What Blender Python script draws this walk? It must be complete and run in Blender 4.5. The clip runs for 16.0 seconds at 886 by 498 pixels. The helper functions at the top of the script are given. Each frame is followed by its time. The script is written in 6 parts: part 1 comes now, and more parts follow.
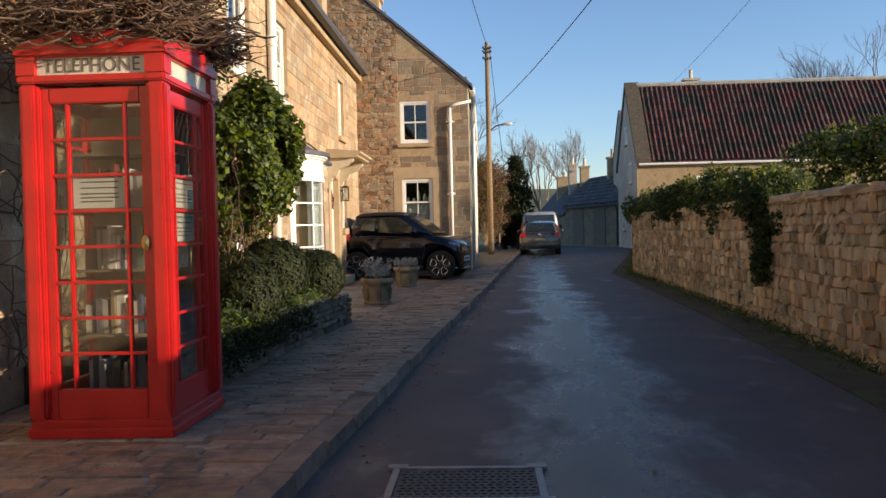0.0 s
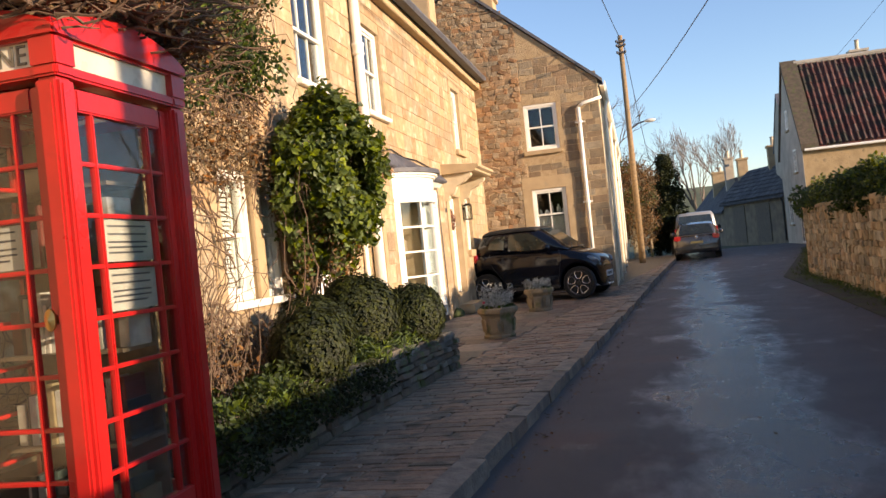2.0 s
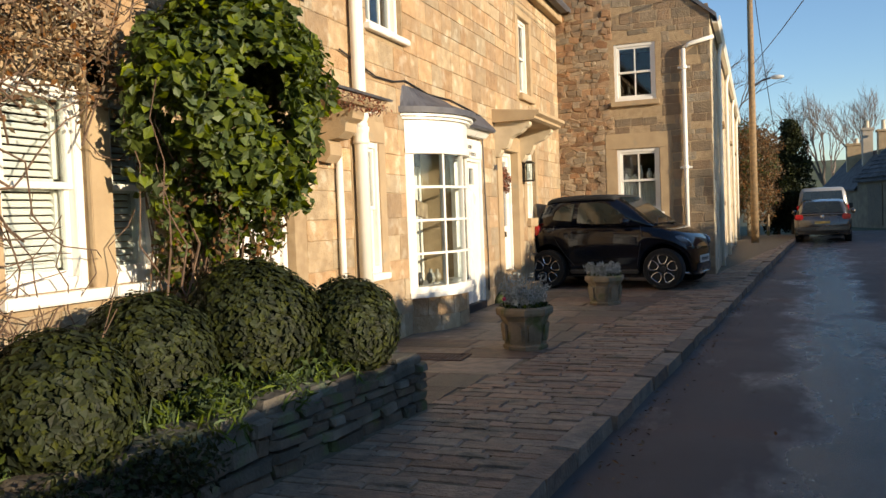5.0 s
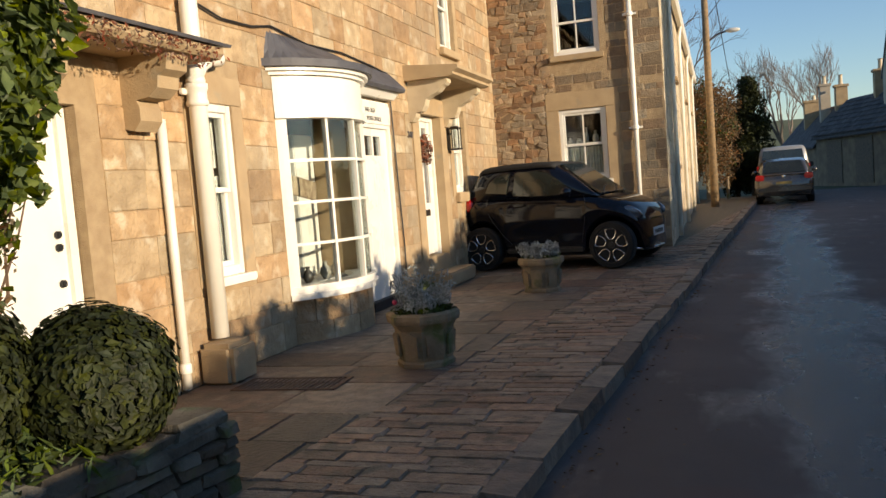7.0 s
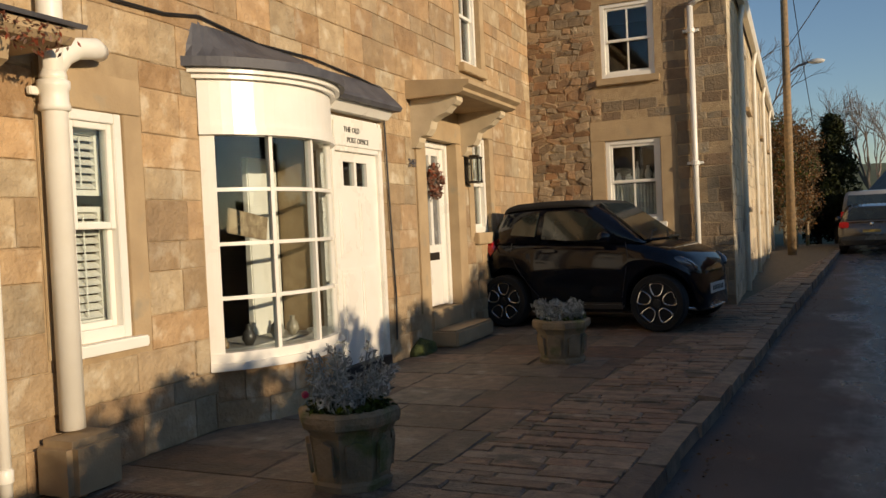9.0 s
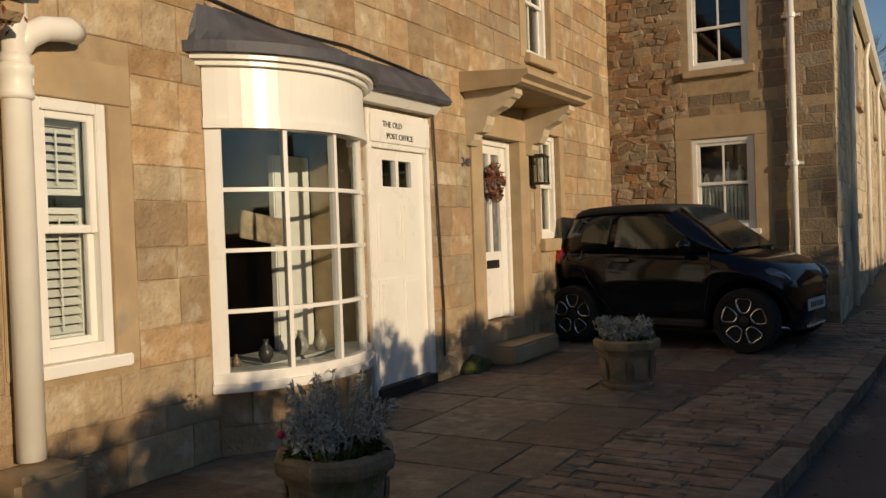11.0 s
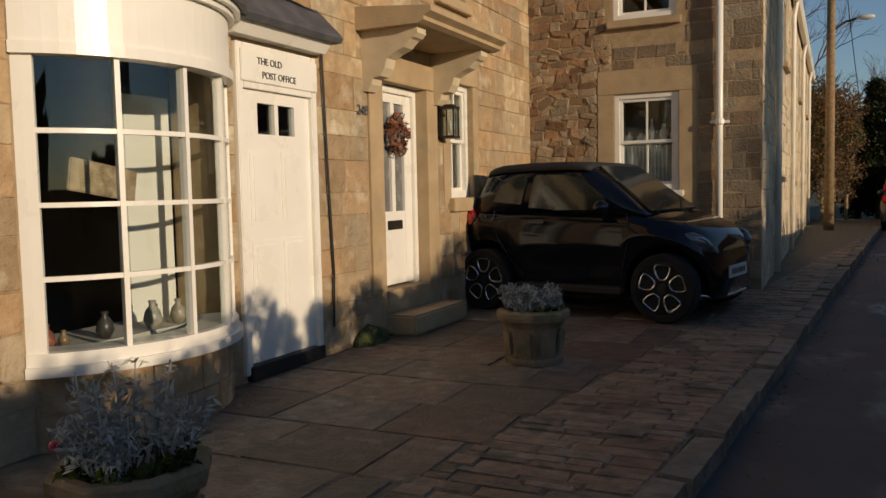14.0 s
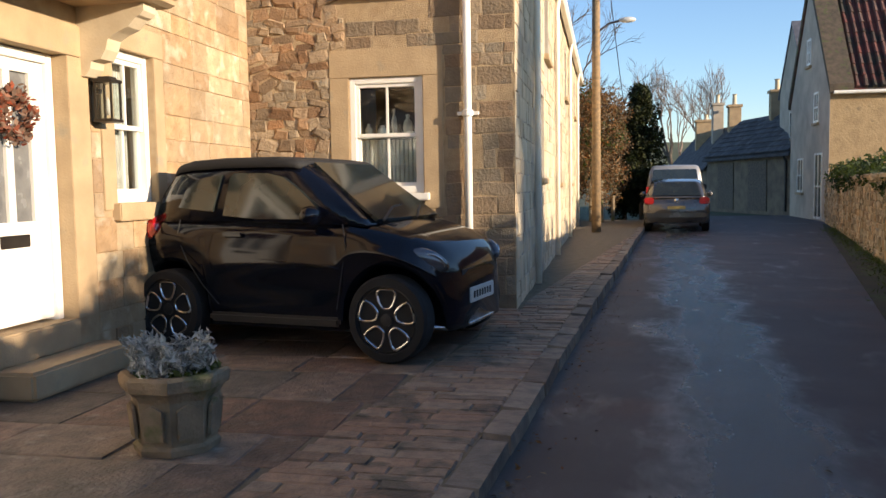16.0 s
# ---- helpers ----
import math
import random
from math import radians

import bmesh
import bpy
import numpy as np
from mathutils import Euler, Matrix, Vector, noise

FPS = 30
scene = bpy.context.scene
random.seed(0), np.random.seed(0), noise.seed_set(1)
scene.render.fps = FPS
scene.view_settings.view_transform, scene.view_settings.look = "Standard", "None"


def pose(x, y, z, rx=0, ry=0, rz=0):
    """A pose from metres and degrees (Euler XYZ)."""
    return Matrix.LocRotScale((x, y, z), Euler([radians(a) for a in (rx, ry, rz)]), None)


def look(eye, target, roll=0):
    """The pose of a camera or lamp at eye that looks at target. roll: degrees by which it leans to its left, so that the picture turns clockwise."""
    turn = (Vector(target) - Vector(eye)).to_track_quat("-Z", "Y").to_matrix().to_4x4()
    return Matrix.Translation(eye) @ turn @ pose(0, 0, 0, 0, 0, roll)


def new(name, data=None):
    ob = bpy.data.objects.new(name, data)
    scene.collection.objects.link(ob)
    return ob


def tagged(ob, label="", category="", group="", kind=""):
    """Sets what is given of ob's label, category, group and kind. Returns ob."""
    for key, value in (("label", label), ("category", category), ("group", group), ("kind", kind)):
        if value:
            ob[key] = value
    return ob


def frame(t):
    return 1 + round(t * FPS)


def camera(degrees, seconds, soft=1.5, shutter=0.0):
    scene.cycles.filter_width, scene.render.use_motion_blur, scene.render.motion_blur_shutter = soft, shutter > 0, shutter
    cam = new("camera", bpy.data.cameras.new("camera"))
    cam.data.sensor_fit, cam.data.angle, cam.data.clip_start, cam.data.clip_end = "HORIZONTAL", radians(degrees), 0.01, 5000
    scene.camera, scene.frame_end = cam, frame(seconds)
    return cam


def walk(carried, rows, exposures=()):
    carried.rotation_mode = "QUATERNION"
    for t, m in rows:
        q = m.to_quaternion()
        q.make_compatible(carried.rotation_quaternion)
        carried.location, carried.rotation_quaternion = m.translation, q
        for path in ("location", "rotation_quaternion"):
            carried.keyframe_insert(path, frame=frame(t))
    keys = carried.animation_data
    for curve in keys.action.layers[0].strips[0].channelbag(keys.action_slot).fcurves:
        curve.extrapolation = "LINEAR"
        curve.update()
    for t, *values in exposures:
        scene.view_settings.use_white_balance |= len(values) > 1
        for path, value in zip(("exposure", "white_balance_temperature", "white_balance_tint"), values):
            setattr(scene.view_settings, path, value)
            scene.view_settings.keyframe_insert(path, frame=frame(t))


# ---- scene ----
cam = camera(57.0, 16.0)
PATH = [
    (0, (-0.282, 0.955, 1.129), (-0.379, 2.953, 1.083), -1.3),
    (0.5, (-0.224, 1.357, 1.107), (-0.266, 3.355, 1.033), -1.5),
    (1, (-0.166, 1.743, 1.092), (-0.255, 3.739, 1.005), -2.3),
    (1.5, (-0.178, 2.203, 1.142), (-0.453, 4.182, 1.06), -2.8),
    (2, (-0.037, 2.64, 1.189), (-0.502, 4.585, 1.201), -5.8),
    (2.5, (-0.023, 3.149, 1.197), (-0.565, 5.074, 1.248), -6.2),
    (3, (0.035, 3.604, 1.228), (-0.543, 5.518, 1.208), -4.6),
    (3.2, (0.109, 3.793, 1.246), (-0.525, 5.689, 1.217), -3.9),
    (5.3, (0.142, 5.878, 1.272), (-0.579, 7.742, 1.189), -2.2),
    (5.5, (0.145, 6.031, 1.251), (-0.544, 7.907, 1.162), -2.7),
    (6, (0.153, 6.438, 1.265), (-0.531, 8.314, 1.163), -3.3),
    (6.5, (0.11, 6.907, 1.254), (-0.571, 8.783, 1.133), -3.7),
    (7, (0.142, 7.41, 1.27), (-0.502, 9.298, 1.126), -4.5),
    (7.5, (0.114, 7.838, 1.276), (-0.503, 9.736, 1.151), -4.0),
    (8, (0.165, 8.334, 1.269), (-0.484, 10.224, 1.194), -4.1),
    (8.5, (0.209, 8.786, 1.297), (-0.53, 10.644, 1.251), -3.3),
    (9, (0.198, 9.197, 1.301), (-0.6, 11.03, 1.248), -2.6),
    (9.5, (0.256, 9.571, 1.303), (-0.646, 11.356, 1.261), -2.8),
    (10, (0.238, 9.894, 1.305), (-0.75, 11.632, 1.266), -2.5),
    (10.2, (0.243, 9.951, 1.311), (-0.755, 11.684, 1.278), -2.4),
    (12.3, (0.192, 10.037, 1.309), (-0.808, 11.768, 1.254), -1.5),
    (12.5, (0.186, 10.063, 1.298), (-0.811, 11.795, 1.236), -1.5),
    (13, (0.179, 10.151, 1.283), (-0.829, 11.875, 1.188), -1.6),
    (13.5, (0.201, 10.418, 1.296), (-0.852, 12.113, 1.17), -1.6),
    (14, (0.156, 10.756, 1.282), (-0.707, 12.555, 1.142), -1.2),
    (14.5, (0.138, 11.172, 1.278), (-0.407, 13.09, 1.123), -1.4),
    (15, (0.191, 11.582, 1.281), (-0.235, 13.53, 1.13), -1.3),
    (15.5, (0.203, 12.123, 1.302), (-0.145, 14.087, 1.158), -0.5),
    (16, (0.284, 12.59, 1.297), (-0.108, 14.546, 1.146), -0.9),
]
PATHEXP = [(0.0, 0.62, 6300, 19), (1.0, 0.8, 6800, 23), (2.0, 1.0, 6900, 23), (3.2, 0.55, 6600, 18), (5.5, 0.6, 6400, 14), (7.5, 0.28, 6700, 15), (9.0, -0.15, 6900, 16), (10.2, -0.4, 7000, 16), (12.5, -0.5, 7200, 16), (13.5, -0.4, 7200, 17), (14.0, -0.5, 6800, 17), (14.5, -0.0, 6300, 18), (15.5, 0.7, 6200, 17), (16.0, 0.9, 6400, 18)]
walk(cam, [(t, look(eye, target, roll)) for t, eye, target, roll in PATH], PATHEXP)

# ---- world and sun ----
SUN = Vector((0.945, -0.31, 0.199)).normalized()
world = bpy.data.worlds.new("sky")
scene.world = world
world.use_nodes = True
wn = world.node_tree.nodes
sky = wn.new("ShaderNodeTexSky")
sky.sky_type = "NISHITA"
sky.sun_disc = False
sky.sun_elevation = math.asin(SUN.z)
sky.sun_rotation = math.atan2(SUN.x, SUN.y)
sky.air_density, sky.dust_density, sky.ozone_density = 1.0, 0.1, 3.0
wn["Background"].inputs["Strength"].default_value = 0.138
world.node_tree.links.new(sky.outputs[0], wn["Background"].inputs["Color"])
sun_data = bpy.data.lights.new("sun", "SUN")
sun_data.energy, sun_data.angle, sun_data.color = 4.7, radians(0.6), (1.0, 0.83, 0.58)
sun = new("sun", sun_data)
sun.matrix_world = look(SUN * 60, (0, 0, 0))

# ---- materials ----


def rgb(c):
    return (c[0], c[1], c[2], 1.0)


def material(name, base, dark, rough=0.8, scale=6.0, bump=0.3, bump_scale=60.0, piece=0.0, metal=0.0, coat=0.0, detail=8.0, island=0.0, spot=None, spot_scale=3.0, spot_at=0.6, spec=0.5, stain=None):
    """A procedural surface: two colours mixed at two scales, a third as stains, fine relief, and a shift from piece to piece."""
    m = bpy.data.materials.new(name)
    m.use_nodes = True
    nt = m.node_tree
    n, link = nt.nodes, nt.links.new
    bs = n["Principled BSDF"]
    co = n.new("ShaderNodeTexCoord")
    geo = n.new("ShaderNodeNewGeometry")
    n1 = n.new("ShaderNodeTexNoise")
    n1.inputs["Scale"].default_value, n1.inputs["Detail"].default_value = scale, detail
    link(geo.outputs["Position"], n1.inputs["Vector"])
    n2 = n.new("ShaderNodeTexNoise")
    n2.inputs["Scale"].default_value, n2.inputs["Detail"].default_value = bump_scale, 6.0
    link(geo.outputs["Position"], n2.inputs["Vector"])
    ramp = n.new("ShaderNodeMapRange")
    ramp.inputs["From Min"].default_value, ramp.inputs["From Max"].default_value = 0.35, 0.65
    link(n1.outputs["Fac"], ramp.inputs["Value"])
    mix = n.new("ShaderNodeMix")
    mix.data_type = "RGBA"
    mix.inputs[6].default_value, mix.inputs[7].default_value = rgb(dark), rgb(base)
    link(ramp.outputs["Result"], mix.inputs[0])
    colour = mix.outputs[2]
    if spot:
        n3 = n.new("ShaderNodeTexNoise")
        n3.inputs["Scale"].default_value, n3.inputs["Detail"].default_value = spot_scale, 10.0
        link(geo.outputs["Position"], n3.inputs["Vector"])
        r3 = n.new("ShaderNodeMapRange")
        r3.inputs["From Min"].default_value, r3.inputs["From Max"].default_value = spot_at, spot_at + 0.12
        link(n3.outputs["Fac"], r3.inputs["Value"])
        m3 = n.new("ShaderNodeMix")
        m3.data_type = "RGBA"
        m3.inputs[7].default_value = rgb(spot)
        link(r3.outputs["Result"], m3.inputs[0])
        link(colour, m3.inputs[6])
        colour = m3.outputs[2]
    if stain:
        n4 = n.new("ShaderNodeTexNoise")
        n4.inputs["Scale"].default_value, n4.inputs["Detail"].default_value = 0.9, 9.0
        n4.inputs["Roughness"].default_value = 0.65
        link(geo.outputs["Position"], n4.inputs["Vector"])
        r4 = n.new("ShaderNodeMapRange")
        r4.inputs["From Min"].default_value, r4.inputs["From Max"].default_value = 0.45, 0.7
        r4.inputs["To Max"].default_value = 0.75
        link(n4.outputs["Fac"], r4.inputs["Value"])
        m4 = n.new("ShaderNodeMix")
        m4.data_type = "RGBA"
        m4.inputs[7].default_value = rgb(stain)
        link(r4.outputs["Result"], m4.inputs[0])
        link(colour, m4.inputs[6])
        colour = m4.outputs[2]
    if piece or island:
        hsv = n.new("ShaderNodeHueSaturation")
        link(colour, hsv.inputs["Color"])
        oi = n.new("ShaderNodeObjectInfo")
        s = n.new("ShaderNodeMath")
        s.operation = "ADD"
        link(oi.outputs["Random"], s.inputs[0])
        link(geo.outputs["Random Per Island"], s.inputs[1])
        f = n.new("ShaderNodeMath")
        f.operation = "FRACT"
        link(s.outputs[0], f.inputs[0])
        v = n.new("ShaderNodeMapRange")
        amount = max(piece, island)
        v.inputs["To Min"].default_value, v.inputs["To Max"].default_value = 1.0 - amount, 1.0 + amount
        link(f.outputs[0], v.inputs["Value"])
        link(v.outputs["Result"], hsv.inputs["Value"])
        f2 = n.new("ShaderNodeMath")
        f2.operation = "MULTIPLY"
        f2.inputs[1].default_value = 7.31
        link(f.outputs[0], f2.inputs[0])
        f3 = n.new("ShaderNodeMath")
        f3.operation = "FRACT"
        link(f2.outputs[0], f3.inputs[0])
        hu = n.new("ShaderNodeMapRange")
        hu.inputs["To Min"].default_value, hu.inputs["To Max"].default_value = 0.5 - 0.05 * amount, 0.5 + 0.05 * amount
        link(f3.outputs[0], hu.inputs["Value"])
        link(hu.outputs["Result"], hsv.inputs["Hue"])
        sa = n.new("ShaderNodeMapRange")
        sa.inputs["To Min"].default_value, sa.inputs["To Max"].default_value = 1.0 + amount * 0.6, 1.0 - amount * 0.8
        link(f3.outputs[0], sa.inputs["Value"])
        link(sa.outputs["Result"], hsv.inputs["Saturation"])
        colour = hsv.outputs["Color"]
    link(colour, bs.inputs["Base Color"])
    rr = n.new("ShaderNodeMapRange")
    rr.inputs["To Min"].default_value, rr.inputs["To Max"].default_value = max(0.02, rough - 0.12), min(1.0, rough + 0.12)
    link(n1.outputs["Fac"], rr.inputs["Value"])
    link(rr.outputs["Result"], bs.inputs["Roughness"])
    bs.inputs["Metallic"].default_value = metal
    bs.inputs["Coat Weight"].default_value = coat
    bs.inputs["Coat Roughness"].default_value = 0.05
    bs.inputs["Specular IOR Level"].default_value = spec
    if bump:
        b = n.new("ShaderNodeBump")
        b.inputs["Strength"].default_value, b.inputs["Distance"].default_value = bump, 0.02
        link(n2.outputs["Fac"], b.inputs["Height"])
        link(b.outputs["Normal"], bs.inputs["Normal"])
    return m


def glass(name, tint=(0.9, 0.95, 0.95), rough=0.0):
    m = bpy.data.materials.new(name)
    m.use_nodes = True
    nt = m.node_tree
    n, link = nt.nodes, nt.links.new
    n.remove(n["Principled BSDF"])
    out = n["Material Output"]
    tr = n.new("ShaderNodeBsdfTransparent")
    tr.inputs[0].default_value = rgb(tint)
    gl = n.new("ShaderNodeBsdfGlossy")
    gl.inputs["Roughness"].default_value = rough
    lw = n.new("ShaderNodeLayerWeight")
    pw = n.new("ShaderNodeMath")
    pw.operation = "POWER"
    pw.inputs[1].default_value = 4.0
    link(lw.outputs["Facing"], pw.inputs[0])
    fr = n.new("ShaderNodeMapRange")
    fr.inputs["To Min"].default_value, fr.inputs["To Max"].default_value = 0.05, 0.95
    link(pw.outputs[0], fr.inputs["Value"])
    mx = n.new("ShaderNodeMixShader")
    link(fr.outputs["Result"], mx.inputs[0])
    link(tr.outputs[0], mx.inputs[1])
    link(gl.outputs[0], mx.inputs[2])
    link(mx.outputs[0], out.inputs["Surface"])
    return m


def leaf_material(name, base, dark, rough=0.45, lit=0.3):
    m = material(name, base, dark, rough=rough, scale=14, bump=0.15, bump_scale=90, island=0.45, spec=0.25)
    nt = m.node_tree
    n, link = nt.nodes, nt.links.new
    bs = n["Principled BSDF"]
    tl = n.new("ShaderNodeBsdfTranslucent")
    link(bs.inputs["Base Color"].links[0].from_socket, tl.inputs["Color"])
    mx = n.new("ShaderNodeMixShader")
    mx.inputs[0].default_value = lit
    link(bs.outputs[0], mx.inputs[1])
    link(tl.outputs[0], mx.inputs[2])
    link(mx.outputs[0], n["Material Output"].inputs["Surface"])
    return m


M_ASHLAR = material("bath_stone", (0.46, 0.325, 0.18), (0.34, 0.23, 0.12), 0.85, 9, 0.9, 34, piece=0.2, spot=(0.53, 0.43, 0.29), spot_scale=6, spot_at=0.55, stain=(0.29, 0.225, 0.15))
M_DRESSED = material("dressed_stone", (0.45, 0.33, 0.19), (0.37, 0.265, 0.15), 0.85, 4, 0.2, 60, spot=(0.33, 0.27, 0.18), spot_scale=5, spot_at=0.6)
M_MORTAR = material("lime_mortar", (0.42, 0.31, 0.18), (0.34, 0.24, 0.135), 0.95, 12, 0.5, 120)
M_RUBBLE = material("rubble_stone", (0.335, 0.22, 0.12), (0.21, 0.14, 0.08), 0.9, 6, 0.6, 45, piece=0.3, spot=(0.2, 0.16, 0.11), spot_scale=7, spot_at=0.6)
M_WALLSTONE = material("garden_wall_stone", (0.58, 0.45, 0.27), (0.40, 0.30, 0.175), 0.9, 5, 0.6, 50, piece=0.3, stain=(0.22, 0.18, 0.10), spot=(0.15, 0.14, 0.075), spot_scale=4, spot_at=0.58)
M_DARKSTONE = material("mossy_stone", (0.15, 0.122, 0.085), (0.08, 0.067, 0.047), 0.9, 7, 0.6, 50, piece=0.35, spot=(0.1, 0.12, 0.05), spot_scale=6, spot_at=0.55)
M_SETT = material("paving_sett", (0.31, 0.215, 0.14), (0.18, 0.128, 0.088), 0.62, 14, 0.7, 50, piece=0.24, spot=(0.1, 0.085, 0.06), spot_scale=5, spot_at=0.55)
M_FLAG = material("flagstone", (0.255, 0.185, 0.13), (0.125, 0.095, 0.07), 0.62, 9, 0.9, 40, piece=0.36, spot=(0.31, 0.27, 0.21), spot_scale=7, spot_at=0.6, stain=(0.075, 0.068, 0.045))
M_KERB = material("kerb_stone", (0.24, 0.19, 0.135), (0.13, 0.105, 0.08), 0.7, 9, 0.7, 40, piece=0.25)
M_GABLESTONE = material("squared_gable_stone", (0.30, 0.22, 0.135), (0.20, 0.15, 0.095), 0.9, 5, 0.7, 40, piece=0.2, spot=(0.2, 0.165, 0.12), spot_scale=5, spot_at=0.58)
M_STREETSTONE = material("limewashed_rubble", (0.60, 0.49, 0.33), (0.44, 0.36, 0.24), 0.9, 3, 0.5, 40, piece=0.12, spot=(0.34, 0.30, 0.235), spot_scale=1.6, spot_at=0.56)
M_JOINT = material("joint_earth", (0.19, 0.15, 0.10), (0.12, 0.105, 0.066), 0.95, 8, 0.5, 60)
M_WHITE = material("white_gloss_paint", (0.82, 0.80, 0.73), (0.78, 0.75, 0.67), 0.3, 3, 0.03, 40)
M_CREAM = material("cream_stone_paint", (0.62, 0.52, 0.36), (0.52, 0.42, 0.28), 0.6, 5, 0.1, 50)
M_PIPE = material("cream_pipe_paint", (0.84, 0.81, 0.72), (0.8, 0.76, 0.66), 0.4, 6, 0.05, 30)
M_RED = material("red_gloss_paint", (0.50, 0.013, 0.010), (0.40, 0.012, 0.010), 0.32, 5, 0.06, 25, coat=0.3, spot=(0.28, 0.012, 0.01), spot_scale=7, spot_at=0.64)
M_LEAD = material("lead_sheet", (0.10, 0.10, 0.11), (0.06, 0.06, 0.07), 0.6, 7, 0.2, 30)
M_SLATE = material("stone_slate", (0.12, 0.125, 0.14), (0.07, 0.075, 0.09), 0.55, 5, 0.4, 30, piece=0.3)
M_PANTILE = material("clay_pantile", (0.15, 0.062, 0.045), (0.08, 0.038, 0.03), 0.8, 4, 0.4, 30, piece=0.3, spot=(0.04, 0.036, 0.024), spot_scale=1.3, spot_at=0.48)
M_RENDER = material("lime_render", (0.40, 0.36, 0.30), (0.30, 0.27, 0.22), 0.9, 2, 0.3, 30)
# near-black and dark brown below stand in for the shade inside the rooms
M_DARK = material("unlit_interior", (0.03, 0.026, 0.022), (0.018, 0.016, 0.014), 0.8, 3, 0.0, 30)
M_ROOM = material("shaded_room_wall", (0.11, 0.09, 0.07), (0.075, 0.062, 0.05), 0.9, 2, 0.1, 30)
M_GLASS = glass("window_glass")
M_BLACK = material("black_satin", (0.02, 0.02, 0.021), (0.014, 0.014, 0.015), 0.45, 6, 0.05, 40)
M_ROADDIRT = material("verge_earth", (0.06, 0.055, 0.03), (0.03, 0.03, 0.018), 0.9, 4, 0.6, 40, spot=(0.05, 0.075, 0.02), spot_scale=3, spot_at=0.5)
M_GROUND = material("rough_grass_ground", (0.07, 0.085, 0.03), (0.045, 0.05, 0.022), 0.95, 1.5, 0.6, 20)


def road_material():
    m = material("wet_asphalt", (0.078, 0.066, 0.062), (0.05, 0.043, 0.041), 0.55, 1.2, 0.3, 160, spot=(0.09, 0.056, 0.045), spot_scale=0.9, spot_at=0.56)
    nt = m.node_tree
    n, link = nt.nodes, nt.links.new
    geo = n.new("ShaderNodeNewGeometry")
    mp = n.new("ShaderNodeMapping")
    mp.inputs["Scale"].default_value = (1.2, 0.6, 1)
    mp.inputs["Rotation"].default_value = (0, 0, radians(4.5))
    link(geo.outputs["Position"], mp.inputs["Vector"])
    w = n.new("ShaderNodeTexNoise")
    w.inputs["Scale"].default_value, w.inputs["Detail"].default_value, w.inputs["Roughness"].default_value = 1.3, 9, 0.68
    link(mp.outputs["Vector"], w.inputs["Vector"])
    # the damp wheel track down the middle of the lane
    sx = n.new("ShaderNodeSeparateXYZ")
    link(geo.outputs["Position"], sx.inputs[0])
    a = n.new("ShaderNodeMath")
    a.operation = "MULTIPLY_ADD"
    link(sx.outputs["Y"], a.inputs[0])
    a.inputs[1].default_value, a.inputs[2].default_value = -0.058, -0.05
    b = n.new("ShaderNodeMath")
    b.operation = "ADD"
    link(sx.outputs["X"], b.inputs[0])
    link(a.outputs[0], b.inputs[1])
    c = n.new("ShaderNodeMath")
    c.operation = "ABSOLUTE"
    link(b.outputs[0], c.inputs[0])
    d = n.new("ShaderNodeMapRange")
    d.inputs["From Min"].default_value, d.inputs["From Max"].default_value = 0.15, 0.75
    d.inputs["To Min"].default_value, d.inputs["To Max"].default_value = 0.16, -0.1
    link(c.outputs[0], d.inputs["Value"])
    e = n.new("ShaderNodeMath")
    e.operation = "ADD"
    link(w.outputs["Fac"], e.inputs[0])
    link(d.outputs["Result"], e.inputs[1])
    r = n.new("ShaderNodeMapRange")
    r.inputs["From Min"].default_value, r.inputs["From Max"].default_value = 0.46, 0.66
    r.inputs["To Min"].default_value, r.inputs["To Max"].default_value = 0.64, 0.17
    link(e.outputs[0], r.inputs["Value"])
    link(r.outputs["Result"], n["Principled BSDF"].inputs["Roughness"])
    return m


M_ROAD = road_material()

# ---- mesh helpers ----


def box(bm, x0, y0, z0, x1, y1, z1, bevel=0.0):
    r = bmesh.ops.create_cube(bm, size=1.0, matrix=Matrix.Translation(((x0 + x1) / 2, (y0 + y1) / 2, (z0 + z1) / 2)) @ Matrix.Diagonal((abs(x1 - x0), abs(y1 - y0), abs(z1 - z0), 1)))
    if bevel:
        edges = list({e for v in r["verts"] for e in v.link_edges})
        bmesh.ops.bevel(bm, geom=edges, offset=bevel, segments=2, affect="EDGES")
    return bm


def rod(bm, p, q, r0, r1=None, seg=10):
    p, q = Vector(p), Vector(q)
    d = q - p
    m = Matrix.Translation((p + q) / 2) @ d.to_track_quat("Z", "Y").to_matrix().to_4x4()
    bmesh.ops.create_cone(bm, cap_ends=True, segments=seg, radius1=r0, radius2=r0 if r1 is None else r1, depth=d.length, matrix=m)
    return bm


def tube(bm, points, radii, seg=8):
    """A bent pipe through points, with its radius at each."""
    points = [Vector(p) for p in points]
    rings = []
    side = Vector((0.31, 0.2, 0.93))
    for i, p in enumerate(points):
        d = (points[min(i + 1, len(points) - 1)] - points[max(i - 1, 0)]).normalized()
        u = (side - d * side.dot(d)).normalized()
        w = d.cross(u)
        r = radii[i] if isinstance(radii, (list, tuple)) else radii
        rings.append([bm.verts.new(p + (u * math.cos(a) + w * math.sin(a)) * r) for a in (2 * math.pi * k / seg for k in range(seg))])
    for a, b in zip(rings, rings[1:]):
        for k in range(seg):
            bm.faces.new((a[k], a[(k + 1) % seg], b[(k + 1) % seg], b[k]))
    bm.faces.new(rings[0][::-1])
    bm.faces.new(rings[-1])
    return bm


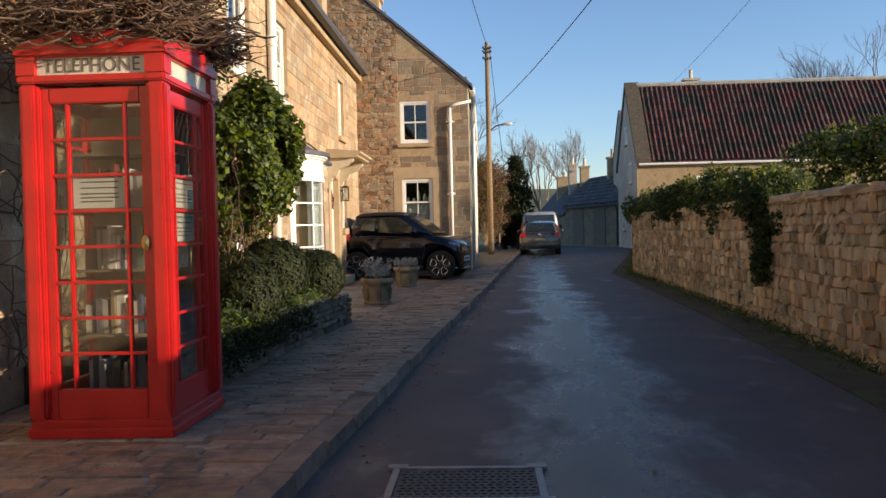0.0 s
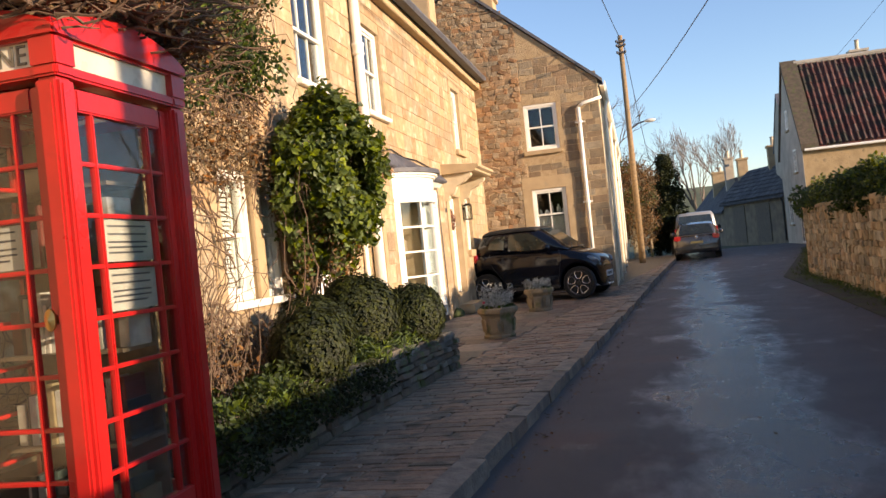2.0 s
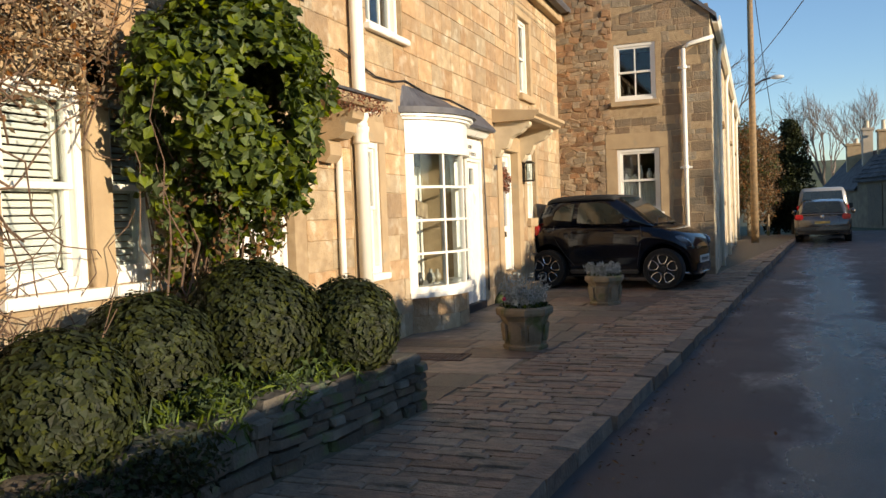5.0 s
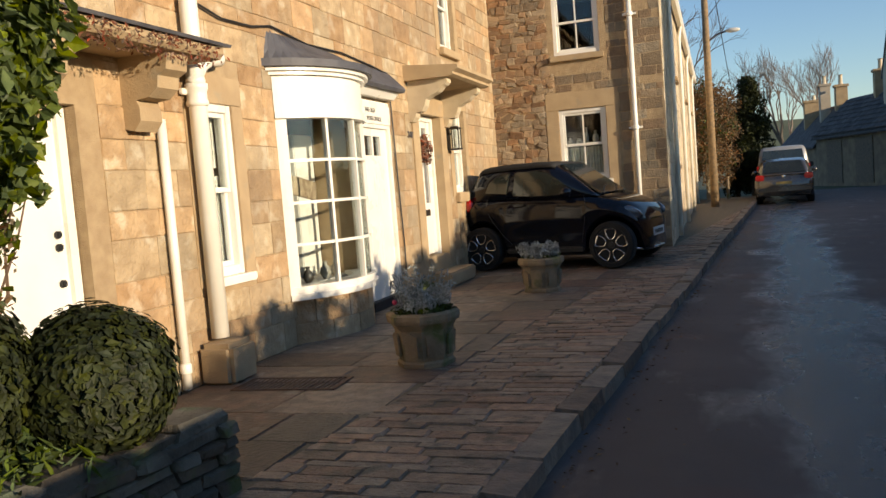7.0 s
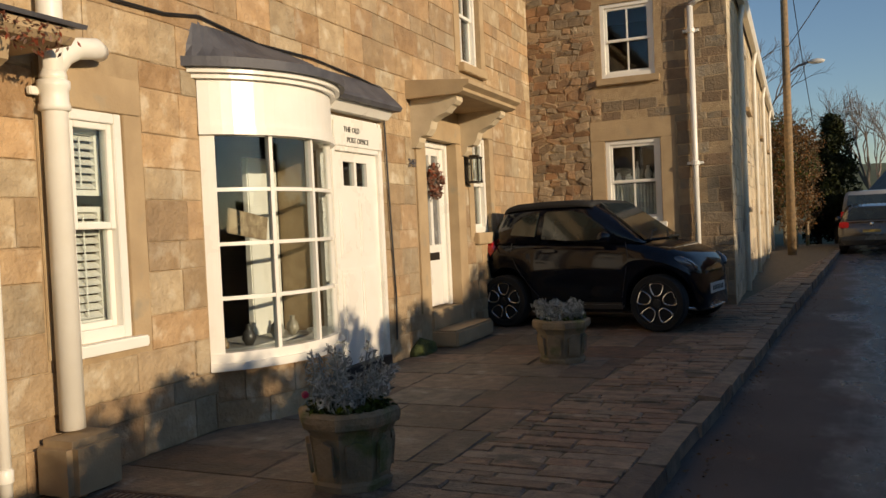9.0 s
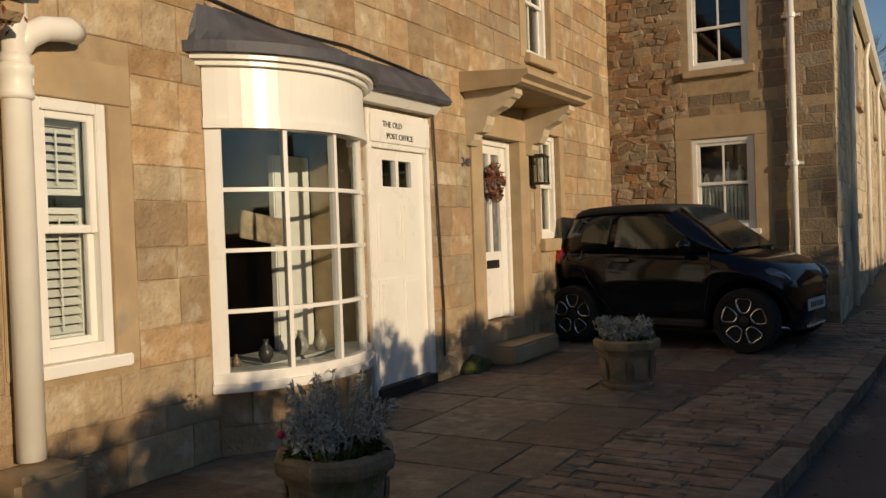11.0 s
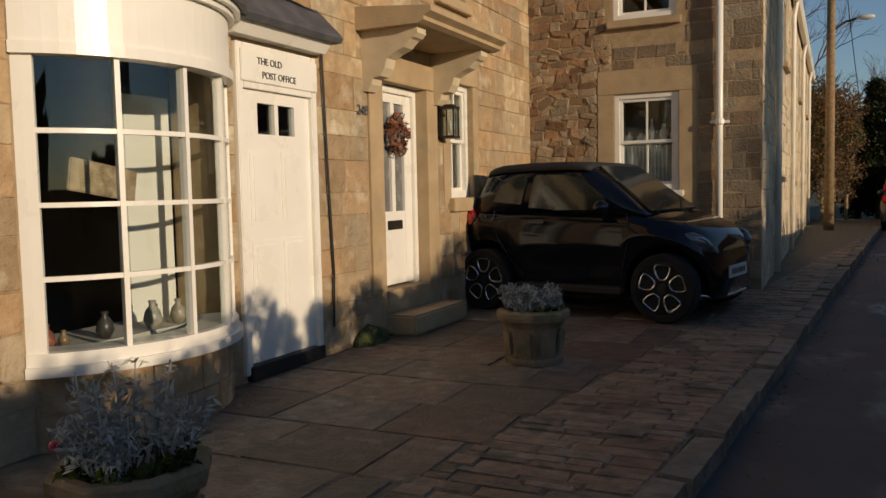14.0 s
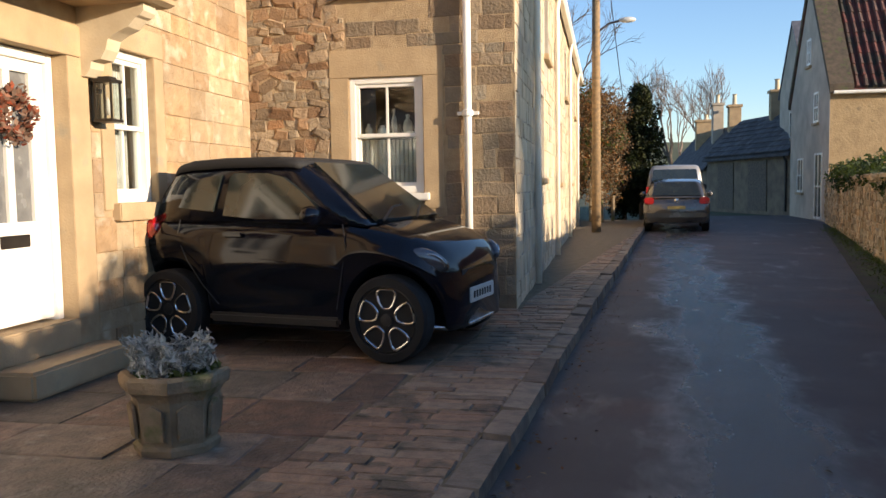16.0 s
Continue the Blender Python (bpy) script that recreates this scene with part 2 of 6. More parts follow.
def lathe(bm, profile, seg=24, at=(0, 0, 0), turn=0.0):
    rings = []
    for r, z in profile:
        rings.append([bm.verts.new((at[0] + r * math.cos(turn + 2 * math.pi * k / seg), at[1] + r * math.sin(turn + 2 * math.pi * k / seg), at[2] + z)) for k in range(seg)])
    for a, b in zip(rings, rings[1:]):
        for k in range(seg):
            bm.faces.new((a[k], a[(k + 1) % seg], b[(k + 1) % seg], b[k]))
    bm.faces.new(rings[0][::-1])
    bm.faces.new(rings[-1])
    return bm


def prism(bm, outline, axis, lo, hi):
    """A flat outline of pairs, drawn out along an axis from lo to hi."""
    def put(a, b, c):
        return {"x": (c, a, b), "y": (a, c, b), "z": (a, b, c)}[axis]
    p = [bm.verts.new(put(a, b, lo)) for a, b in outline]
    q = [bm.verts.new(put(a, b, hi)) for a, b in outline]
    n = len(outline)
    bm.faces.new(p)
    bm.faces.new(q[::-1])
    for i in range(n):
        bm.faces.new((p[(i + 1) % n], p[i], q[i], q[(i + 1) % n]))
    return bm


def finish(bm, name, mat, smooth=False):
    bmesh.ops.recalc_face_normals(bm, faces=bm.faces)
    me = bpy.data.meshes.new(name)
    bm.to_mesh(me)
    bm.free()
    me.materials.append(mat)
    if smooth:
        me.shade_smooth()
    return me


def part(name, bm, mat, parent, label="", smooth=False):
    ob = new(name, finish(bm, name, mat, smooth))
    ob.parent = parent
    if label:
        tagged(ob, label)
    return ob


def thing(name, label, category, at=(0, 0, 0), turn=0.0, group="", kind=""):
    ob = new(name)
    ob.empty_display_size = 0.1
    ob.matrix_world = pose(at[0], at[1], at[2], 0, 0, turn)
    return tagged(ob, label, category, group, kind)


def solid(name, bm, mat, label, category, kind="", group="", smooth=False):
    return tagged(new(name, finish(bm, name, mat, smooth)), label, category, group, kind)


def B():
    return bmesh.new()


def stone_mesh(name, mat, chamfer=0.12, wobble=0.05, seed=1):
    """A unit block, its upper face (z) smaller and uneven, for pieces that share it."""
    rnd = random.Random(seed)
    c = 0.5 - chamfer
    v = [(-.5, -.5, 0), (.5, -.5, 0), (.5, .5, 0), (-.5, .5, 0), (-.5, -.5, .6), (.5, -.5, .6), (.5, .5, .6), (-.5, .5, .6), (-c, -c, 1), (c, -c, 1), (c, c, 1), (-c, c, 1)]
    v = [(x + rnd.uniform(-wobble, wobble), y + rnd.uniform(-wobble, wobble), z + (rnd.uniform(-wobble, wobble) * 2 if z == 1 else 0)) for x, y, z in v]
    f = [(0, 1, 5, 4), (1, 2, 6, 5), (2, 3, 7, 6), (3, 0, 4, 7), (4, 5, 9, 8), (5, 6, 10, 9), (6, 7, 11, 10), (7, 4, 8, 11), (8, 9, 10, 11)]
    me = bpy.data.meshes.new(name)
    me.from_pydata(v, [], f)
    me.materials.append(mat)
    return me


def lay(name, mats, mesh_list, parent, near, rest_label, limit=300):
    """Pieces at the given matrices: the first `limit` by the key `near` as objects of their own, the others joined into one."""
    order = sorted(range(len(mats)), key=lambda i: near(mats[i].translation))
    for i in order[:limit]:
        ob = new(name, mesh_list[i % len(mesh_list)])
        ob.parent = parent
        ob.matrix_local = mats[i]
    verts, faces = [], []
    for i in order[limit:]:
        me = mesh_list[i % len(mesh_list)]
        k = len(verts)
        verts += [tuple(mats[i] @ v.co) for v in me.vertices]
        faces += [tuple(k + j for j in p.vertices) for p in me.polygons]
    if faces:
        me = bpy.data.meshes.new(name + "_field")
        me.from_pydata(verts, [], faces)
        me.materials.append(mesh_list[0].materials[0])
        ob = new(name + "_field", me)
        ob.parent = parent
        tagged(ob, rest_label, kind="stuff")


def minus(lo, hi, cuts):
    """The interval lo..hi without the cuts."""
    out = [(lo, hi)]
    for a, b in cuts:
        out = [s for x, y in out for s in ((x, min(y, a)), (max(x, b), y)) if s[1] - s[0] > 0.03]
    return out


def wall_cells(u0, u1, z0, z1, holes):
    """The rectangles of a wall round its holes (u0, u1, z0, z1)."""
    us = sorted({u0, u1, *[h[i] for h in holes for i in (0, 1) if u0 < h[i] < u1]})
    zs = sorted({z0, z1, *[h[i] for h in holes for i in (2, 3) if z0 < h[i] < z1]})
    for a, b in zip(us, us[1:]):
        for c, d in zip(zs, zs[1:]):
            mu, mz = (a + b) / 2, (c + d) / 2
            if not any(h[0] < mu < h[1] and h[2] < mz < h[3] for h in holes):
                yield a, b, c, d


def courses(u0, u1, z0, z1, holes, height, length, rnd, gap=0.012, top=None):
    """Courses of stones round the holes: middle u, middle z, width, height."""
    z = z0
    while z < z1 - 0.04:
        h = min(rnd.uniform(*height), z1 - z)
        cuts = [(a - 0.002, b + 0.002) for a, b, c, d in holes if c < z + h - 0.01 and d > z + 0.01]
        for a, b in minus(u0, u1, cuts):
            u = a
            while u < b - 0.02:
                w = rnd.uniform(*length)
                if b - u - w < length[0] * 0.6:
                    w = b - u
                if top is None or z + h * 0.5 < top(u + w / 2):
                    yield u + w / 2, z + h / 2, w - gap, h - gap
                u += w
        z += h

# ---- ground ----


def kerb_x(y):
    return -1.45 + 0.078 * y


def flag_x(y):
    return -1.85 + 0.127 * (y - 10.2)


FX, GY, PAVE, ROADZ = -3.2, 20.27, 0.10, 0.015
bm = B()
bmesh.ops.create_grid(bm, x_segments=40, y_segments=40, size=600)
for v in bm.verts:
    v.co.z = -0.09
solid("ground", bm, M_GROUND, "rough winter grass ground reaching the horizon", "ground", "structure")

bm = B()
left = [(kerb_x(y) - 0.02, y) for y in (-12, 0, 12, 24, 36, 44)]
right = [(10.5, 44), (8.6, 42.0), (6.9, 38.5), (4.3, 26.2), (3.1, 20.5), (3.0, 17), (2.75, 11), (2.45, 7), (2.1, 2), (1.4, -12)]
prism(bm, left + [(3.5, 46), (9, 46)] + right, "z", -0.25, ROADZ)
solid("road", bm, M_ROAD, "damp dark asphalt lane with worn wet tracks", "road", "structure")


def rise(y):
    """The pavement's level, which climbs a little towards the gable."""
    return PAVE + .045 * min(1, max(0, (y - 19.2) / 1.2))


bm = B()
for y0, y1 in ((-6, 19.2), (19.2, 20.4), (20.4, 40)):
    low = [bm.verts.new((x, y, -.2)) for x, y in ((-3.6, y0), (kerb_x(y0) - .14, y0), (kerb_x(y1) - .14, y1), (-3.6, y1))]
    top = [bm.verts.new((v.co.x, v.co.y, rise(v.co.y) - .009)) for v in low]
    bm.faces.new(low)
    bm.faces.new(top)
    for i in range(4):
        bm.faces.new((low[i], low[(i + 1) % 4], top[(i + 1) % 4], top[i]))
bmesh.ops.remove_doubles(bm, verts=bm.verts, dist=1e-4)
pavement = solid("pavement", bm, M_JOINT, "raised pavement of worn stone setts and flags with earthy joints", "pavement", "structure")

bm = B()
prism(bm, [(x + 0.08, y) for x, y in right[2:]][::-1] + [(x - 0.33, y) for x, y in right[2:]], "z", -0.2, ROADZ + 0.012)
solid("verge", bm, M_ROADDIRT, "muddy mossy verge under the garden wall", "verge", "structure")

# ---- main house facade ----
HOLES = [(8.48, 9.05, 0.97, 2.06), (9.2, 9.62, 0.97, 2.06), (10.32, 11.1, 0.15, 1.9), (12.24, 12.64, 0.78, 2.0), (13.28, 14.7, 0.5, 2.3),
         (14.8, 15.67, 0.14, 2.26), (16.6, 17.47, 0.46, 2.25), (17.95, 18.5, 1.22, 2.34), (17.72, 18.36, 3.13, 4.3), (10.35, 11.3, 3.1, 4.25), (12.5, 13.32, 3.1, 4.25)]
EAVE = 4.9
bm = B()
for a, b, c, d in wall_cells(-6, GY, -0.1, EAVE, HOLES):
    box(bm, FX - 0.42, a, c, FX, b, d)
wall_facade = solid("wall_facade", bm, M_MORTAR, "sunlit honey-coloured ashlar front wall of a village house", "wall", "structure")
bm = B()
prism(bm, [(FX + 0.3, EAVE - 0.06), (FX + 0.3, EAVE + 0.02), (-6.1, 7.3), (-8.9, 4.8), (-8.9, 4.7), (-6.1, 7.2)], "y", -6, GY - 0.02)
solid("roof_main", bm, M_SLATE, "grey stone-slate roof of the main house", "roof", "structure")
bm = B()
box(bm, -8.9, -6, -0.1, -8.6, GY, EAVE)
box(bm, -8.6, -6, -0.1, FX - 0.43, -5.7, EAVE)
solid("wall_back", bm, M_RENDER, "plain rear walls closing the house", "wall", "structure")
# floor, ceiling and inner walls carry the indoor shade in their colour
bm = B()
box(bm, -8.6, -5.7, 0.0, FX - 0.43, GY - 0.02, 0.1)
solid("floor", bm, M_DARK, "floor inside the house, near-black for indoor shade", "floor", "structure")
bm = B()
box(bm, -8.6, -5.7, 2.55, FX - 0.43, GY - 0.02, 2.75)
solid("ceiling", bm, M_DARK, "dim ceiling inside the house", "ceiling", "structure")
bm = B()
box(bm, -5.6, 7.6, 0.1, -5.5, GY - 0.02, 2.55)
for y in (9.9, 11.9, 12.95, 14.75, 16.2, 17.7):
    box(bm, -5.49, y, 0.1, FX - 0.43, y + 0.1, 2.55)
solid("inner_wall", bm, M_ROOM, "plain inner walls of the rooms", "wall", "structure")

# ---- gable house ----
EV, PEAK, PX = 4.55, 7.0, -3.45
GHOLES = [(-2.16, -1.43, 1.25, 2.36), (-2.17, -1.46, 3.2, 4.2)]


def gable_top(x):
    return EV + (PEAK - EV) * (1 - abs(x - PX) / (-0.55 - PX))


bm = B()
for a, b, c, d in wall_cells(-6.95, -0.55, -0.1, EV, GHOLES):
    box(bm, a, GY, c, b, GY + 0.4, d)
prism(bm, [(-6.95, EV), (-0.55, EV), (PX, PEAK)], "y", GY, GY + 0.4)
wall_gable = solid("wall_gable", bm, M_MORTAR, "gable end of patched rubble stone", "wall", "structure")
bm = B()
SHOLES = [(23.1, 23.9, 1.4, 2.5), (27.6, 28.4, 1.35, 2.45), (32.4, 33.2, 1.35, 2.45), (24.0, 24.8, 3.1, 4.05), (29.6, 30.4, 3.1, 4.05), (34.5, 35.3, 3.1, 4.05)]
for a, b, c, d in wall_cells(GY + 0.4, 39, -0.1, EV, SHOLES):
    box(bm, -0.85, a, c, -0.55, b, d)
box(bm, -6.95, 38.7, -0.1, -0.85, 39, EV)
box(bm, -6.95, GY + 0.4, -0.1, -6.65, 38.7, EV)
wall_street = solid("wall_street", bm, M_RENDER, "long bulging limewashed street wall of the gable house", "wall", "structure")
bm = B()
prism(bm, [(-0.44, EV - 0.07), (-0.44, EV + 0.0), (PX, PEAK + 0.12), (-7.2, EV - 0.0), (-7.2, EV - 0.07), (PX, PEAK + 0.04)], "y", GY - 0.05, 39.2)
solid("roof_gable", bm, M_SLATE, "steep stone-slate roof over the gable end", "roof", "structure")
# near-black surfaces give the darkness behind the gable windows
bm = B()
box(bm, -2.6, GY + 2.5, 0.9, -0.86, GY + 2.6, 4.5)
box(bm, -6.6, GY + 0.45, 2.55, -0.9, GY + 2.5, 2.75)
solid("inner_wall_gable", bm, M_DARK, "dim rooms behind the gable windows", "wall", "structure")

sg = thing("street_gutter", "pale painted gutter along the eaves of the gable house", "gutter", (-0.46, 0, EV - .1))
bm = B()
prism(bm, [(-.06, .03), (-.05, -.05), (.04, -.06), (.08, .0), (.08, .05), (.06, .05), (.055, 0), (.03, -.04), (-.04, -.03)], "y", GY + .02, 39)
part("trough", bm, M_PIPE, sg)
for y in (22.2, 26.2, 31.0, 36.0):
    bm = B()
    tube(bm, [(.01, y, -.05), (-.03, y, -.3), (-.03, y, -4.3)], .038, 8)
    part("downpipe", bm, M_PIPE, sg, smooth=True)

# ---- right garden wall ----
WALL_LINE = [(2.0, -9.0), (2.35, 2), (2.67, 7), (2.95, 11), (3.2, 17), (3.3, 20.5), (4.5, 26.2), (7.0, 39.9)]
bm = B()
back = [(x + 0.4, y) for x, y in WALL_LINE]
prism(bm, WALL_LINE + back[::-1], "z", -0.2, 1.36)
wall_garden = solid("wall_garden", bm, M_MORTAR, "old golden rubble-stone garden wall beside the lane", "wall", "structure")

# ---- openings of the facade ----
M_INK = material("black_sign_paint", (0.02, 0.018, 0.016), (0.015, 0.014, 0.012), 0.6, 8, 0, 30)
M_CURTAIN = material("pale_net_curtain", (0.55, 0.52, 0.46), (0.42, 0.39, 0.34), 0.9, 12, 0.2, 30)
M_BRASS = material("aged_brass", (0.42, 0.30, 0.12), (0.3, 0.2, 0.08), 0.35, 9, 0.05, 40, metal=1.0)
M_WREATH = leaf_material("dried_wreath_leaf", (0.22, 0.09, 0.05), (0.12, 0.06, 0.035), 0.8, 0.1)
M_COPPER = material("bronze_lantern", (0.055, 0.045, 0.035), (0.03, 0.026, 0.022), 0.45, 9, 0.05, 40, metal=0.6)


def lettering(body, size, mat, parent, m, name="lettering"):
    cu = bpy.data.curves.new(name, "FONT")
    cu.body, cu.size, cu.extrude = body, size, 0.002
    cu.align_x, cu.align_y = "CENTER", "CENTER"
    tmp = new("temporary", cu)
    me = bpy.data.meshes.new_from_object(tmp.evaluated_get(bpy.context.evaluated_depsgraph_get()))
    bpy.data.objects.remove(tmp)
    bpy.data.curves.remove(cu)
    me.materials.clear()
    me.materials.append(mat)
    ob = new(name, me)
    ob.parent = parent
    ob.matrix_local = m
    return ob


TO_X = Matrix(((0, 0, 1, 0), (1, 0, 0, 0), (0, 1, 0, 0), (0, 0, 0, 1)))   # flat lettering set upright, facing +x


def sash_window(label, at, w, h, turn=0.0, cols=2, rows=2, sill=0.06, depth=0.1, curtain=0.0, sill_mat=None, meet=0.5, name="window", shutter=False):
    """A painted sash window; its middle foot at `at`, outside towards its own +x."""
    t = thing(name, label, "window", at, turn, kind="structure")
    f, x = 0.055, -depth
    fr = B()
    for a, b, c, d in ((-w / 2, -w / 2 + f, 0, h), (w / 2 - f, w / 2, 0, h), (-w / 2 + f, w / 2 - f, h - f, h), (-w / 2 + f, w / 2 - f, 0, f * 1.2)):
        box(fr, x - 0.06, a, c, x + 0.05, b, d, 0.004)
    part("window_frame", fr, M_WHITE, t)
    iw = w - 2 * f
    zm = f * 1.2 + (h - f * 2.2) * meet
    for k, (z0, z1, xo) in enumerate(((f * 1.2, zm + 0.02, 0.0), (zm - 0.02, h - f, 0.03))):
        s, g = 0.035, 0.02
        bm = B()
        for a, b, c, d in ((-iw / 2, -iw / 2 + s, z0, z1), (iw / 2 - s, iw / 2, z0, z1), (-iw / 2 + s, iw / 2 - s, z0, z0 + s), (-iw / 2 + s, iw / 2 - s, z1 - s, z1)):
            box(bm, x - 0.035 + xo, a, c, x + xo, b, d, 0.003)
        half = rows // 2
        for i in range(1, cols):
            u = -iw / 2 + iw * i / cols
            box(bm, x - 0.03 + xo, u - g / 2, z0 + s, x - 0.004 + xo, u + g / 2, z1 - s)
        for j in range(1, half):
            z = z0 + (z1 - z0) * j / half
            box(bm, x - 0.029 + xo, -iw / 2 + s, z - g / 2, x - 0.005 + xo, iw / 2 - s, z + g / 2)
        sash = part("sash", bm, M_WHITE, t)
        pw = iw / cols
        for i in range(cols):
            for j in range(half):
                bm = B()
                ph = (z1 - z0) / half
                box(bm, x - 0.018 + xo, -iw / 2 + pw * i + 0.012, z0 + ph * j + 0.012, x - 0.014 + xo, -iw / 2 + pw * (i + 1) - 0.012, z0 + ph * (j + 1) - 0.012)
                part("pane", bm, M_GLASS, sash).visible_shadow = False
    if sill:
        bm = B()
        box(bm, x - 0.06, -w / 2 - 0.06, -sill - 0.002, 0.07, w / 2 + 0.06, -0.002, 0.008)
        part("window_sill", bm, sill_mat or M_WHITE, t)
    if shutter:
        bm = B()
        for a, b, c, d in ((-iw / 2, -iw / 2 + .045, f, h - f), (iw / 2 - .045, iw / 2, f, h - f), (-iw / 2, iw / 2, f, f + .06), (-iw / 2, iw / 2, h - f - .05, h - f), (-iw / 2, iw / 2, h * .48, h * .54)):
            box(bm, x - 0.085, a, c, x - 0.06, b, d)
        sh = part("shutter", bm, M_WHITE, t, "closed white louvred shutter")
        for i in range(22):
            bm = B()
            box(bm, -.018, -iw / 2 + .05, -.003, .018, iw / 2 - .05, .003)
            z = f + .08 + i * (h - 2 * f - .14) / 21
            part("slat", bm, M_WHITE, sh).matrix_local = pose(x - .075, 0, z, 0, 52, 0)
    if curtain:
        bm = B()
        for i in range(14):
            u = -iw / 2 + iw * i / 14
            rod(bm, (x - 0.12, u + iw / 28, f), (x - 0.12, u + iw / 28, h * curtain), iw / 26, seg=6)
        part("curtain", bm, M_CURTAIN, t, "pale half-height net curtain")
    return t


sash_window("white sash window with closed louvred shutters behind the glass", (FX, 8.765, 0.97), 0.57, 1.09, cols=1, shutter=True)
sash_window("white sash window with closed pale shutters behind the glass", (FX, 9.41, 0.97), 0.42, 1.09, cols=1, shutter=True)
sash_window("white three-light casement window on the upper floor", (FX, 10.825, 3.1), 0.95, 1.15, cols=3)
sash_window("white three-light casement window beside the downpipe", (FX, 12.91, 3.1), 0.82, 1.15, cols=3)
sash_window("white sash window above the door canopy", (FX, 18.04, 3.13), 0.64, 1.17, sill_mat=M_DRESSED, sill=0.1)
sash_window("white sash window with a curtain beside the wall lantern", (FX, 18.225, 1.22), 0.55, 1.12, sill_mat=M_DRESSED, sill=0.13, curtain=0.97)
sash_window("white sash window with a half curtain in the gable end", (-1.795, GY, 1.25), 0.73, 1.11, -90, curtain=0.47, sill=0.07, depth=0.07)
sash_window("white sash window high in the gable end", (-1.815, GY, 3.2), 0.71, 1.0, -90, sill=0.09, sill_mat=M_DRESSED, depth=0.07)

for a, b, c, d in SHOLES:
    sash_window("white sash window in the limewashed street wall", (-0.55, (a + b) / 2, c), b - a, d - c, sill=0.08, sill_mat=M_DRESSED)

# clutter on the sill inside the gable window
orn = thing("sill_ornaments", "pale vases and figures on the window sill", "ornaments", (-1.8, GY + 0.25, 1.82))
for i, (dx, r, h) in enumerate(((-0.24, .04, .12), (-0.1, .055, .1), (0.02, .03, .26), (0.16, .05, .2), (0.26, .035, .14))):
    bm = B()
    lathe(bm, [(r * .6, 0), (r, h * .3), (r * .9, h * .6), (r * .35, h * .8), (r * .5, h)], 12, (dx, 0, 0))
    part("ornament", bm, M_CURTAIN, orn, smooth=True)
bm = B()
box(bm, -0.36, -0.07, -0.03, 0.36, 0.08, 0)
part("sill_board", bm, M_WHITE, orn)

# ---- shuttered window ----
sw = sash_window("narrow white window with louvred shutters behind the glass", (FX, 12.44, 0.78), 0.40, 1.22, cols=1, sill=0.06, depth=0.05)
for z0, z1, n in ((0.08, 0.72, 13), (0.78, 1.14, 7)):
    bm = B()
    for a, b in ((-0.145, -0.115), (0.115, 0.145)):
        box(bm, -0.15, a, z0, -0.12, b, z1)
    box(bm, -0.15, -0.114, z0, -0.12, 0.114, z0 + 0.03)
    box(bm, -0.15, -0.114, z1 - 0.03, -0.12, 0.114, z1)
    sh = part("shutter", bm, M_WHITE, sw, "white louvred shutter leaf")
    for i in range(n):
        z = z0 + 0.05 + (z1 - z0 - 0.1) * i / (n - 1)
        bm = B()
        prism(bm, [(-0.16, z + 0.014), (-0.156, z + 0.018), (-0.112, z - 0.012), (-0.116, z - 0.016)], "y", -0.114, 0.114)
        part("slat", bm, M_WHITE, sh)
    bm = B()
    rod(bm, (-0.105, 0, z0 + 0.05), (-0.105, 0, z1 - 0.05), 0.005, seg=6)
    part("tilt_rod", bm, M_WHITE, sh)

# ---- bow window ----
bay = thing("bow_window", "white bow window with sixteen small panes and a lead roof", "bow window", (FX, 14.0, 0.1), kind="structure")
SAG, CH = 0.36, 0.72
RB = (CH * CH + SAG * SAG) / (2 * SAG)
BX = SAG - RB
AH = math.asin(CH / RB)


def arc(bm, r0, r1, z0, z1, a0=-AH, a1=AH, seg=24, z0b=None, z1b=None):
    """A curved band between two radii; the b heights are those at the inner radius."""
    z0b, z1b = z0 if z0b is None else z0b, z1 if z1b is None else z1b
    rows = []
    for k in range(seg + 1):
        a = a0 + (a1 - a0) * k / seg
        c, s = math.cos(a), math.sin(a)
        rows.append([bm.verts.new((BX + r * c, r * s, z)) for r, z in ((r0, z0b), (r1, z0), (r1, z1), (r0, z1b))])
    for p, q in zip(rows, rows[1:]):
        for k in range(4):
            bm.faces.new((p[k], p[(k + 1) % 4], q[(k + 1) % 4], q[k]))
    bm.faces.new(rows[0][::-1])
    bm.faces.new(rows[-1])
    return bm


part("base", arc(B(), RB - 0.3, RB - 0.045, -0.05, 0.36), M_MORTAR, bay, "curved stone base under the bow window")
for k, (z0, z1, cuts) in enumerate(((-.04, .155, (-1, -.55, -.15, .3, .7, 1)), (.16, .355, (-1, -.75, -.3, .1, .5, 1)))):
    for a, b in zip(cuts, cuts[1:]):
        part("stone", arc(B(), RB - 0.1, RB - 0.032, z0, z1, AH * a + .006, AH * b - .006, 5), M_ASHLAR, bay)
part("window_sill", arc(arc(B(), RB - 0.2, RB + 0.035, 0.36, 0.41), RB - 0.2, RB + 0.012, 0.41, 0.47), M_WHITE, bay)
part("frieze", arc(B(), RB - 0.1, RB + 0.012, 1.90, 2.19), M_WHITE, bay)
part("head_rail", arc(B(), RB - 0.08, RB + 0.03, 1.845, 1.90), M_WHITE, bay)
part("cornice", arc(arc(B(), RB - 0.1, RB + 0.05, 2.19, 2.22, -AH - .03, AH + .03), RB - 0.1, RB + 0.085, 2.22, 2.25, -AH - .05, AH + .05), M_WHITE, bay)
fr = B()
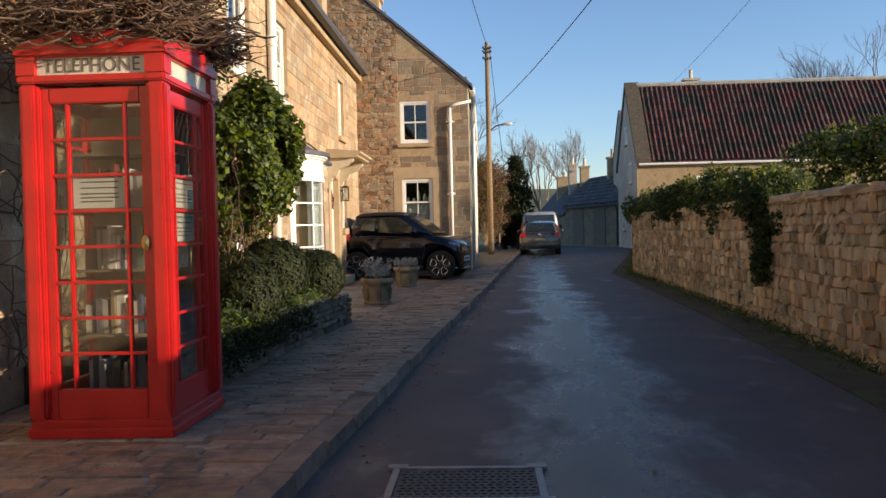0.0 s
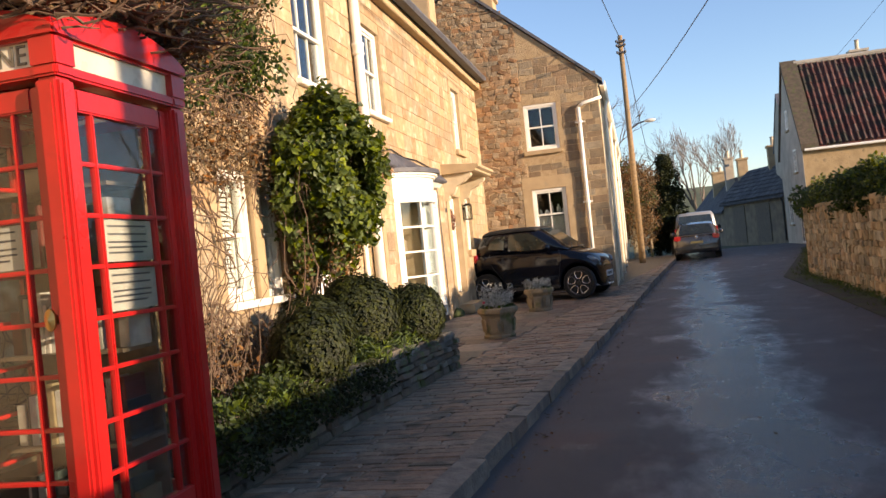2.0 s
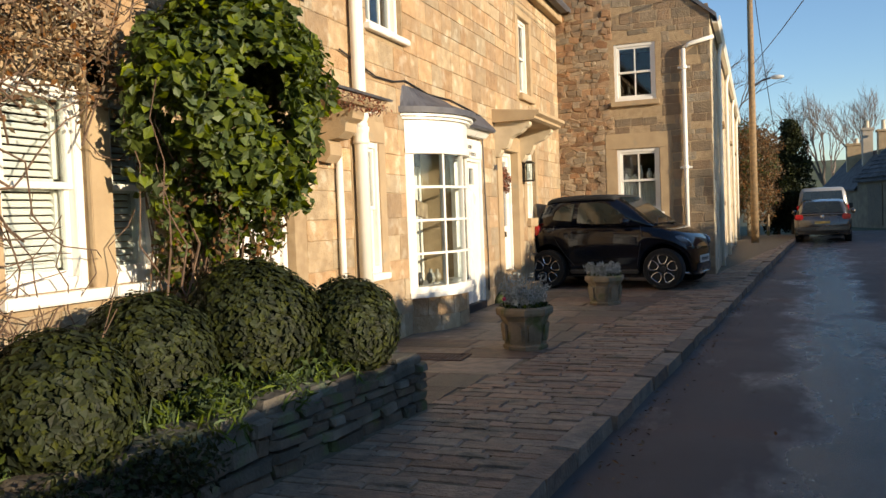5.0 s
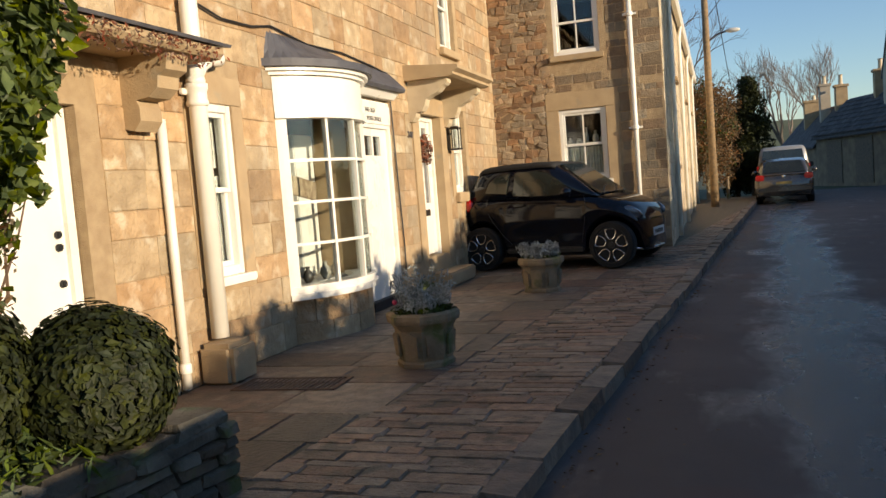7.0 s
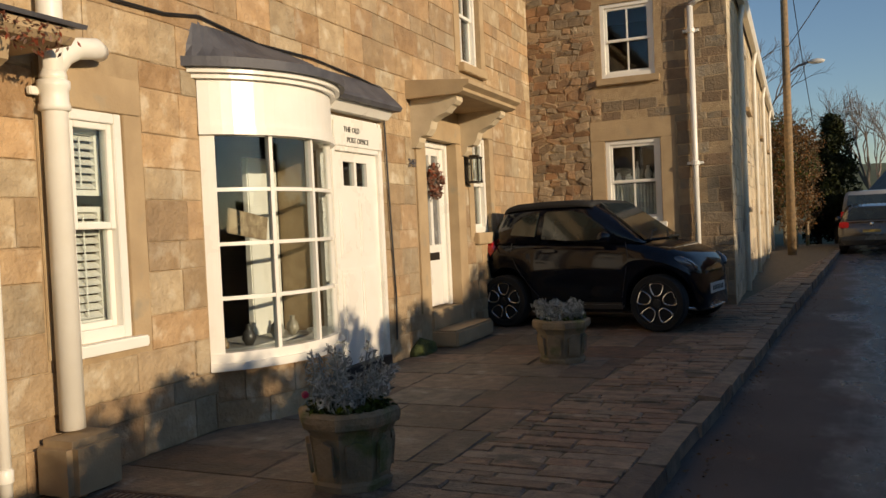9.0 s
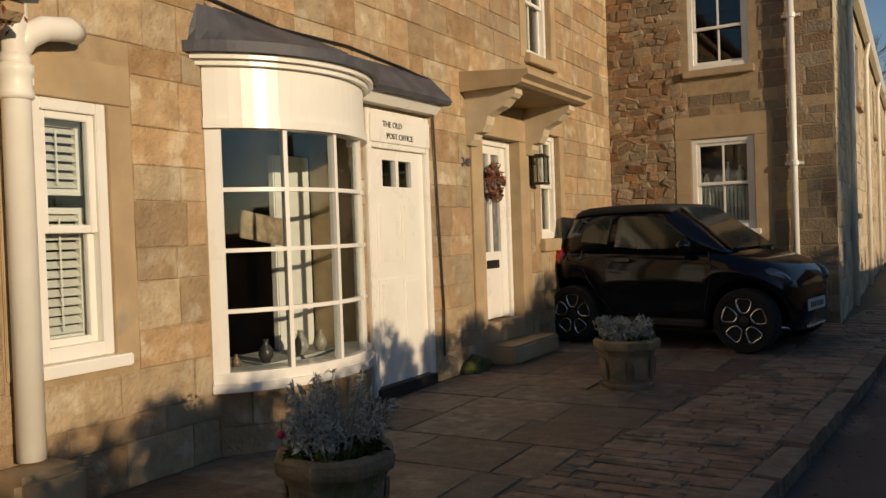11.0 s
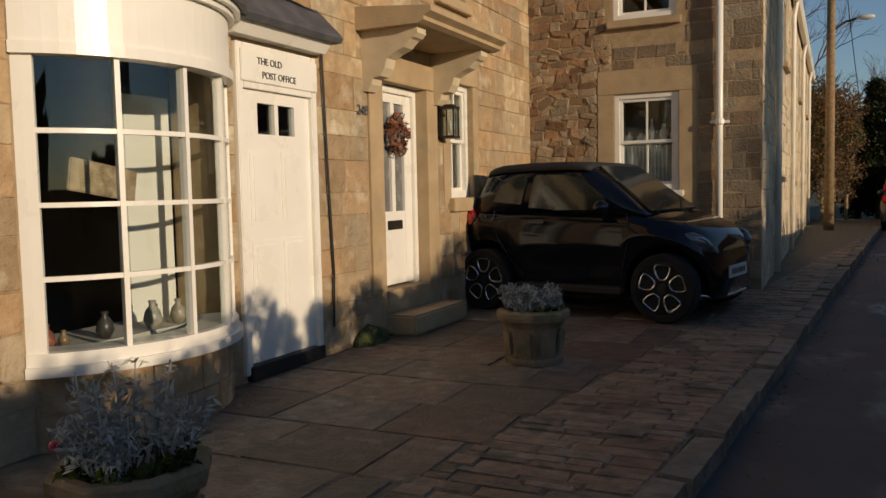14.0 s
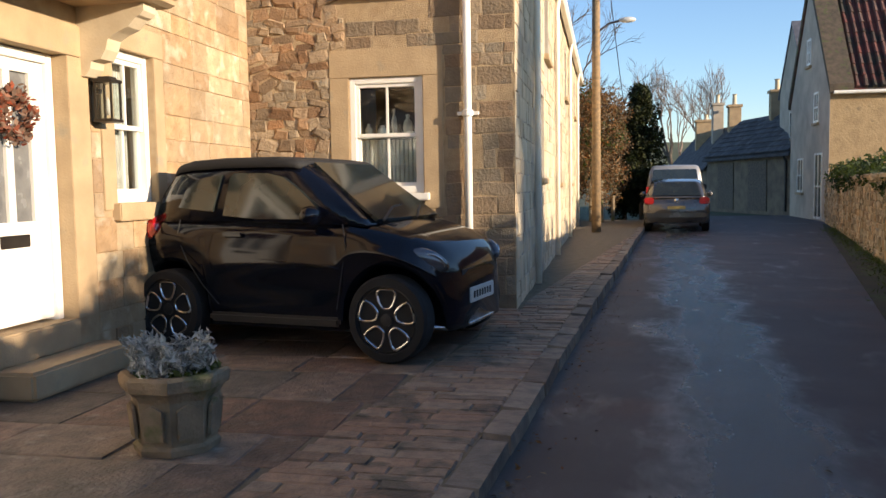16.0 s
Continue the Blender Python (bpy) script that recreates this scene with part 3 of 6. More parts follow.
cols, rows = 4, 4
A0 = AH - 0.085
for a, wd in [(-AH + 0.045, 0.05), (AH - 0.045, 0.05)] + [(-A0 + 2 * A0 * i / cols, 0.013) for i in range(1, cols)]:
    arc(fr, RB - 0.05, RB, 0.47, 1.845, a - wd / RB, a + wd / RB, 2)
for j in range(1, rows):
    z = 0.47 + (1.845 - 0.47) * j / rows
    arc(fr, RB - 0.042, RB - 0.004, z - 0.012, z + 0.012, -A0, A0, 20)
fr_ob = part("window_frame", fr, M_WHITE, bay, "white curved glazing bars")
for i in range(cols):
    for j in range(rows):
        h = (1.845 - 0.47) / rows
        a = -A0 + 2 * A0 * i / cols
        pn = part("pane", arc(B(), RB - 0.026, RB - 0.022, 0.47 + h * j + .006, 0.47 + h * (j + 1) - .006, a + .006, a + 2 * A0 / cols - .006, 6), M_GLASS, fr_ob)
        pn.visible_shadow = False
rf = B()
rows = []
for k in range(25):
    f, a = k / 24, (-AH - .1) + (2 * AH + .2) * k / 24
    e = Vector((BX + (RB + .11) * math.cos(a), (RB + .11) * math.sin(a), 2.27))
    w = Vector((.004, -.80 + 1.5 * f, 2.56 - .05 * f))
    mid = e.lerp(w, .5) - Vector((0, 0, .025))
    rows.append([rf.verts.new(p) for p in (e, mid, w, w - Vector((0, 0, .2)), e - Vector((0, 0, .018)))])
for p, q in zip(rows, rows[1:]):
    for k in range(5):
        rf.faces.new((p[k], p[(k + 1) % 5], q[(k + 1) % 5], q[k]))
rf.faces.new(rows[0][::-1])
rf.faces.new(rows[-1])
arc(rf, RB + 0.06, RB + 0.125, 2.25, 2.31, -AH - .1, AH + .1, 24)
part("lead_roof", rf, M_LEAD, bay, "grey lead roof with a rolled edge")
rf = B()
prism(rf, [(-0.1, 2.24), (0.2, 2.24), (0.22, 2.27), (0.2, 2.3), (0.0, 2.5), (-0.1, 2.5)], "y", 0.62, 1.74)
part("lead_ledge", rf, M_LEAD, bay, "lead ledge over the old post office door")
bm = B()
prism(bm, [(-0.02, 2.17), (0.09, 2.17), (0.15, 2.24), (-0.02, 2.24)], "y", 0.72, 1.7)
part("moulding", bm, M_WHITE, bay)

# things on show inside the bow window
shelf = thing("display_sill", "white window bench with ornaments", "window bench", (FX - 0.05, 14.0, 0.1))
bm = B()
box(bm, -0.5, -0.66, 0.0, -0.02, 0.66, 0.44, .01)
part("bench", bm, M_CURTAIN, shelf)
bm = B()
box(bm, -0.42, 0.30, 0.0, -0.36, 0.68, 1.8, 0.01)
part("folded_shutter", bm, M_WHITE, shelf)
bd = thing("wooden_board", "rough pale wooden board hanging in the window", "sign board", (FX - 0.1, 13.87, 1.38))
bm = B()
box(bm, -0.02, -0.22, -0.085, 0.0, 0.22, 0.085, 0.006)
part("board", bm, material("driftwood", (0.42, 0.32, 0.2), (0.22, 0.15, 0.09), 0.8, 18, 0.4, 60), bd).rotation_euler = (radians(-9), 0, 0)
for i, (y, z, r, c) in enumerate(((13.5, .57, .045, (.3, .1, .06)), (13.6, .57, .03, (.22, .15, .08)), (13.86, .57, .05, (.06, .055, .05)), (14.2, .57, .055, (.4, .38, .32)), (14.4, .57, .05, (.4, .35, .26)))):
    bm = B()
    lathe(bm, [(r * .5, 0), (r, r * .9), (r * .8, r * 1.8), (r * .3, r * 2.4), (r * .45, r * 2.9)], 12, (FX - 0.14, y, z - 0.03))
    solid("ornament", bm, material("glazed_ornament", c, tuple(k * .6 for k in c), 0.35, 20, 0.1, 40), "small ornament standing on the window bench", "ornament", group="ornaments in the bow window", smooth=True)

# ---- old post office door ----
pd = thing("door_post_office", "closed white panelled door below a painted sign board", "door", (FX, 15.235, 0.14), kind="structure")
bm = B()
for a, b, c, d in ((-0.43, -0.37, 0, 2.1), (0.37, 0.43, 0, 2.1)):
    box(bm, -0.06, a, c, 0.03, b, d, 0.006)
box(bm, -0.06, -0.37, 1.82, 0.03, 0.37, 2.1, 0.004)
part("door_frame", bm, M_WHITE, pd)
bm = B()
box(bm, -0.05, -0.37, 0.06, -0.005, 0.37, 1.50)
for a, b, c, d in ((-.37, -.2, 1.5, 1.82), (-.02, .02, 1.5, 1.82), (.2, .37, 1.5, 1.82), (-.2, -.02, 1.74, 1.82), (.02, .2, 1.74, 1.82), (-.2, -.02, 1.5, 1.54), (.02, .2, 1.5, 1.54)):
    box(bm, -0.05, a, c, -0.005, b, d)
lf = part("door_leaf", bm, M_WHITE, pd)
for a, b, c, d in ((-.3, -.03, 0.95, 1.43), (.03, .3, 0.95, 1.43), (-.3, -.03, 0.18, 0.85), (.03, .3, 0.18, 0.85)):
    bm = B()
    prism(bm, [(a, c), (b, c), (b, d), (a, d)], "x", -0.006, 0.0)
    box(bm, -0.004, a + .03, c + .03, 0.006, b - .03, d - .03, 0.004)
    part("panel", bm, M_WHITE, lf)
for a, b in ((-.2, -.02), (.02, .2)):
    bm = B()
    box(bm, -0.035, a, 1.54, -0.03, b, 1.74)
    part("pane", bm, M_GLASS, lf)
bm = B()
box(bm, -0.06, -.4, -0.04, 0.05, .42, 0.055, 0.006)
part("weatherboard", bm, M_BLACK, pd)
sg = B()
box(sg, 0.03, -0.40, 1.86, 0.045, 0.42, 2.06, 0.004)
sb = part("sign_board", sg, M_WHITE, pd, "white board with black hand-cut letters")
lettering("THE OLD", 0.062, M_INK, sb, Matrix.Translation((0.048, -0.12, 1.995)) @ TO_X)
lettering("POST OFFICE", 0.062, M_INK, sb, Matrix.Translation((0.048, -0.02, 1.91)) @ TO_X)

# ---- house door under the stone hood ----
hd = thing("door_house", "white half-glazed house door with a wreath", "door", (FX - 0.14, 17.035, 0.46), kind="structure")
bm = B()
for a, b, c, d in ((-.39, -.33, 0, 1.74), (.33, .39, 0, 1.74), (-.33, .33, 1.68, 1.74)):
    box(bm, -.05, a, c, .05, b, d, .004)
part("door_frame", bm, M_WHITE, hd)
bm = B()
for a, b, c, d in ((-.33, -.2, .02, 1.68), (.2, .33, .02, 1.68), (-.2, .2, .02, .66), (-.2, .2, 1.6, 1.68), (-.03, .03, .66, 1.6)):
    box(bm, -.03, a, c, .02, b, d, .002)
lf = part("door_leaf", bm, M_WHITE, hd)
for a, b in ((-.2, -.03), (.03, .2)):
    bm = B()
    box(bm, -.01, a, .66, -.005, b, 1.6)
    part("pane", bm, material("obscured_glass", (.2, .2, .19), (.13, .13, .125), .25, 8, .1, 40), lf)
bm = B()
box(bm, .02, -.13, .5, .03, .13, .58, .004)
part("letter_plate", bm, M_COPPER, lf)
bm = B()
lathe(bm, [(.02, 0), (.03, .02), (.0, .05)], 12)
kn = part("door_knob", bm, M_BRASS, lf)
kn.matrix_local = pose(.02, -.26, .78, 0, 90, 0)
wr = thing("door_wreath", "dried red-brown leaf wreath hanging on the white door", "wreath", (FX - 0.09, 17.035, 1.78))
rnd = random.Random(5)
bm = B()
for i in range(260):
    a = rnd.uniform(0, 2 * math.pi)
    r = 0.13 + rnd.gauss(0, 0.035)
    c = Vector((rnd.uniform(-.01, .06), r * math.cos(a), r * math.sin(a)))
    u = Vector((rnd.gauss(0, 1), rnd.gauss(0, 1), rnd.gauss(0, 1))).normalized() * 0.03
    w = u.orthogonal().normalized() * 0.014
    bm.faces.new([bm.verts.new(c + k) for k in (-u, w, u, -w)])
part("leaves", bm, M_WREATH, wr)
bm = B()
tube(bm, [(0.01, .12 * math.cos(a), .12 * math.sin(a)) for a in (k * math.pi / 10 for k in range(21))], .02, 6)
part("ring", bm, M_WREATH, wr)

# surround, hood and brackets of stone
hood = thing("door_canopy", "stone door hood on two scrolled cream brackets", "door canopy", (FX, 17.03, 0.46))
bm = B()
prism(bm, [(0, 2.08), (.55, 2.08), (.6, 2.1), (.6, 2.13), (.66, 2.16), (.66, 2.2), (0, 2.26)], "y", -.78, .78)
part("slab", bm, M_DRESSED, hood, "moulded stone slab")
prof = [(0, 1.62), (.05, 1.62), (.09, 1.67), (.1, 1.72), (.17, 1.73), (.21, 1.79), (.23, 1.86), (.3, 1.9), (.38, 1.93), (.44, 1.99), (.47, 2.0), (.5, 2.03), (.5, 2.08), (0, 2.08)]
for s in (-1, 1):
    bm = B()
    prism(bm, prof, "y", s * .62 - .075, s * .62 + .075)
    part("bracket", bm, M_CREAM, hood)
for nm, q in (("jamb", (-.18, -.62, 0, .02, -.4, 1.74)), ("jamb", (-.18, .4, 0, .02, .62, 1.74)), ("lintel", (-.18, -.62, 1.745, .02, .62, 1.95))):
    bm = B()
    box(bm, *q, .004)
    part(nm, bm, M_DRESSED, hood)
lettering("248", 0.11, M_LEAD, hood, Matrix.Translation((0.02, -0.72, 1.47)) @ TO_X, "house_number")
stp = thing("doorstep", "worn pale stone doorsteps below the white door", "step", (FX, 17.05, 0.1))
bm = B()
box(bm, -.05, -.42, 0, .28, .62, .17, .02)
part("lower_step", bm, M_DRESSED, stp)
bm = B()
box(bm, -.1, -.4, .17, .02, .4, .36, .012)
part("upper_step", bm, M_DRESSED, stp)

ms = thing("wall_foot_moss", "mossy green tuft at the foot of the house wall", "moss", (FX + .06, 16.3, .1))
M_MOSS = material("green_moss", (.08, .1, .025), (.035, .045, .014), .95, 14, .8, 60)
bm = B()
bmesh.ops.create_icosphere(bm, subdivisions=3, radius=.2, matrix=Matrix.Diagonal((.45, 1.15, .7, 1)))
for v in bm.verts:
    v.co += v.co.normalized() * .05 * noise.noise(v.co * 12)
    v.co.z = max(v.co.z, -.02)
part("cushion", bm, M_MOSS, ms)

ln = thing("wall_lantern", "bronze box wall lantern beside the door", "wall lantern", (FX + 0.02, 17.72, 1.78))
bm = B()
box(bm, -.02, -.05, 0, .0, .05, .3)
box(bm, 0, -.02, .2, .04, .02, .23)
part("back_plate", bm, M_COPPER, ln)
bm = B()
for x in (.03, .15):
    for y in (-.06, .048):
        box(bm, x, y, .02, x + .012, y + .012, .27)
box(bm, .025, -.066, .0, .168, .066, .02)
box(bm, .025, -.066, .27, .168, .066, .29)
box(bm, .05, -.04, .29, .14, .04, .31)
part("frame", bm, M_COPPER, ln)
bm = B()
box(bm, .034, -.055, .025, .158, .055, .265)
part("glazing", bm, M_GLASS, ln)
bm = B()
lathe(bm, [(.012, 0), (.018, .04), (.012, .1), (0.002, .12)], 8, (.095, 0, .05))
part("bulb", bm, M_CURTAIN, ln, smooth=True)

# ---- porch over the left door ----
ldoor = thing("door_porch", "white front door in a stone surround behind the creeper", "door", (FX - 0.12, 10.71, 0.15), kind="structure")
bm = B()
for a, b, c, d in ((-.38, -.32, 0, 1.75), (.32, .38, 0, 1.75), (-.32, .32, 1.69, 1.75)):
    box(bm, -.05, a, c, .05, b, d)
part("door_frame", bm, M_WHITE, ldoor)
bm = B()
box(bm, -.03, -.32, .02, .02, .32, 1.69)
lf = part("door_leaf", bm, M_WHITE, ldoor)
# opaque pane, coloured near-black for the unlit hall behind it
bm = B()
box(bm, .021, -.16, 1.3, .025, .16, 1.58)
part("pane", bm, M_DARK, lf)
for z in (.75, .95, 1.02):
    bm = B()
    box(bm, .02, .24, z, .05, .28, z + .04, .008)
    part("door_fitting", bm, M_BLACK, lf)
por = thing("porch_canopy", "weathered stone porch slab on carved corbels with dead creeper", "door canopy", (FX, 11.2, 2.2))
bm = B()
prism(bm, [(0, .0), (.4, .0), (.43, .03), (.43, .07), (0, .16)], "y", -.68, .76)
part("slab", bm, M_DRESSED, por, "weathered stone slab")
bm = B()
prism(bm, [(0, .16), (.46, .072), (.47, .09), (0, .2)], "y", -.7, .8)
part("lead_cover", bm, M_LEAD, por)
for y in (-.62, .28):
    bm = B()
    prism(bm, [(0, -.42), (.08, -.44), (.13, -.38), (.13, -.3), (.11, -.26), (.2, -.25), (.27, -.2), (.28, -.13), (.34, -.1), (.36, 0), (0, 0)], "y", y, y + .2)
    part("corbel", bm, M_DRESSED, por, "carved scroll corbel")
bm = B()
rnd = random.Random(9)
for i in range(900):
    c = Vector((rnd.uniform(.3, .48), rnd.uniform(-.68, .74), 0))
    c.z = .055 - rnd.random() ** 2 * .1
    u = Vector((rnd.gauss(0, 1), rnd.gauss(0, 1), rnd.gauss(0, 1))).normalized() * .018
    w = u.orthogonal().normalized() * .006
    bm.faces.new([bm.verts.new(c + k) for k in (-u, w, u, -w)])
part("dead_creeper", bm, M_WREATH, por, "fringe of rust-red dead creeper")

# ---- downpipes ----
dp = thing("downpipe", "thick cream-painted cast-iron downpipe with a side elbow", "downpipe", (FX + 0.085, 12.13, 0.1))
bm = B()
tube(bm, [(0, 0, .29), (0, 0, 4.7)], .06, 16)
part("pipe", bm, M_PIPE, dp, smooth=True)
for z in (1.85, 3.6):
    bm = B()
    lathe(bm, [(.06, 0), (.075, .01), (.075, .03), (.068, .05), (.068, .1), (.078, .12), (.078, .15), (.06, .16)], 16, (0, 0, z))
    part("collar", bm, M_PIPE, dp, smooth=True)
bm = B()
tube(bm, [(0, 0, 2.05), (0.01, .05, 2.13), (0.02, .13, 2.18), (.02, .25, 2.2), (-.02, .32, 2.2)], [.056, .056, .056, .056, .05], 14)
lathe(bm, [(.06, 0), (.066, .02), (.06, .05)], 14, (0, 0, 2.0))
part("elbow", bm, M_PIPE, dp, smooth=True)
bm = B()
box(bm, -.06, -.11, 1.93, -.03, .11, 1.97, .005)
part("bracket", bm, M_PIPE, dp)
bl = B()
box(bl, -3.19, 11.95, 0.08, -2.93, 12.28, 0.37, .035)
solid("pipe_block", bl, M_DRESSED, "worn mossy stone block at the foot of the downpipe", "stone block")
tp = thing("waste_pipe", "slender cream waste pipe on the house front", "downpipe", (FX + 0.05, 11.77, 0.1))
bm = B()
tube(bm, [(0, 0, .02), (0, 0, 1.75)], .03, 12)
part("pipe", bm, M_PIPE, tp, smooth=True)
bm = B()
lathe(bm, [(.03, 0), (.038, .01), (.038, .06), (.03, .07)], 12, (0, 0, .12))
part("collar", bm, M_PIPE, tp, smooth=True)
gp = thing("gable_downpipe", "white iron downpipe on the gable end", "downpipe", (-0.985, GY - 0.07, 0.1))
bm = B()
tube(bm, [(0, 0, 0.1), (0, 0, 3.9)], .038, 12)
tube(bm, [(0, 0, 3.9), (0.1, -.01, 3.97), (.5, -.01, 4.05)], .034, 10)
part("pipe", bm, M_WHITE, gp, smooth=True)
for z in (1.85, 3.55):
    bm = B()
    lathe(bm, [(.038, 0), (.052, .01), (.052, .06), (.038, .07)], 12, (0, 0, z))
    box(bm, -.1, .0, z + .02, .1, .06, z + .05)
    part("collar", bm, M_WHITE, gp)

# ---- eaves gutter, stone dressings and chimneys ----
gt = thing("gutter", "dark iron gutter along the eaves", "gutter", (FX, 0, EAVE))
bm = B()
prism(bm, [(.18, -.1), (.3, -.1), (.33, -.04), (.31, -.03), (.29, -.07), (.2, -.07), (.19, -.03), (.17, -.03)], "y", 4, GY - .3)
part("trough", bm, M_LEAD, gt)
bm = B()
box(bm, FX + 0.002, 4, EAVE - .22, FX + .14, GY - .02, EAVE - .05, .01)
solid("eaves_course", bm, M_DRESSED, "moulded stone course under the eaves", "trim", "structure")
for i, (x, z0, z1, w) in enumerate(((-1.795, 2.365, 2.63, 1.12),)):
    bm = B()
    box(bm, x - w / 2, GY - .012, z0, x + w / 2, GY + .02, z1, .004)
    box(bm, x - w / 2, GY - .012, 1.1, x - .37, GY + .02, z0 - .002, .004)
    box(bm, x + .37, GY - .012, 1.1, x + w / 2, GY + .02, z0 - .002, .004)
    solid("window_surround", bm, M_DRESSED, "dressed stone surround of the gable window", "trim", "structure")
bm = B()
for (a, b, c, d) in HOLES[:2] + HOLES[3:4] + HOLES[7:9]:
    for u in ((a - .16, a - .003), (b + .003, b + .14)):
        if not (u[0] > 9.04 and u[1] < 9.2 and u[0] < 9.1):
            box(bm, FX - .02, u[0], c - .05, FX + .012, u[1], d, .004)
    box(bm, FX - .02, a - .16, d + .003, FX + .014, b + .14, d + .2, .004)
solid("window_dressings", bm, M_DRESSED, "plain dressed stone round the house windows", "trim", "structure")
for nm, lb, x, y, z0, z1, w in (("chimney", "tall ashlar chimney stack at the end of the main roof", -4.0, 18.9, 5.9, 7.6, .36), ("chimney", "stone chimney stack with red clay pots on the gable", -2.95, 20.9, 5.6, 6.75, .3)):
    ch = thing(nm, lb, "chimney", (x, y, z0))
    bm = B()
    box(bm, -w, -.3, 0, w, .3, z1 - z0, .02)
    box(bm, -w - .05, -.35, z1 - z0, w + .05, .35, z1 - z0 + .1, .02)
    part("stack", bm, M_DRESSED, ch)
    for s in (-.5, .5):
        bm = B()
        lathe(bm, [(.13, 0), (.11, .1), (.1, .4), (.13, .44), (.13, .5), (.08, .5)], 12, (w * s, 0, z1 - z0 + .1))
        part("chimney_pot", bm, M_PANTILE, ch, smooth=True)
cb = thing("wall_cable", "thin black cable draped along the house front", "cable", (0, 0, 0))
bm = B()
tube(bm, [(FX + .03, y, z) for y, z in ((11.9, 2.75), (12.6, 2.62), (13.0, 2.63), (13.3, 2.68), (13.9, 2.62), (14.6, 2.64), (15.3, 2.6), (15.72, 2.56), (15.74, 2.3), (15.78, 1.4), (15.82, .7), (15.8, .3))], .009, 6)
part("cable", bm, M_BLACK, cb)

# ---- telephone box ----
M_OPAL = material("opal_sign_glass", (0.62, 0.58, 0.46), (0.5, 0.46, 0.36), 0.3, 6, 0.02, 30, spot=(.4, .36, .27), spot_scale=9, spot_at=.58)
M_FADEDINK = material("faded_sign_ink", (0.16, 0.145, 0.11), (0.09, 0.08, 0.06), 0.5, 30, 0, 30)
M_NOTICE = material("printed_notice", (0.55, 0.52, 0.45), (0.48, 0.45, 0.38), 0.7, 6, 0.02, 30)
M_BOXGLASS = glass("box_glass", (0.86, 0.88, 0.86), 0.01)
HX, HY = 0.385, 0.405
tb = thing("telephone_box", "tall red cast-iron telephone box kept as a book swap", "telephone box", (-1.86 - HX, 5.0 + HY, PAVE))
bm = B()
box(bm, -HX, -HY, 0, HX, HY, .06, .012)
box(bm, -HX + .012, -HY + .012, .06, HX - .012, HY - .012, .1, .01)
part("plinth", bm, M_RED, tb, "scuffed dark red plinth")
for sx in (-1, 1):
    for sy in (-1, 1):
        bm = B()
        x, y = sx * (HX - .055), sy * (HY - .055)
        box(bm, x - .048, y - .048, .1, x + .048, y + .048, 1.82, .014)
        box(bm, x - .03, y - .053, .13, x + .03, y + .053, 1.8, .006)
        box(bm, x - .053, y - .03, .13, x + .053, y + .03, 1.8, .006)
        part("corner_post", bm, M_RED, tb)
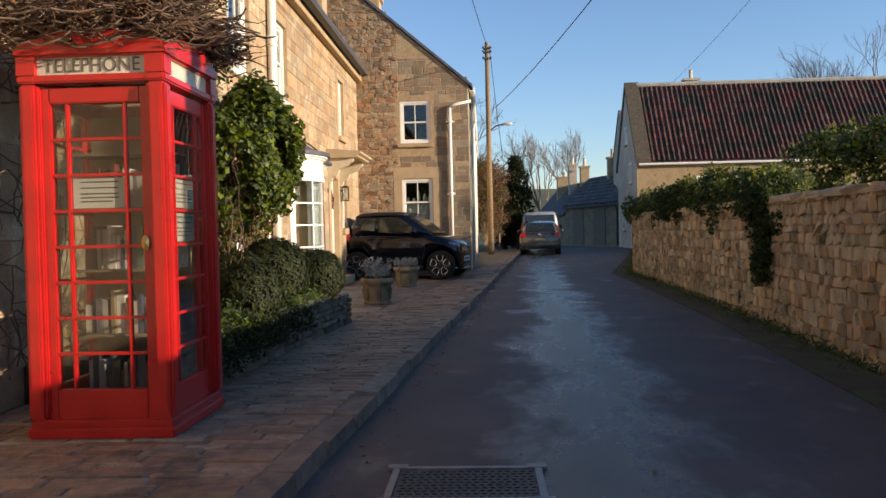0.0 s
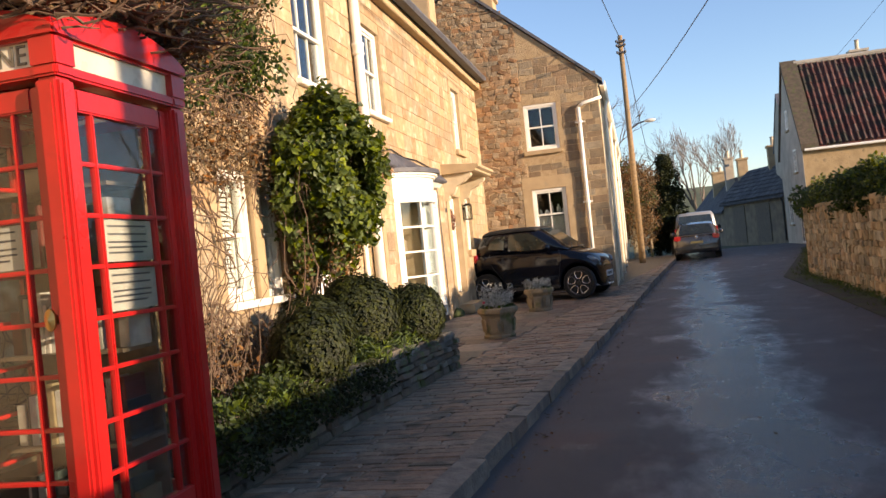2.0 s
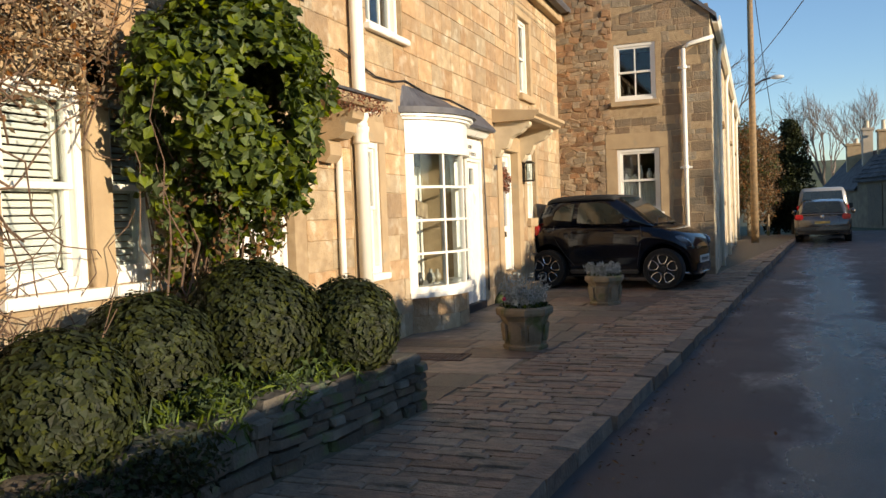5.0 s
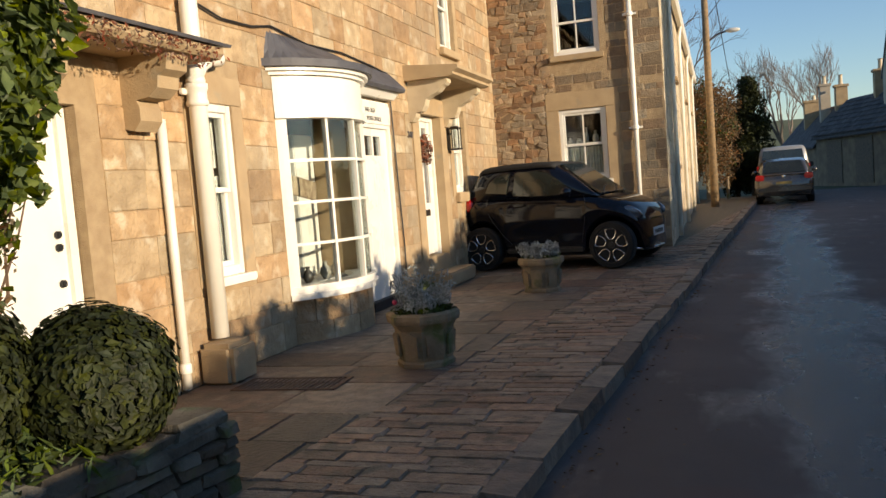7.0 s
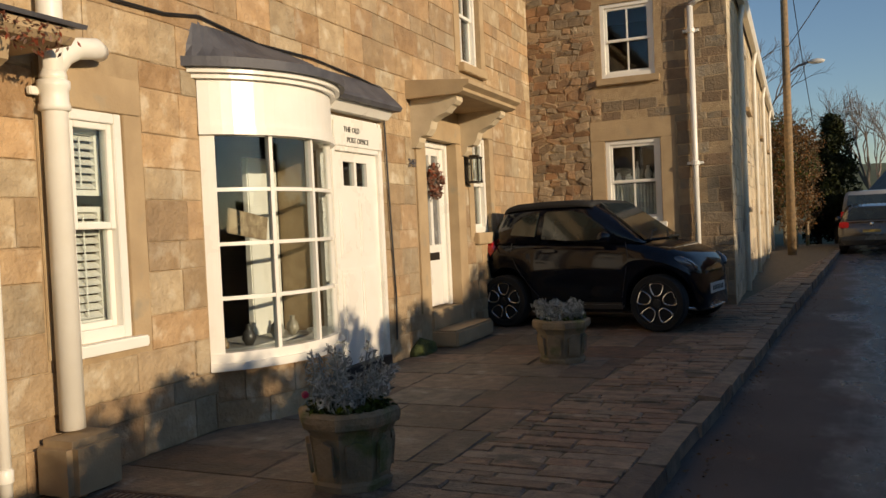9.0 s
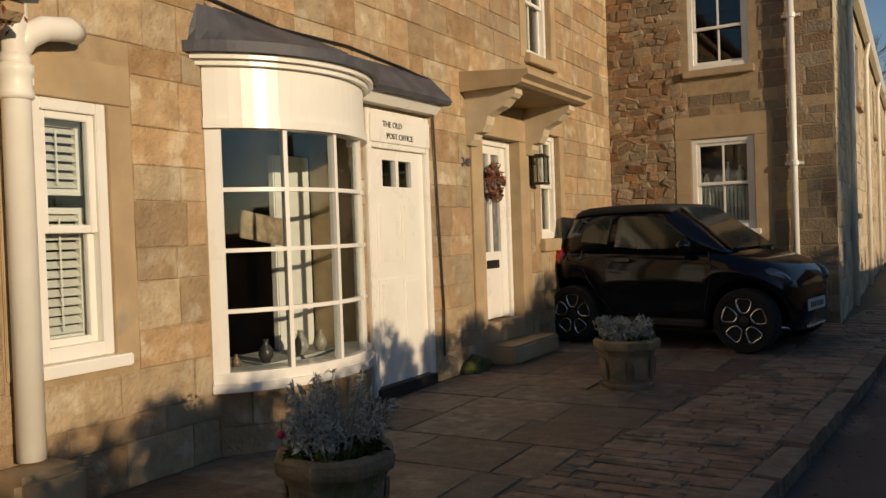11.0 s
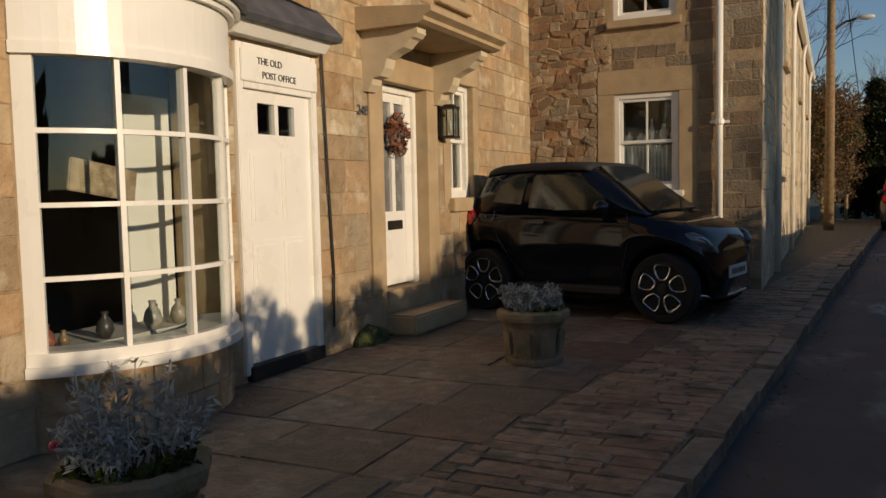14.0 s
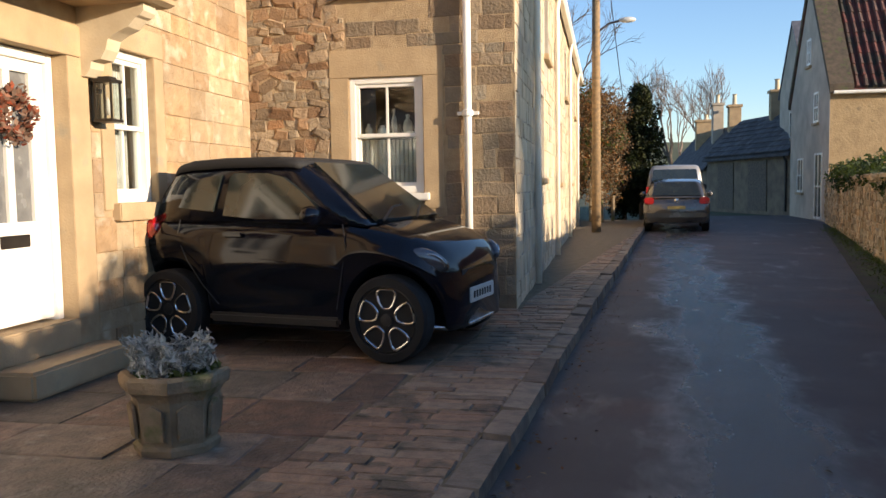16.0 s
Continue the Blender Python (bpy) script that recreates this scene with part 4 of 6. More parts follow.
for k, (w, h, name) in enumerate(((HX, HY, "front"), (HY, HX, "side"), (HY, HX, "side"), (HX, HY, "front"))):
    turn = (0, 90, -90, 180)[k]
    side = thing("door" if k == 0 else "side_panel", "red glazed door with eight rows of panes" if k == 0 else "red side panel with eight rows of panes", "")
    side.parent = tb
    side.matrix_local = pose(0, 0, 0, 0, 0, turn)
    o = -h + .045          # outer face of the leaf
    wi = w - .095
    gl = w - .15
    bm = B()
    for a, b, c, d in ((-wi, -gl, .1, 1.8), (gl, wi, .1, 1.8), (-gl, gl, .1, .25), (-gl, gl, 1.72, 1.8)):
        box(bm, a, o, c, b, o + .045, d, .006)
    part("leaf", bm, M_RED, side)
    bm = B()
    for u in (-gl + .085, gl - .085):
        box(bm, u - .009, o + .004, .25, u + .009, o + .035, 1.72, .005)
    for j in range(1, 8):
        z = .25 + 1.47 * j / 8
        box(bm, -gl, o + .006, z - .008, gl, o + .033, z + .008, .004)
    part("glazing_grid", bm, M_RED, side)
    us = (-gl, -gl + .085, gl - .085, gl)
    for i in range(3):
        for j in range(8):
            bm = B()
            box(bm, us[i] + .004, o + .018, .25 + 1.47 * j / 8 + .004, us[i + 1] - .004, o + .022, .25 + 1.47 * (j + 1) / 8 - .004)
            part("pane", bm, M_BOXGLASS, side).visible_shadow = False
    # fascia with its opal sign
    bm = B()
    box(bm, -w, -h + .005, 1.82, w, -h + .1, 1.86, .008)
    box(bm, -w, -h + .005, 1.95, w, -h + .1, 1.99, .008)
    box(bm, -w, -h + .006, 1.86, -w + .085, -h + .1, 1.95)
    box(bm, w - .085, -h + .006, 1.86, w, -h + .1, 1.95)
    part("fascia", bm, M_RED, side)
    bm = B()
    box(bm, -w + .085, -h + .03, 1.86, w - .085, -h + .05, 1.95)
    sgn = part("sign_panel", bm, M_OPAL, side, "aged cream opal sign panel")
    if k == 0:
        lettering("TELEPHONE", .1, M_FADEDINK, sgn, Matrix.Translation((0, -h + .028, 1.905)) @ Matrix(((.93, 0, 0, 0), (0, 0, -1, 0), (0, 1, 0, 0), (0, 0, 0, 1))))
    # segmental pediment
    pts = [(w * math.sin(a) / math.sin(1.0), 1.99 + .09 * (math.cos(a) - math.cos(1.0)) / (1 - math.cos(1.0))) for a in (-1.0 + 2.0 * i / 12 for i in range(13))]
    bm = B()
    prism(bm, [(-w, 1.96)] + pts + [(w, 1.96)], "y", -h - .008, -h + .07)
    part("pediment", bm, M_RED, side)
    if k in (0, 1):
        for j, (lab, dz) in enumerate((("printed notice behind the glass", 5),) if k == 0 else (("pale notice sheet", 5), ("pale notice sheet", 4))):
            z0 = .25 + 1.47 * dz / 8 + .015
            bm = B()
            box(bm, us[1] + .012, o + .026, z0, us[2] - .012, o + .03, z0 + .155)
            nt = part("notice", bm, M_NOTICE, side, lab)
            bm = B()
            for z in (.13, .1, .07, .05, .03):
                box(bm, us[1] + .05, o + .0245, z0 + z, us[2] - .05 - .03 * (z == .03), o + .0262, z0 + z + .007)
            part("print", bm, M_LEAD, nt)
    if k == 0:
        bm = B()
        lathe(bm, [(.012, 0), (.014, .02), (.03, .03), (.03, .04), (.0, .05)], 12)
        kb = part("pull_handle", bm, M_BRASS, side, "oval brass pull handle")
        kb.matrix_local = pose(wi - .03, o, 1.0, 90, 0, 0) @ Matrix.Diagonal((.7, 1.3, 1, 1))
bm = B()
n = 12
grid = [[bm.verts.new((HX * .94 * (2 * i / n - 1), HY * .94 * (2 * j / n - 1), 2.02 + .1 * (1 - (2 * i / n - 1) ** 2) ** .5 * (1 - (2 * j / n - 1) ** 2) ** .5)) for j in range(n + 1)] for i in range(n + 1)]
for i in range(n):
    for j in range(n):
        bm.faces.new((grid[i][j], grid[i + 1][j], grid[i + 1][j + 1], grid[i][j + 1]))
box(bm, -HX + .02, -HY + .02, 1.96, HX - .02, HY - .02, 2.02)
part("dome", bm, M_RED, tb, "domed red roof")

# shelves and books inside
bs = thing("book_shelves", "dark shelves full of swap books inside the box", "bookshelf", (-1.86 - HX, 5.0 + HY - .13, PAVE + .1))
bm = B()
for z in (.02, .38, .74, 1.08, 1.38):
    box(bm, -.28, .08, z, .28, .3, z + .015)
box(bm, -.28, .3, 0, .28, .315, 1.62)
part("shelf", bm, material("shelf_wood", (.2, .15, .1), (.13, .1, .065), .7, 12, .1, 40), bs)
rnd = random.Random(11)
BOOKC = [(.6, .57, .5), (.5, .45, .36), (.62, .6, .56), (.35, .33, .28), (.12, .05, .04), (.05, .07, .14), (.28, .22, .12), (.4, .38, .35), (.05, .05, .05), (.2, .05, .04), (.09, .12, .1)]
BOOKM = [material("book_cover", c, tuple(k * .7 for k in c), .5, 20, .02, 40) for c in BOOKC]
for z in (.035, .395, .755, 1.095):
    x = -.26
    while x < .24:
        w, h = rnd.uniform(.018, .05), rnd.uniform(.15, .25)
        bm = B()
        box(bm, x, .12 + rnd.uniform(0, .03), z, x + w - .002, .28, z + h, .002)
        b = solid("book", bm, rnd.choice(BOOKM), "used book standing on the shelf in the telephone box", "book", group="books in the telephone box")
        b.matrix_world = pose(-1.86 - HX, 5.0 + HY - .13, PAVE + .1)
        x += w
for x, y, z, w, d, h, c in ((-.1, -.17, .02, .22, .16, .06, 5), (.1, -.2, .02, .2, .14, .12, 4), (-.22, -.19, .02, .1, .1, .1, 2), (.2, -.27, .02, .12, .1, .05, 0)):
    bm = B()
    box(bm, x - w / 2, y - d / 2, z, x + w / 2, y + d / 2, z + h, .01)
    b = solid("carton", bm, BOOKM[c], "small carton on the telephone box floor", "carton", group="cartons in the telephone box")
    b.matrix_world = pose(-1.86 - HX, 5.0 + HY, PAVE + .08)

# ---- leaves ----
M_BOXLEAF = leaf_material("box_leaf", (0.042, 0.052, 0.013), (0.014, 0.019, 0.006), .6, .2)
# near-black colour for the shade deep between the box leaves
M_BOXCORE = material("box_inner_shade", (0.012, 0.014, 0.007), (0.007, 0.008, 0.005), .95, 20, 0, 60)
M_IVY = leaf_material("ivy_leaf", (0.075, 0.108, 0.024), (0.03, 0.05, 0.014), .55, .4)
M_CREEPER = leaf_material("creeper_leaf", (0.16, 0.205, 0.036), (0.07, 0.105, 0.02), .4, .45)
# brighter copy of the ivy leaf, with sunlight put into its colour
M_SUNLEAF = leaf_material("sunlit_ivy_leaf", (0.23, 0.26, 0.055), (0.12, 0.15, 0.03), .5, .45)
M_DEADLEAF = leaf_material("dead_leaf", (0.2, 0.12, 0.05), (0.11, 0.07, 0.035), .8, .15)
M_TWIG = material("dry_twig", (0.17, 0.105, 0.065), (0.1, 0.065, 0.042), .9, 20, .2, 60)
M_BARK = material("grey_bark", (0.15, 0.12, 0.09), (0.085, 0.07, 0.055), .9, 12, .6, 40)
M_SILVER = leaf_material("silver_leaf", (0.42, 0.43, 0.40), (0.30, 0.31, 0.28), .8, .15)
M_SOIL = material("dark_soil", (0.05, 0.036, 0.024), (0.03, 0.022, 0.015), .95, 14, .6, 50)
M_BRIGHTLEAF = leaf_material("bright_grass", (0.11, 0.16, 0.035), (0.06, 0.09, 0.02), .5, .3)


def leaf_mesh(name, points, size, mat, seed=0, up=0.3, slim=0.55, out=None):
    """One mesh of folded leaves, one at each point; `out` gives the way a leaf faces."""
    r = np.random.RandomState(seed)
    p = np.array(points, float)
    n = len(p)
    d = r.normal(size=(n, 3))
    if out is not None:
        d = d * .55 + np.array(out, float)
    d[:, 2] += up
    d /= np.linalg.norm(d, axis=1)[:, None]
    a = np.cross(d, r.normal(size=(n, 3)))
    a /= np.linalg.norm(a, axis=1)[:, None]
    b = np.cross(d, a)
    s = (size * r.uniform(.6, 1.35, n))[:, None]
    a, b, d = a * s, b * s * slim, d * s * .18
    v = np.stack([p - a, p + b + d - a * .1, p + a, p - b + d - a * .1], 1).reshape(-1, 3)
    f = np.arange(n * 4).reshape(n, 4)
    f = np.concatenate([f[:, [0, 1, 2]], f[:, [0, 2, 3]]])
    me = bpy.data.meshes.new(name)
    me.from_pydata(v.tolist(), [], f.tolist())
    me.materials.append(mat)
    return me


def leafy(name, points, size, mat, parent, label="", **kw):
    ob = new(name, leaf_mesh(name, points, size, mat, **kw))
    ob.parent = parent
    if label:
        tagged(ob, label)
    return ob


def clumps(centres, n, r, squash=(1, 1, 1), seed=0):
    """Points in uneven clumps round the centres."""
    rs = np.random.RandomState(seed)
    c = np.array(centres, float)
    i = rs.randint(0, len(c), n)
    g = rs.normal(size=(n, 3))
    g /= np.linalg.norm(g, axis=1)[:, None]
    return c[i] + g * (rs.uniform(.35, 1, n) ** .6 * r)[:, None] * np.array(squash)


# ---- raised bed ----
bed = thing("raised_bed", "earth of the raised bed in front of the house", "flower bed", kind="structure")
bm = B()
prism(bm, [(-2.15, 5.95), (-1.98, 10.3), (FX + .01, 10.3), (FX + .01, 5.95)], "z", 0.02, .33)
part("soil", bm, M_SOIL, bed)
BEDWALL = [(-2.14, 5.95), (-2.1, 7.0), (-1.98, 8.8), (-1.83, 10.3)]
bm = B()
prism(bm, [(x - .03, y) for x, y in BEDWALL] + [(x - .24, y) for x, y in BEDWALL[::-1]], "z", 0.0, .38)
prism(bm, [(-2.95, 10.14), (-2.07, 10.14), (-2.07, 10.28), (-2.95, 10.28)], "z", 0, .36)
wall_bed = solid("wall_bed", bm, M_JOINT, "low dry-stone wall of the raised bed", "wall", "structure")

# ---- clipped box balls ----


def box_ball(x, y, z, r, seed, label):
    t = thing("box_ball", label, "shrub", (x, y, z - r), group="clipped box balls in the raised bed")
    rs = random.Random(seed)
    # solid dark core that paints the inner shade seen through the leaves
    bm = B()
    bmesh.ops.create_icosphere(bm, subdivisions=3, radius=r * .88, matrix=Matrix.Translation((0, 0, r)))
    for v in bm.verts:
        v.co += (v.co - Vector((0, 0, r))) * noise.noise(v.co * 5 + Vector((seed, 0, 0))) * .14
    part("shade_core", bm, M_BOXCORE, t, smooth=True)
    rs = np.random.RandomState(seed)
    n = int(11000 * (r / .35) ** 2)
    g = rs.normal(size=(n, 3))
    g /= np.linalg.norm(g, axis=1)[:, None]
    wob = np.array([noise.noise(Vector(k) * 3.2 + Vector((seed, 3, 1))) * .09 + noise.noise(Vector(k) * 9 + Vector((seed, 5, 1))) * .05 for k in g])
    pts = g * (r * (1 + wob + rs.uniform(-.1, .045, n) + (rs.rand(n) < .12) * rs.uniform(0, .06, n)))[:, None] + np.array((0, 0, r))
    leafy("leaves", pts, .021, M_BOXLEAF, t, seed=seed, out=g * .45, slim=.62)
    bm = B()
    rod(bm, (0, 0, -.15), (0, 0, r), .02, .015, 6)
    part("stem", bm, M_BARK, t)


box_ball(-2.09, 9.84, .66, .28, 1, "dark green clipped round box bush at the bed's end")
box_ball(-2.47, 9.42, .72, .36, 2, "large dark green clipped box bush")
box_ball(-2.64, 8.78, .63, .33, 3, "dark green clipped box bush against the house")
box_ball(-2.30, 7.9, .63, .28, 4, "small dark green clipped round box bush")

# ---- low plants in the bed ----
rs = np.random.RandomState(4)
lp = thing("bed_plants", "mixed low evergreen plants and brown stalks in the bed", "plants", (0, 0, 0), kind="stuff")
cc = [(-2.3 + rs.uniform(-.5, .22), y + rs.uniform(-.2, .2), .36 + rs.uniform(0, .12)) for y in np.linspace(6.2, 10.05, 46)]
leafy("green_leaves", clumps(cc, 9000, .17, (1, 1, .8), 5), .024, M_IVY, lp, seed=5)
cc = [(-2.02 + rs.uniform(-.12, .12), y, .34 + rs.uniform(-.06, .06)) for y in np.linspace(6.3, 8.3, 16)]
leafy("spilling_leaves", clumps(cc, 5000, .14, (1, 1, 1), 6), .016, M_BOXLEAF, lp, seed=6)
cc = [(-2.3 + rs.uniform(-.25, .3), y, .42) for y in np.linspace(6.6, 10.0, 26)]
leafy("grass_tufts", clumps(cc, 3500, .15, (1, 1, .7), 7), .045, M_BRIGHTLEAF, lp, seed=7, up=0, slim=.16)
bm = B()
rnd = random.Random(3)
for i in range(150):
    y = rnd.uniform(6.3, 8.3)
    p = Vector((rnd.uniform(-3.0, -2.5), y, .3))
    q = p + Vector((rnd.gauss(0, .12), rnd.gauss(0, .15), rnd.uniform(.25, .7)))
    tube(bm, [p, (p + q) / 2 + Vector((rnd.gauss(0, .04), rnd.gauss(0, .04), .05)), q], [.005, .004, .002], 4)
part("brown_stalks", bm, M_TWIG, lp, "dry red-brown stalks")
leafy("dead_leaves", clumps([(-2.75, y, .6) for y in np.linspace(6.4, 8.2, 12)], 1400, .3, (1, 1, .9), 8), .02, M_DEADLEAF, lp, seed=8)

# ---- creeper on the facade ----
cr = thing("wall_creeper", "sunlit green creeper bulging out from the house front", "climbing plant", (FX, 9.72, .3))
rs = np.random.RandomState(21)


def creeper_points(n, rs, skirt):
    """Points in the bulging crown, or in the thin skirt hanging below it."""
    out = []
    while len(out) < n:
        if skirt:
            z = .45 + 1.15 * rs.rand() ** .7
            a, wide = rs.uniform(0, 2 * math.pi), .3 + .2 * z
            r = wide * rs.uniform(.2, 1) ** .5
            p = Vector((.3 + .75 * r * math.cos(a), .02 + r * math.sin(a), z))
        else:
            g = Vector(rs.normal(size=3)).normalized()
            r = (1 + .3 * noise.noise(g * 1.9 + Vector((3, 1, 0))) + .2 * noise.noise(g * 4.5)) * rs.uniform(.45, 1) ** .4
            p = Vector((.43 + .53 * r * g.x, .62 * r * g.y, 1.72 + .78 * r * g.z))
        if p.x < .04 or noise.noise(p * 4.2) < (.02 if skirt else -.3):
            continue
        out.append(tuple(p))
    return np.array(out)


pts = creeper_points(11500, rs, False)
o = pts - np.array((.35, 0, 1.6))
leafy("leaves", pts, .038, M_CREEPER, cr, seed=22, out=o, slim=.7)
leafy("hanging_leaves", creeper_points(1500, rs, True), .03, M_CREEPER, cr, seed=24, slim=.7)
leafy("brown_leaves", creeper_points(2600, rs, True), .022, M_DEADLEAF, cr, seed=23)
bm = B()
rnd = random.Random(8)
for i in range(48):
    y0 = rnd.uniform(-.4, .4)
    p = Vector((rnd.uniform(.05, .5), y0, 0))
    pl, y = [p], y0
    z = 0
    while z < rnd.uniform(1.2, 1.9):
        z += .22
        y += rnd.gauss(0, .07)
        pl.append(Vector((p.x + rnd.gauss(0, .03), y, z)))
    tube(bm, pl, [max(.003, .012 * (1 - k / len(pl)) * rnd.uniform(.6, 1.2)) for k in range(len(pl))], 5)
tagged(part("stem", bm, M_TWIG, cr), "tangled brown creeper stems", kind="stuff")

dc = thing("bare_creeper", "tangle of bare brown creeper stems on the house front", "climbing plant", (FX, 7.6, .2))
bm = B()
rnd = random.Random(17)
for i in range(520):
    y, z = rnd.uniform(-1.9, 1.5), rnd.choice((rnd.uniform(0, .5), rnd.uniform(1.0, 3.2), rnd.uniform(1.7, 3.6), rnd.uniform(1.9, 3.6)))
    y -= .5 * (z < 1.5 and y > .6)
    pl = []
    ang = rnd.uniform(0, math.pi) if z > 1 else rnd.uniform(.6, 2.5)
    for k in range(rnd.randint(5, 12)):
        pl.append(Vector((.03 + abs(rnd.gauss(0, .05)) + .1 * (z > 2.1), y, z)))
        ang += rnd.gauss(0, .45)
        y += .13 * math.cos(ang)
        z = max(.0, z + .13 * math.sin(ang))
    tube(bm, pl, [.0065 * (1 - .6 * k / len(pl)) for k in range(len(pl))], 4)
tagged(part("stem", bm, M_TWIG, dc), "tangled bare brown stems", kind="stuff")
leafy("dead_leaves", clumps([(.1, rnd.uniform(-1.8, 1.7), rnd.uniform(1.75, 3.5)) for i in range(60)], 9500, .34, (.35, 1, .8), 30), .02, M_DEADLEAF, dc, seed=31)
iv = thing("overhead_ivy", "dark ivy and twigs hanging over the telephone box", "climbing plant", (FX, 7.0, 2.2))
cc = [(rnd.uniform(.05, .42), rnd.uniform(-1.4, 1.9), rnd.uniform(.45, 1.7)) for i in range(60)]
cc += [(rnd.uniform(.35, .85), rnd.uniform(-1.0, .7), rnd.uniform(.25, 1.2)) for i in range(30)]
leafy("leaves", clumps(cc, 13500, .26, (.7, 1, .9), 33), .026, M_IVY, iv, seed=34)
bm = B()
for i in range(420):
    # a fringe hanging over the pediment and the kerb side
    if i % 3:
        p = Vector((rnd.uniform(.5, 1.4), rnd.uniform(-2.1, -1.9), rnd.uniform(-.1, .2)))
    else:
        p = Vector((rnd.uniform(1.25, 1.42), rnd.uniform(-2.05, -1.1), rnd.uniform(-.08, .2)))
    pl, ang = [], rnd.choice((0, 3.14)) + rnd.gauss(0, .5)
    for k in range(6):
        pl.append(p.copy())
        ang += rnd.gauss(0, .4)
        p += Vector((.06 * math.cos(ang), .03 * math.sin(ang), rnd.gauss(0, .022)))
        p.z = max(p.z, -.12)
    tube(bm, pl, [.006, .006, .005, .004, .003, .002], 4)
for i in range(430):
    p = Vector((rnd.uniform(.3, 1.36), rnd.uniform(-2.06, -.95), rnd.uniform(.0, .22))) if i > 90 else Vector((rnd.uniform(.1, .9), rnd.uniform(-1.2, .6), rnd.uniform(.05, .5)))
    pl, ang = [], rnd.uniform(0, 6.28)
    for k in range(7):
        pl.append(p.copy())
        ang += rnd.gauss(0, .5)
        p += Vector((.07 * math.cos(ang), .08 * math.sin(ang), rnd.gauss(-.003, .02)))
        p.z = max(p.z, -.02)
    tube(bm, pl, .005, 4)
part("twig_mat", bm, M_TWIG, iv, "matted brown twigs on the box roof")
leafy("dead_leaves", clumps([(rnd.uniform(.45, 1.38), rnd.uniform(-2.06, -1.0), rnd.uniform(.0, .12)) for i in range(40)], 6500, .17, (1, 1, .5), 36), .018, M_DEADLEAF, iv, seed=37)

# ---- stone planters ----


def stone_planter(x, y, seed, label, tall):
    t = thing("stone_planter", label, "planter", (x, y, PAVE), 8 + seed * 7, group="stone planters before the house")
    bm = B()
    lathe(bm, [(.195, 0), (.2, .03), (.185, .045), (.2, .25), (.225, .29), (.245, .3), (.252, .325), (.252, .355), (.238, .37), (.205, .37), (.19, .3)], 8)
    part("pot", bm, M_PLANTER, t, "octagonal stone pot stained with moss")
    for k in range(8):
        a = (k + .5) * math.pi / 4
        bm = B()
        for (w0, w1, z0, z1) in ((.045, .05, .08, .22),):
            p = [(-w0, z0), (w0, z0), (w1, z1), (0, z1 + .025), (-w1, z1)]
            prism(bm, p, "y", -.012, .004)
        ob = part("panel", bm, M_PLANTER, t)
        ob.matrix_local = Matrix.Rotation(a + math.pi / 2, 4, "Z") @ pose(0, -.178, 0, 5.5, 0, 0)
    bm = B()
    lathe(bm, [(.2, .3), (.2, .335), (.05, .35)], 12)
    part("soil", bm, M_SOIL, t)
    rnd = random.Random(seed)
    pts, outs, pet = [], [], []
    stem = B()
    for i in range(30 if tall else 26):
        a, r = rnd.uniform(0, 6.28), .14 * rnd.random() ** .5
        base = Vector((r * math.cos(a), r * math.sin(a), .34))
        tip = base + Vector((math.cos(a) * rnd.uniform(.02, .11), math.sin(a) * rnd.uniform(.02, .11), rnd.uniform(.1, .33) * (1 if tall else .62)))
        tube(stem, [base, (base + tip) / 2 + Vector((0, 0, .03)), tip], [.005, .004, .003], 4)
        for k in range(46 if tall else 70):
            f = rnd.uniform(.35, 1.02)
            ring = rnd.uniform(0, 6.28)
            q = base.lerp(tip, f) + Vector((math.cos(ring), math.sin(ring), -.35)) * rnd.uniform(.01, .05) * (1.25 - .5 * f)
            pts.append(tuple(q))
    part("stem", stem, M_SILVER, t)
    leafy("silver_leaves", pts, .021 if tall else .027, M_SILVER, t, "felted silver-grey feathery leaves", seed=seed, slim=.28)
    leafy("green_leaves", clumps([(.15 * math.cos(k), .15 * math.sin(k), .37) for k in range(7)], 420, .07, (1, 1, .5), seed), .022, M_IVY, t, seed=seed + 1)
    if tall:
        bm = B()
        bmesh.ops.create_icosphere(bm, subdivisions=2, radius=.018, matrix=Matrix.Translation((-.17, -.13, .45)))
        part("flower", bm, material("pink_petal", (.6, .04, .1), (.45, .03, .07), .5, 30, .1, 60), t, "single pink flower")
    return t


M_PLANTER = material("planter_stone", (0.290, 0.215, 0.132), (0.174, 0.130, 0.078), .9, 7, .5, 60, spot=(.11, .12, .04), spot_scale=5, spot_at=.52)
stone_planter(-1.80, 12.57, 1, "mossy octagonal stone planter with tall silver foliage", True)
stone_planter(-1.70, 16.04, 2, "mossy octagonal stone planter with low silver foliage", False)

# ---- cars ----
M_CARBLACK = material("black_car_paint", (0.004, 0.005, 0.010), (0.003, 0.004, 0.008), 0.05, 2, 0.0, 20, spec=.4)
M_CARGREY = material("grey_car_paint", (0.09, 0.085, 0.08), (0.075, 0.07, 0.066), 0.25, 2, 0.0, 20, metal=.5, coat=1.0)
M_VANSILVER = material("silver_van_paint", (0.5, 0.49, 0.46), (0.44, 0.43, 0.4), 0.3, 2, 0.0, 20, metal=.4, coat=.8)
M_TYRE = material("tyre_rubber", (0.011, 0.011, 0.011), (0.007, 0.007, 0.007), .85, 12, .2, 60)
M_CHROME = material("silver_alloy", (0.6, 0.6, 0.6), (0.5, 0.5, 0.5), .25, 8, 0, 30, metal=1.0)
M_TAIL = material("red_lamp_lens", (0.5, 0.012, 0.01), (0.35, 0.01, 0.01), .15, 20, .05, 60, coat=1.0)
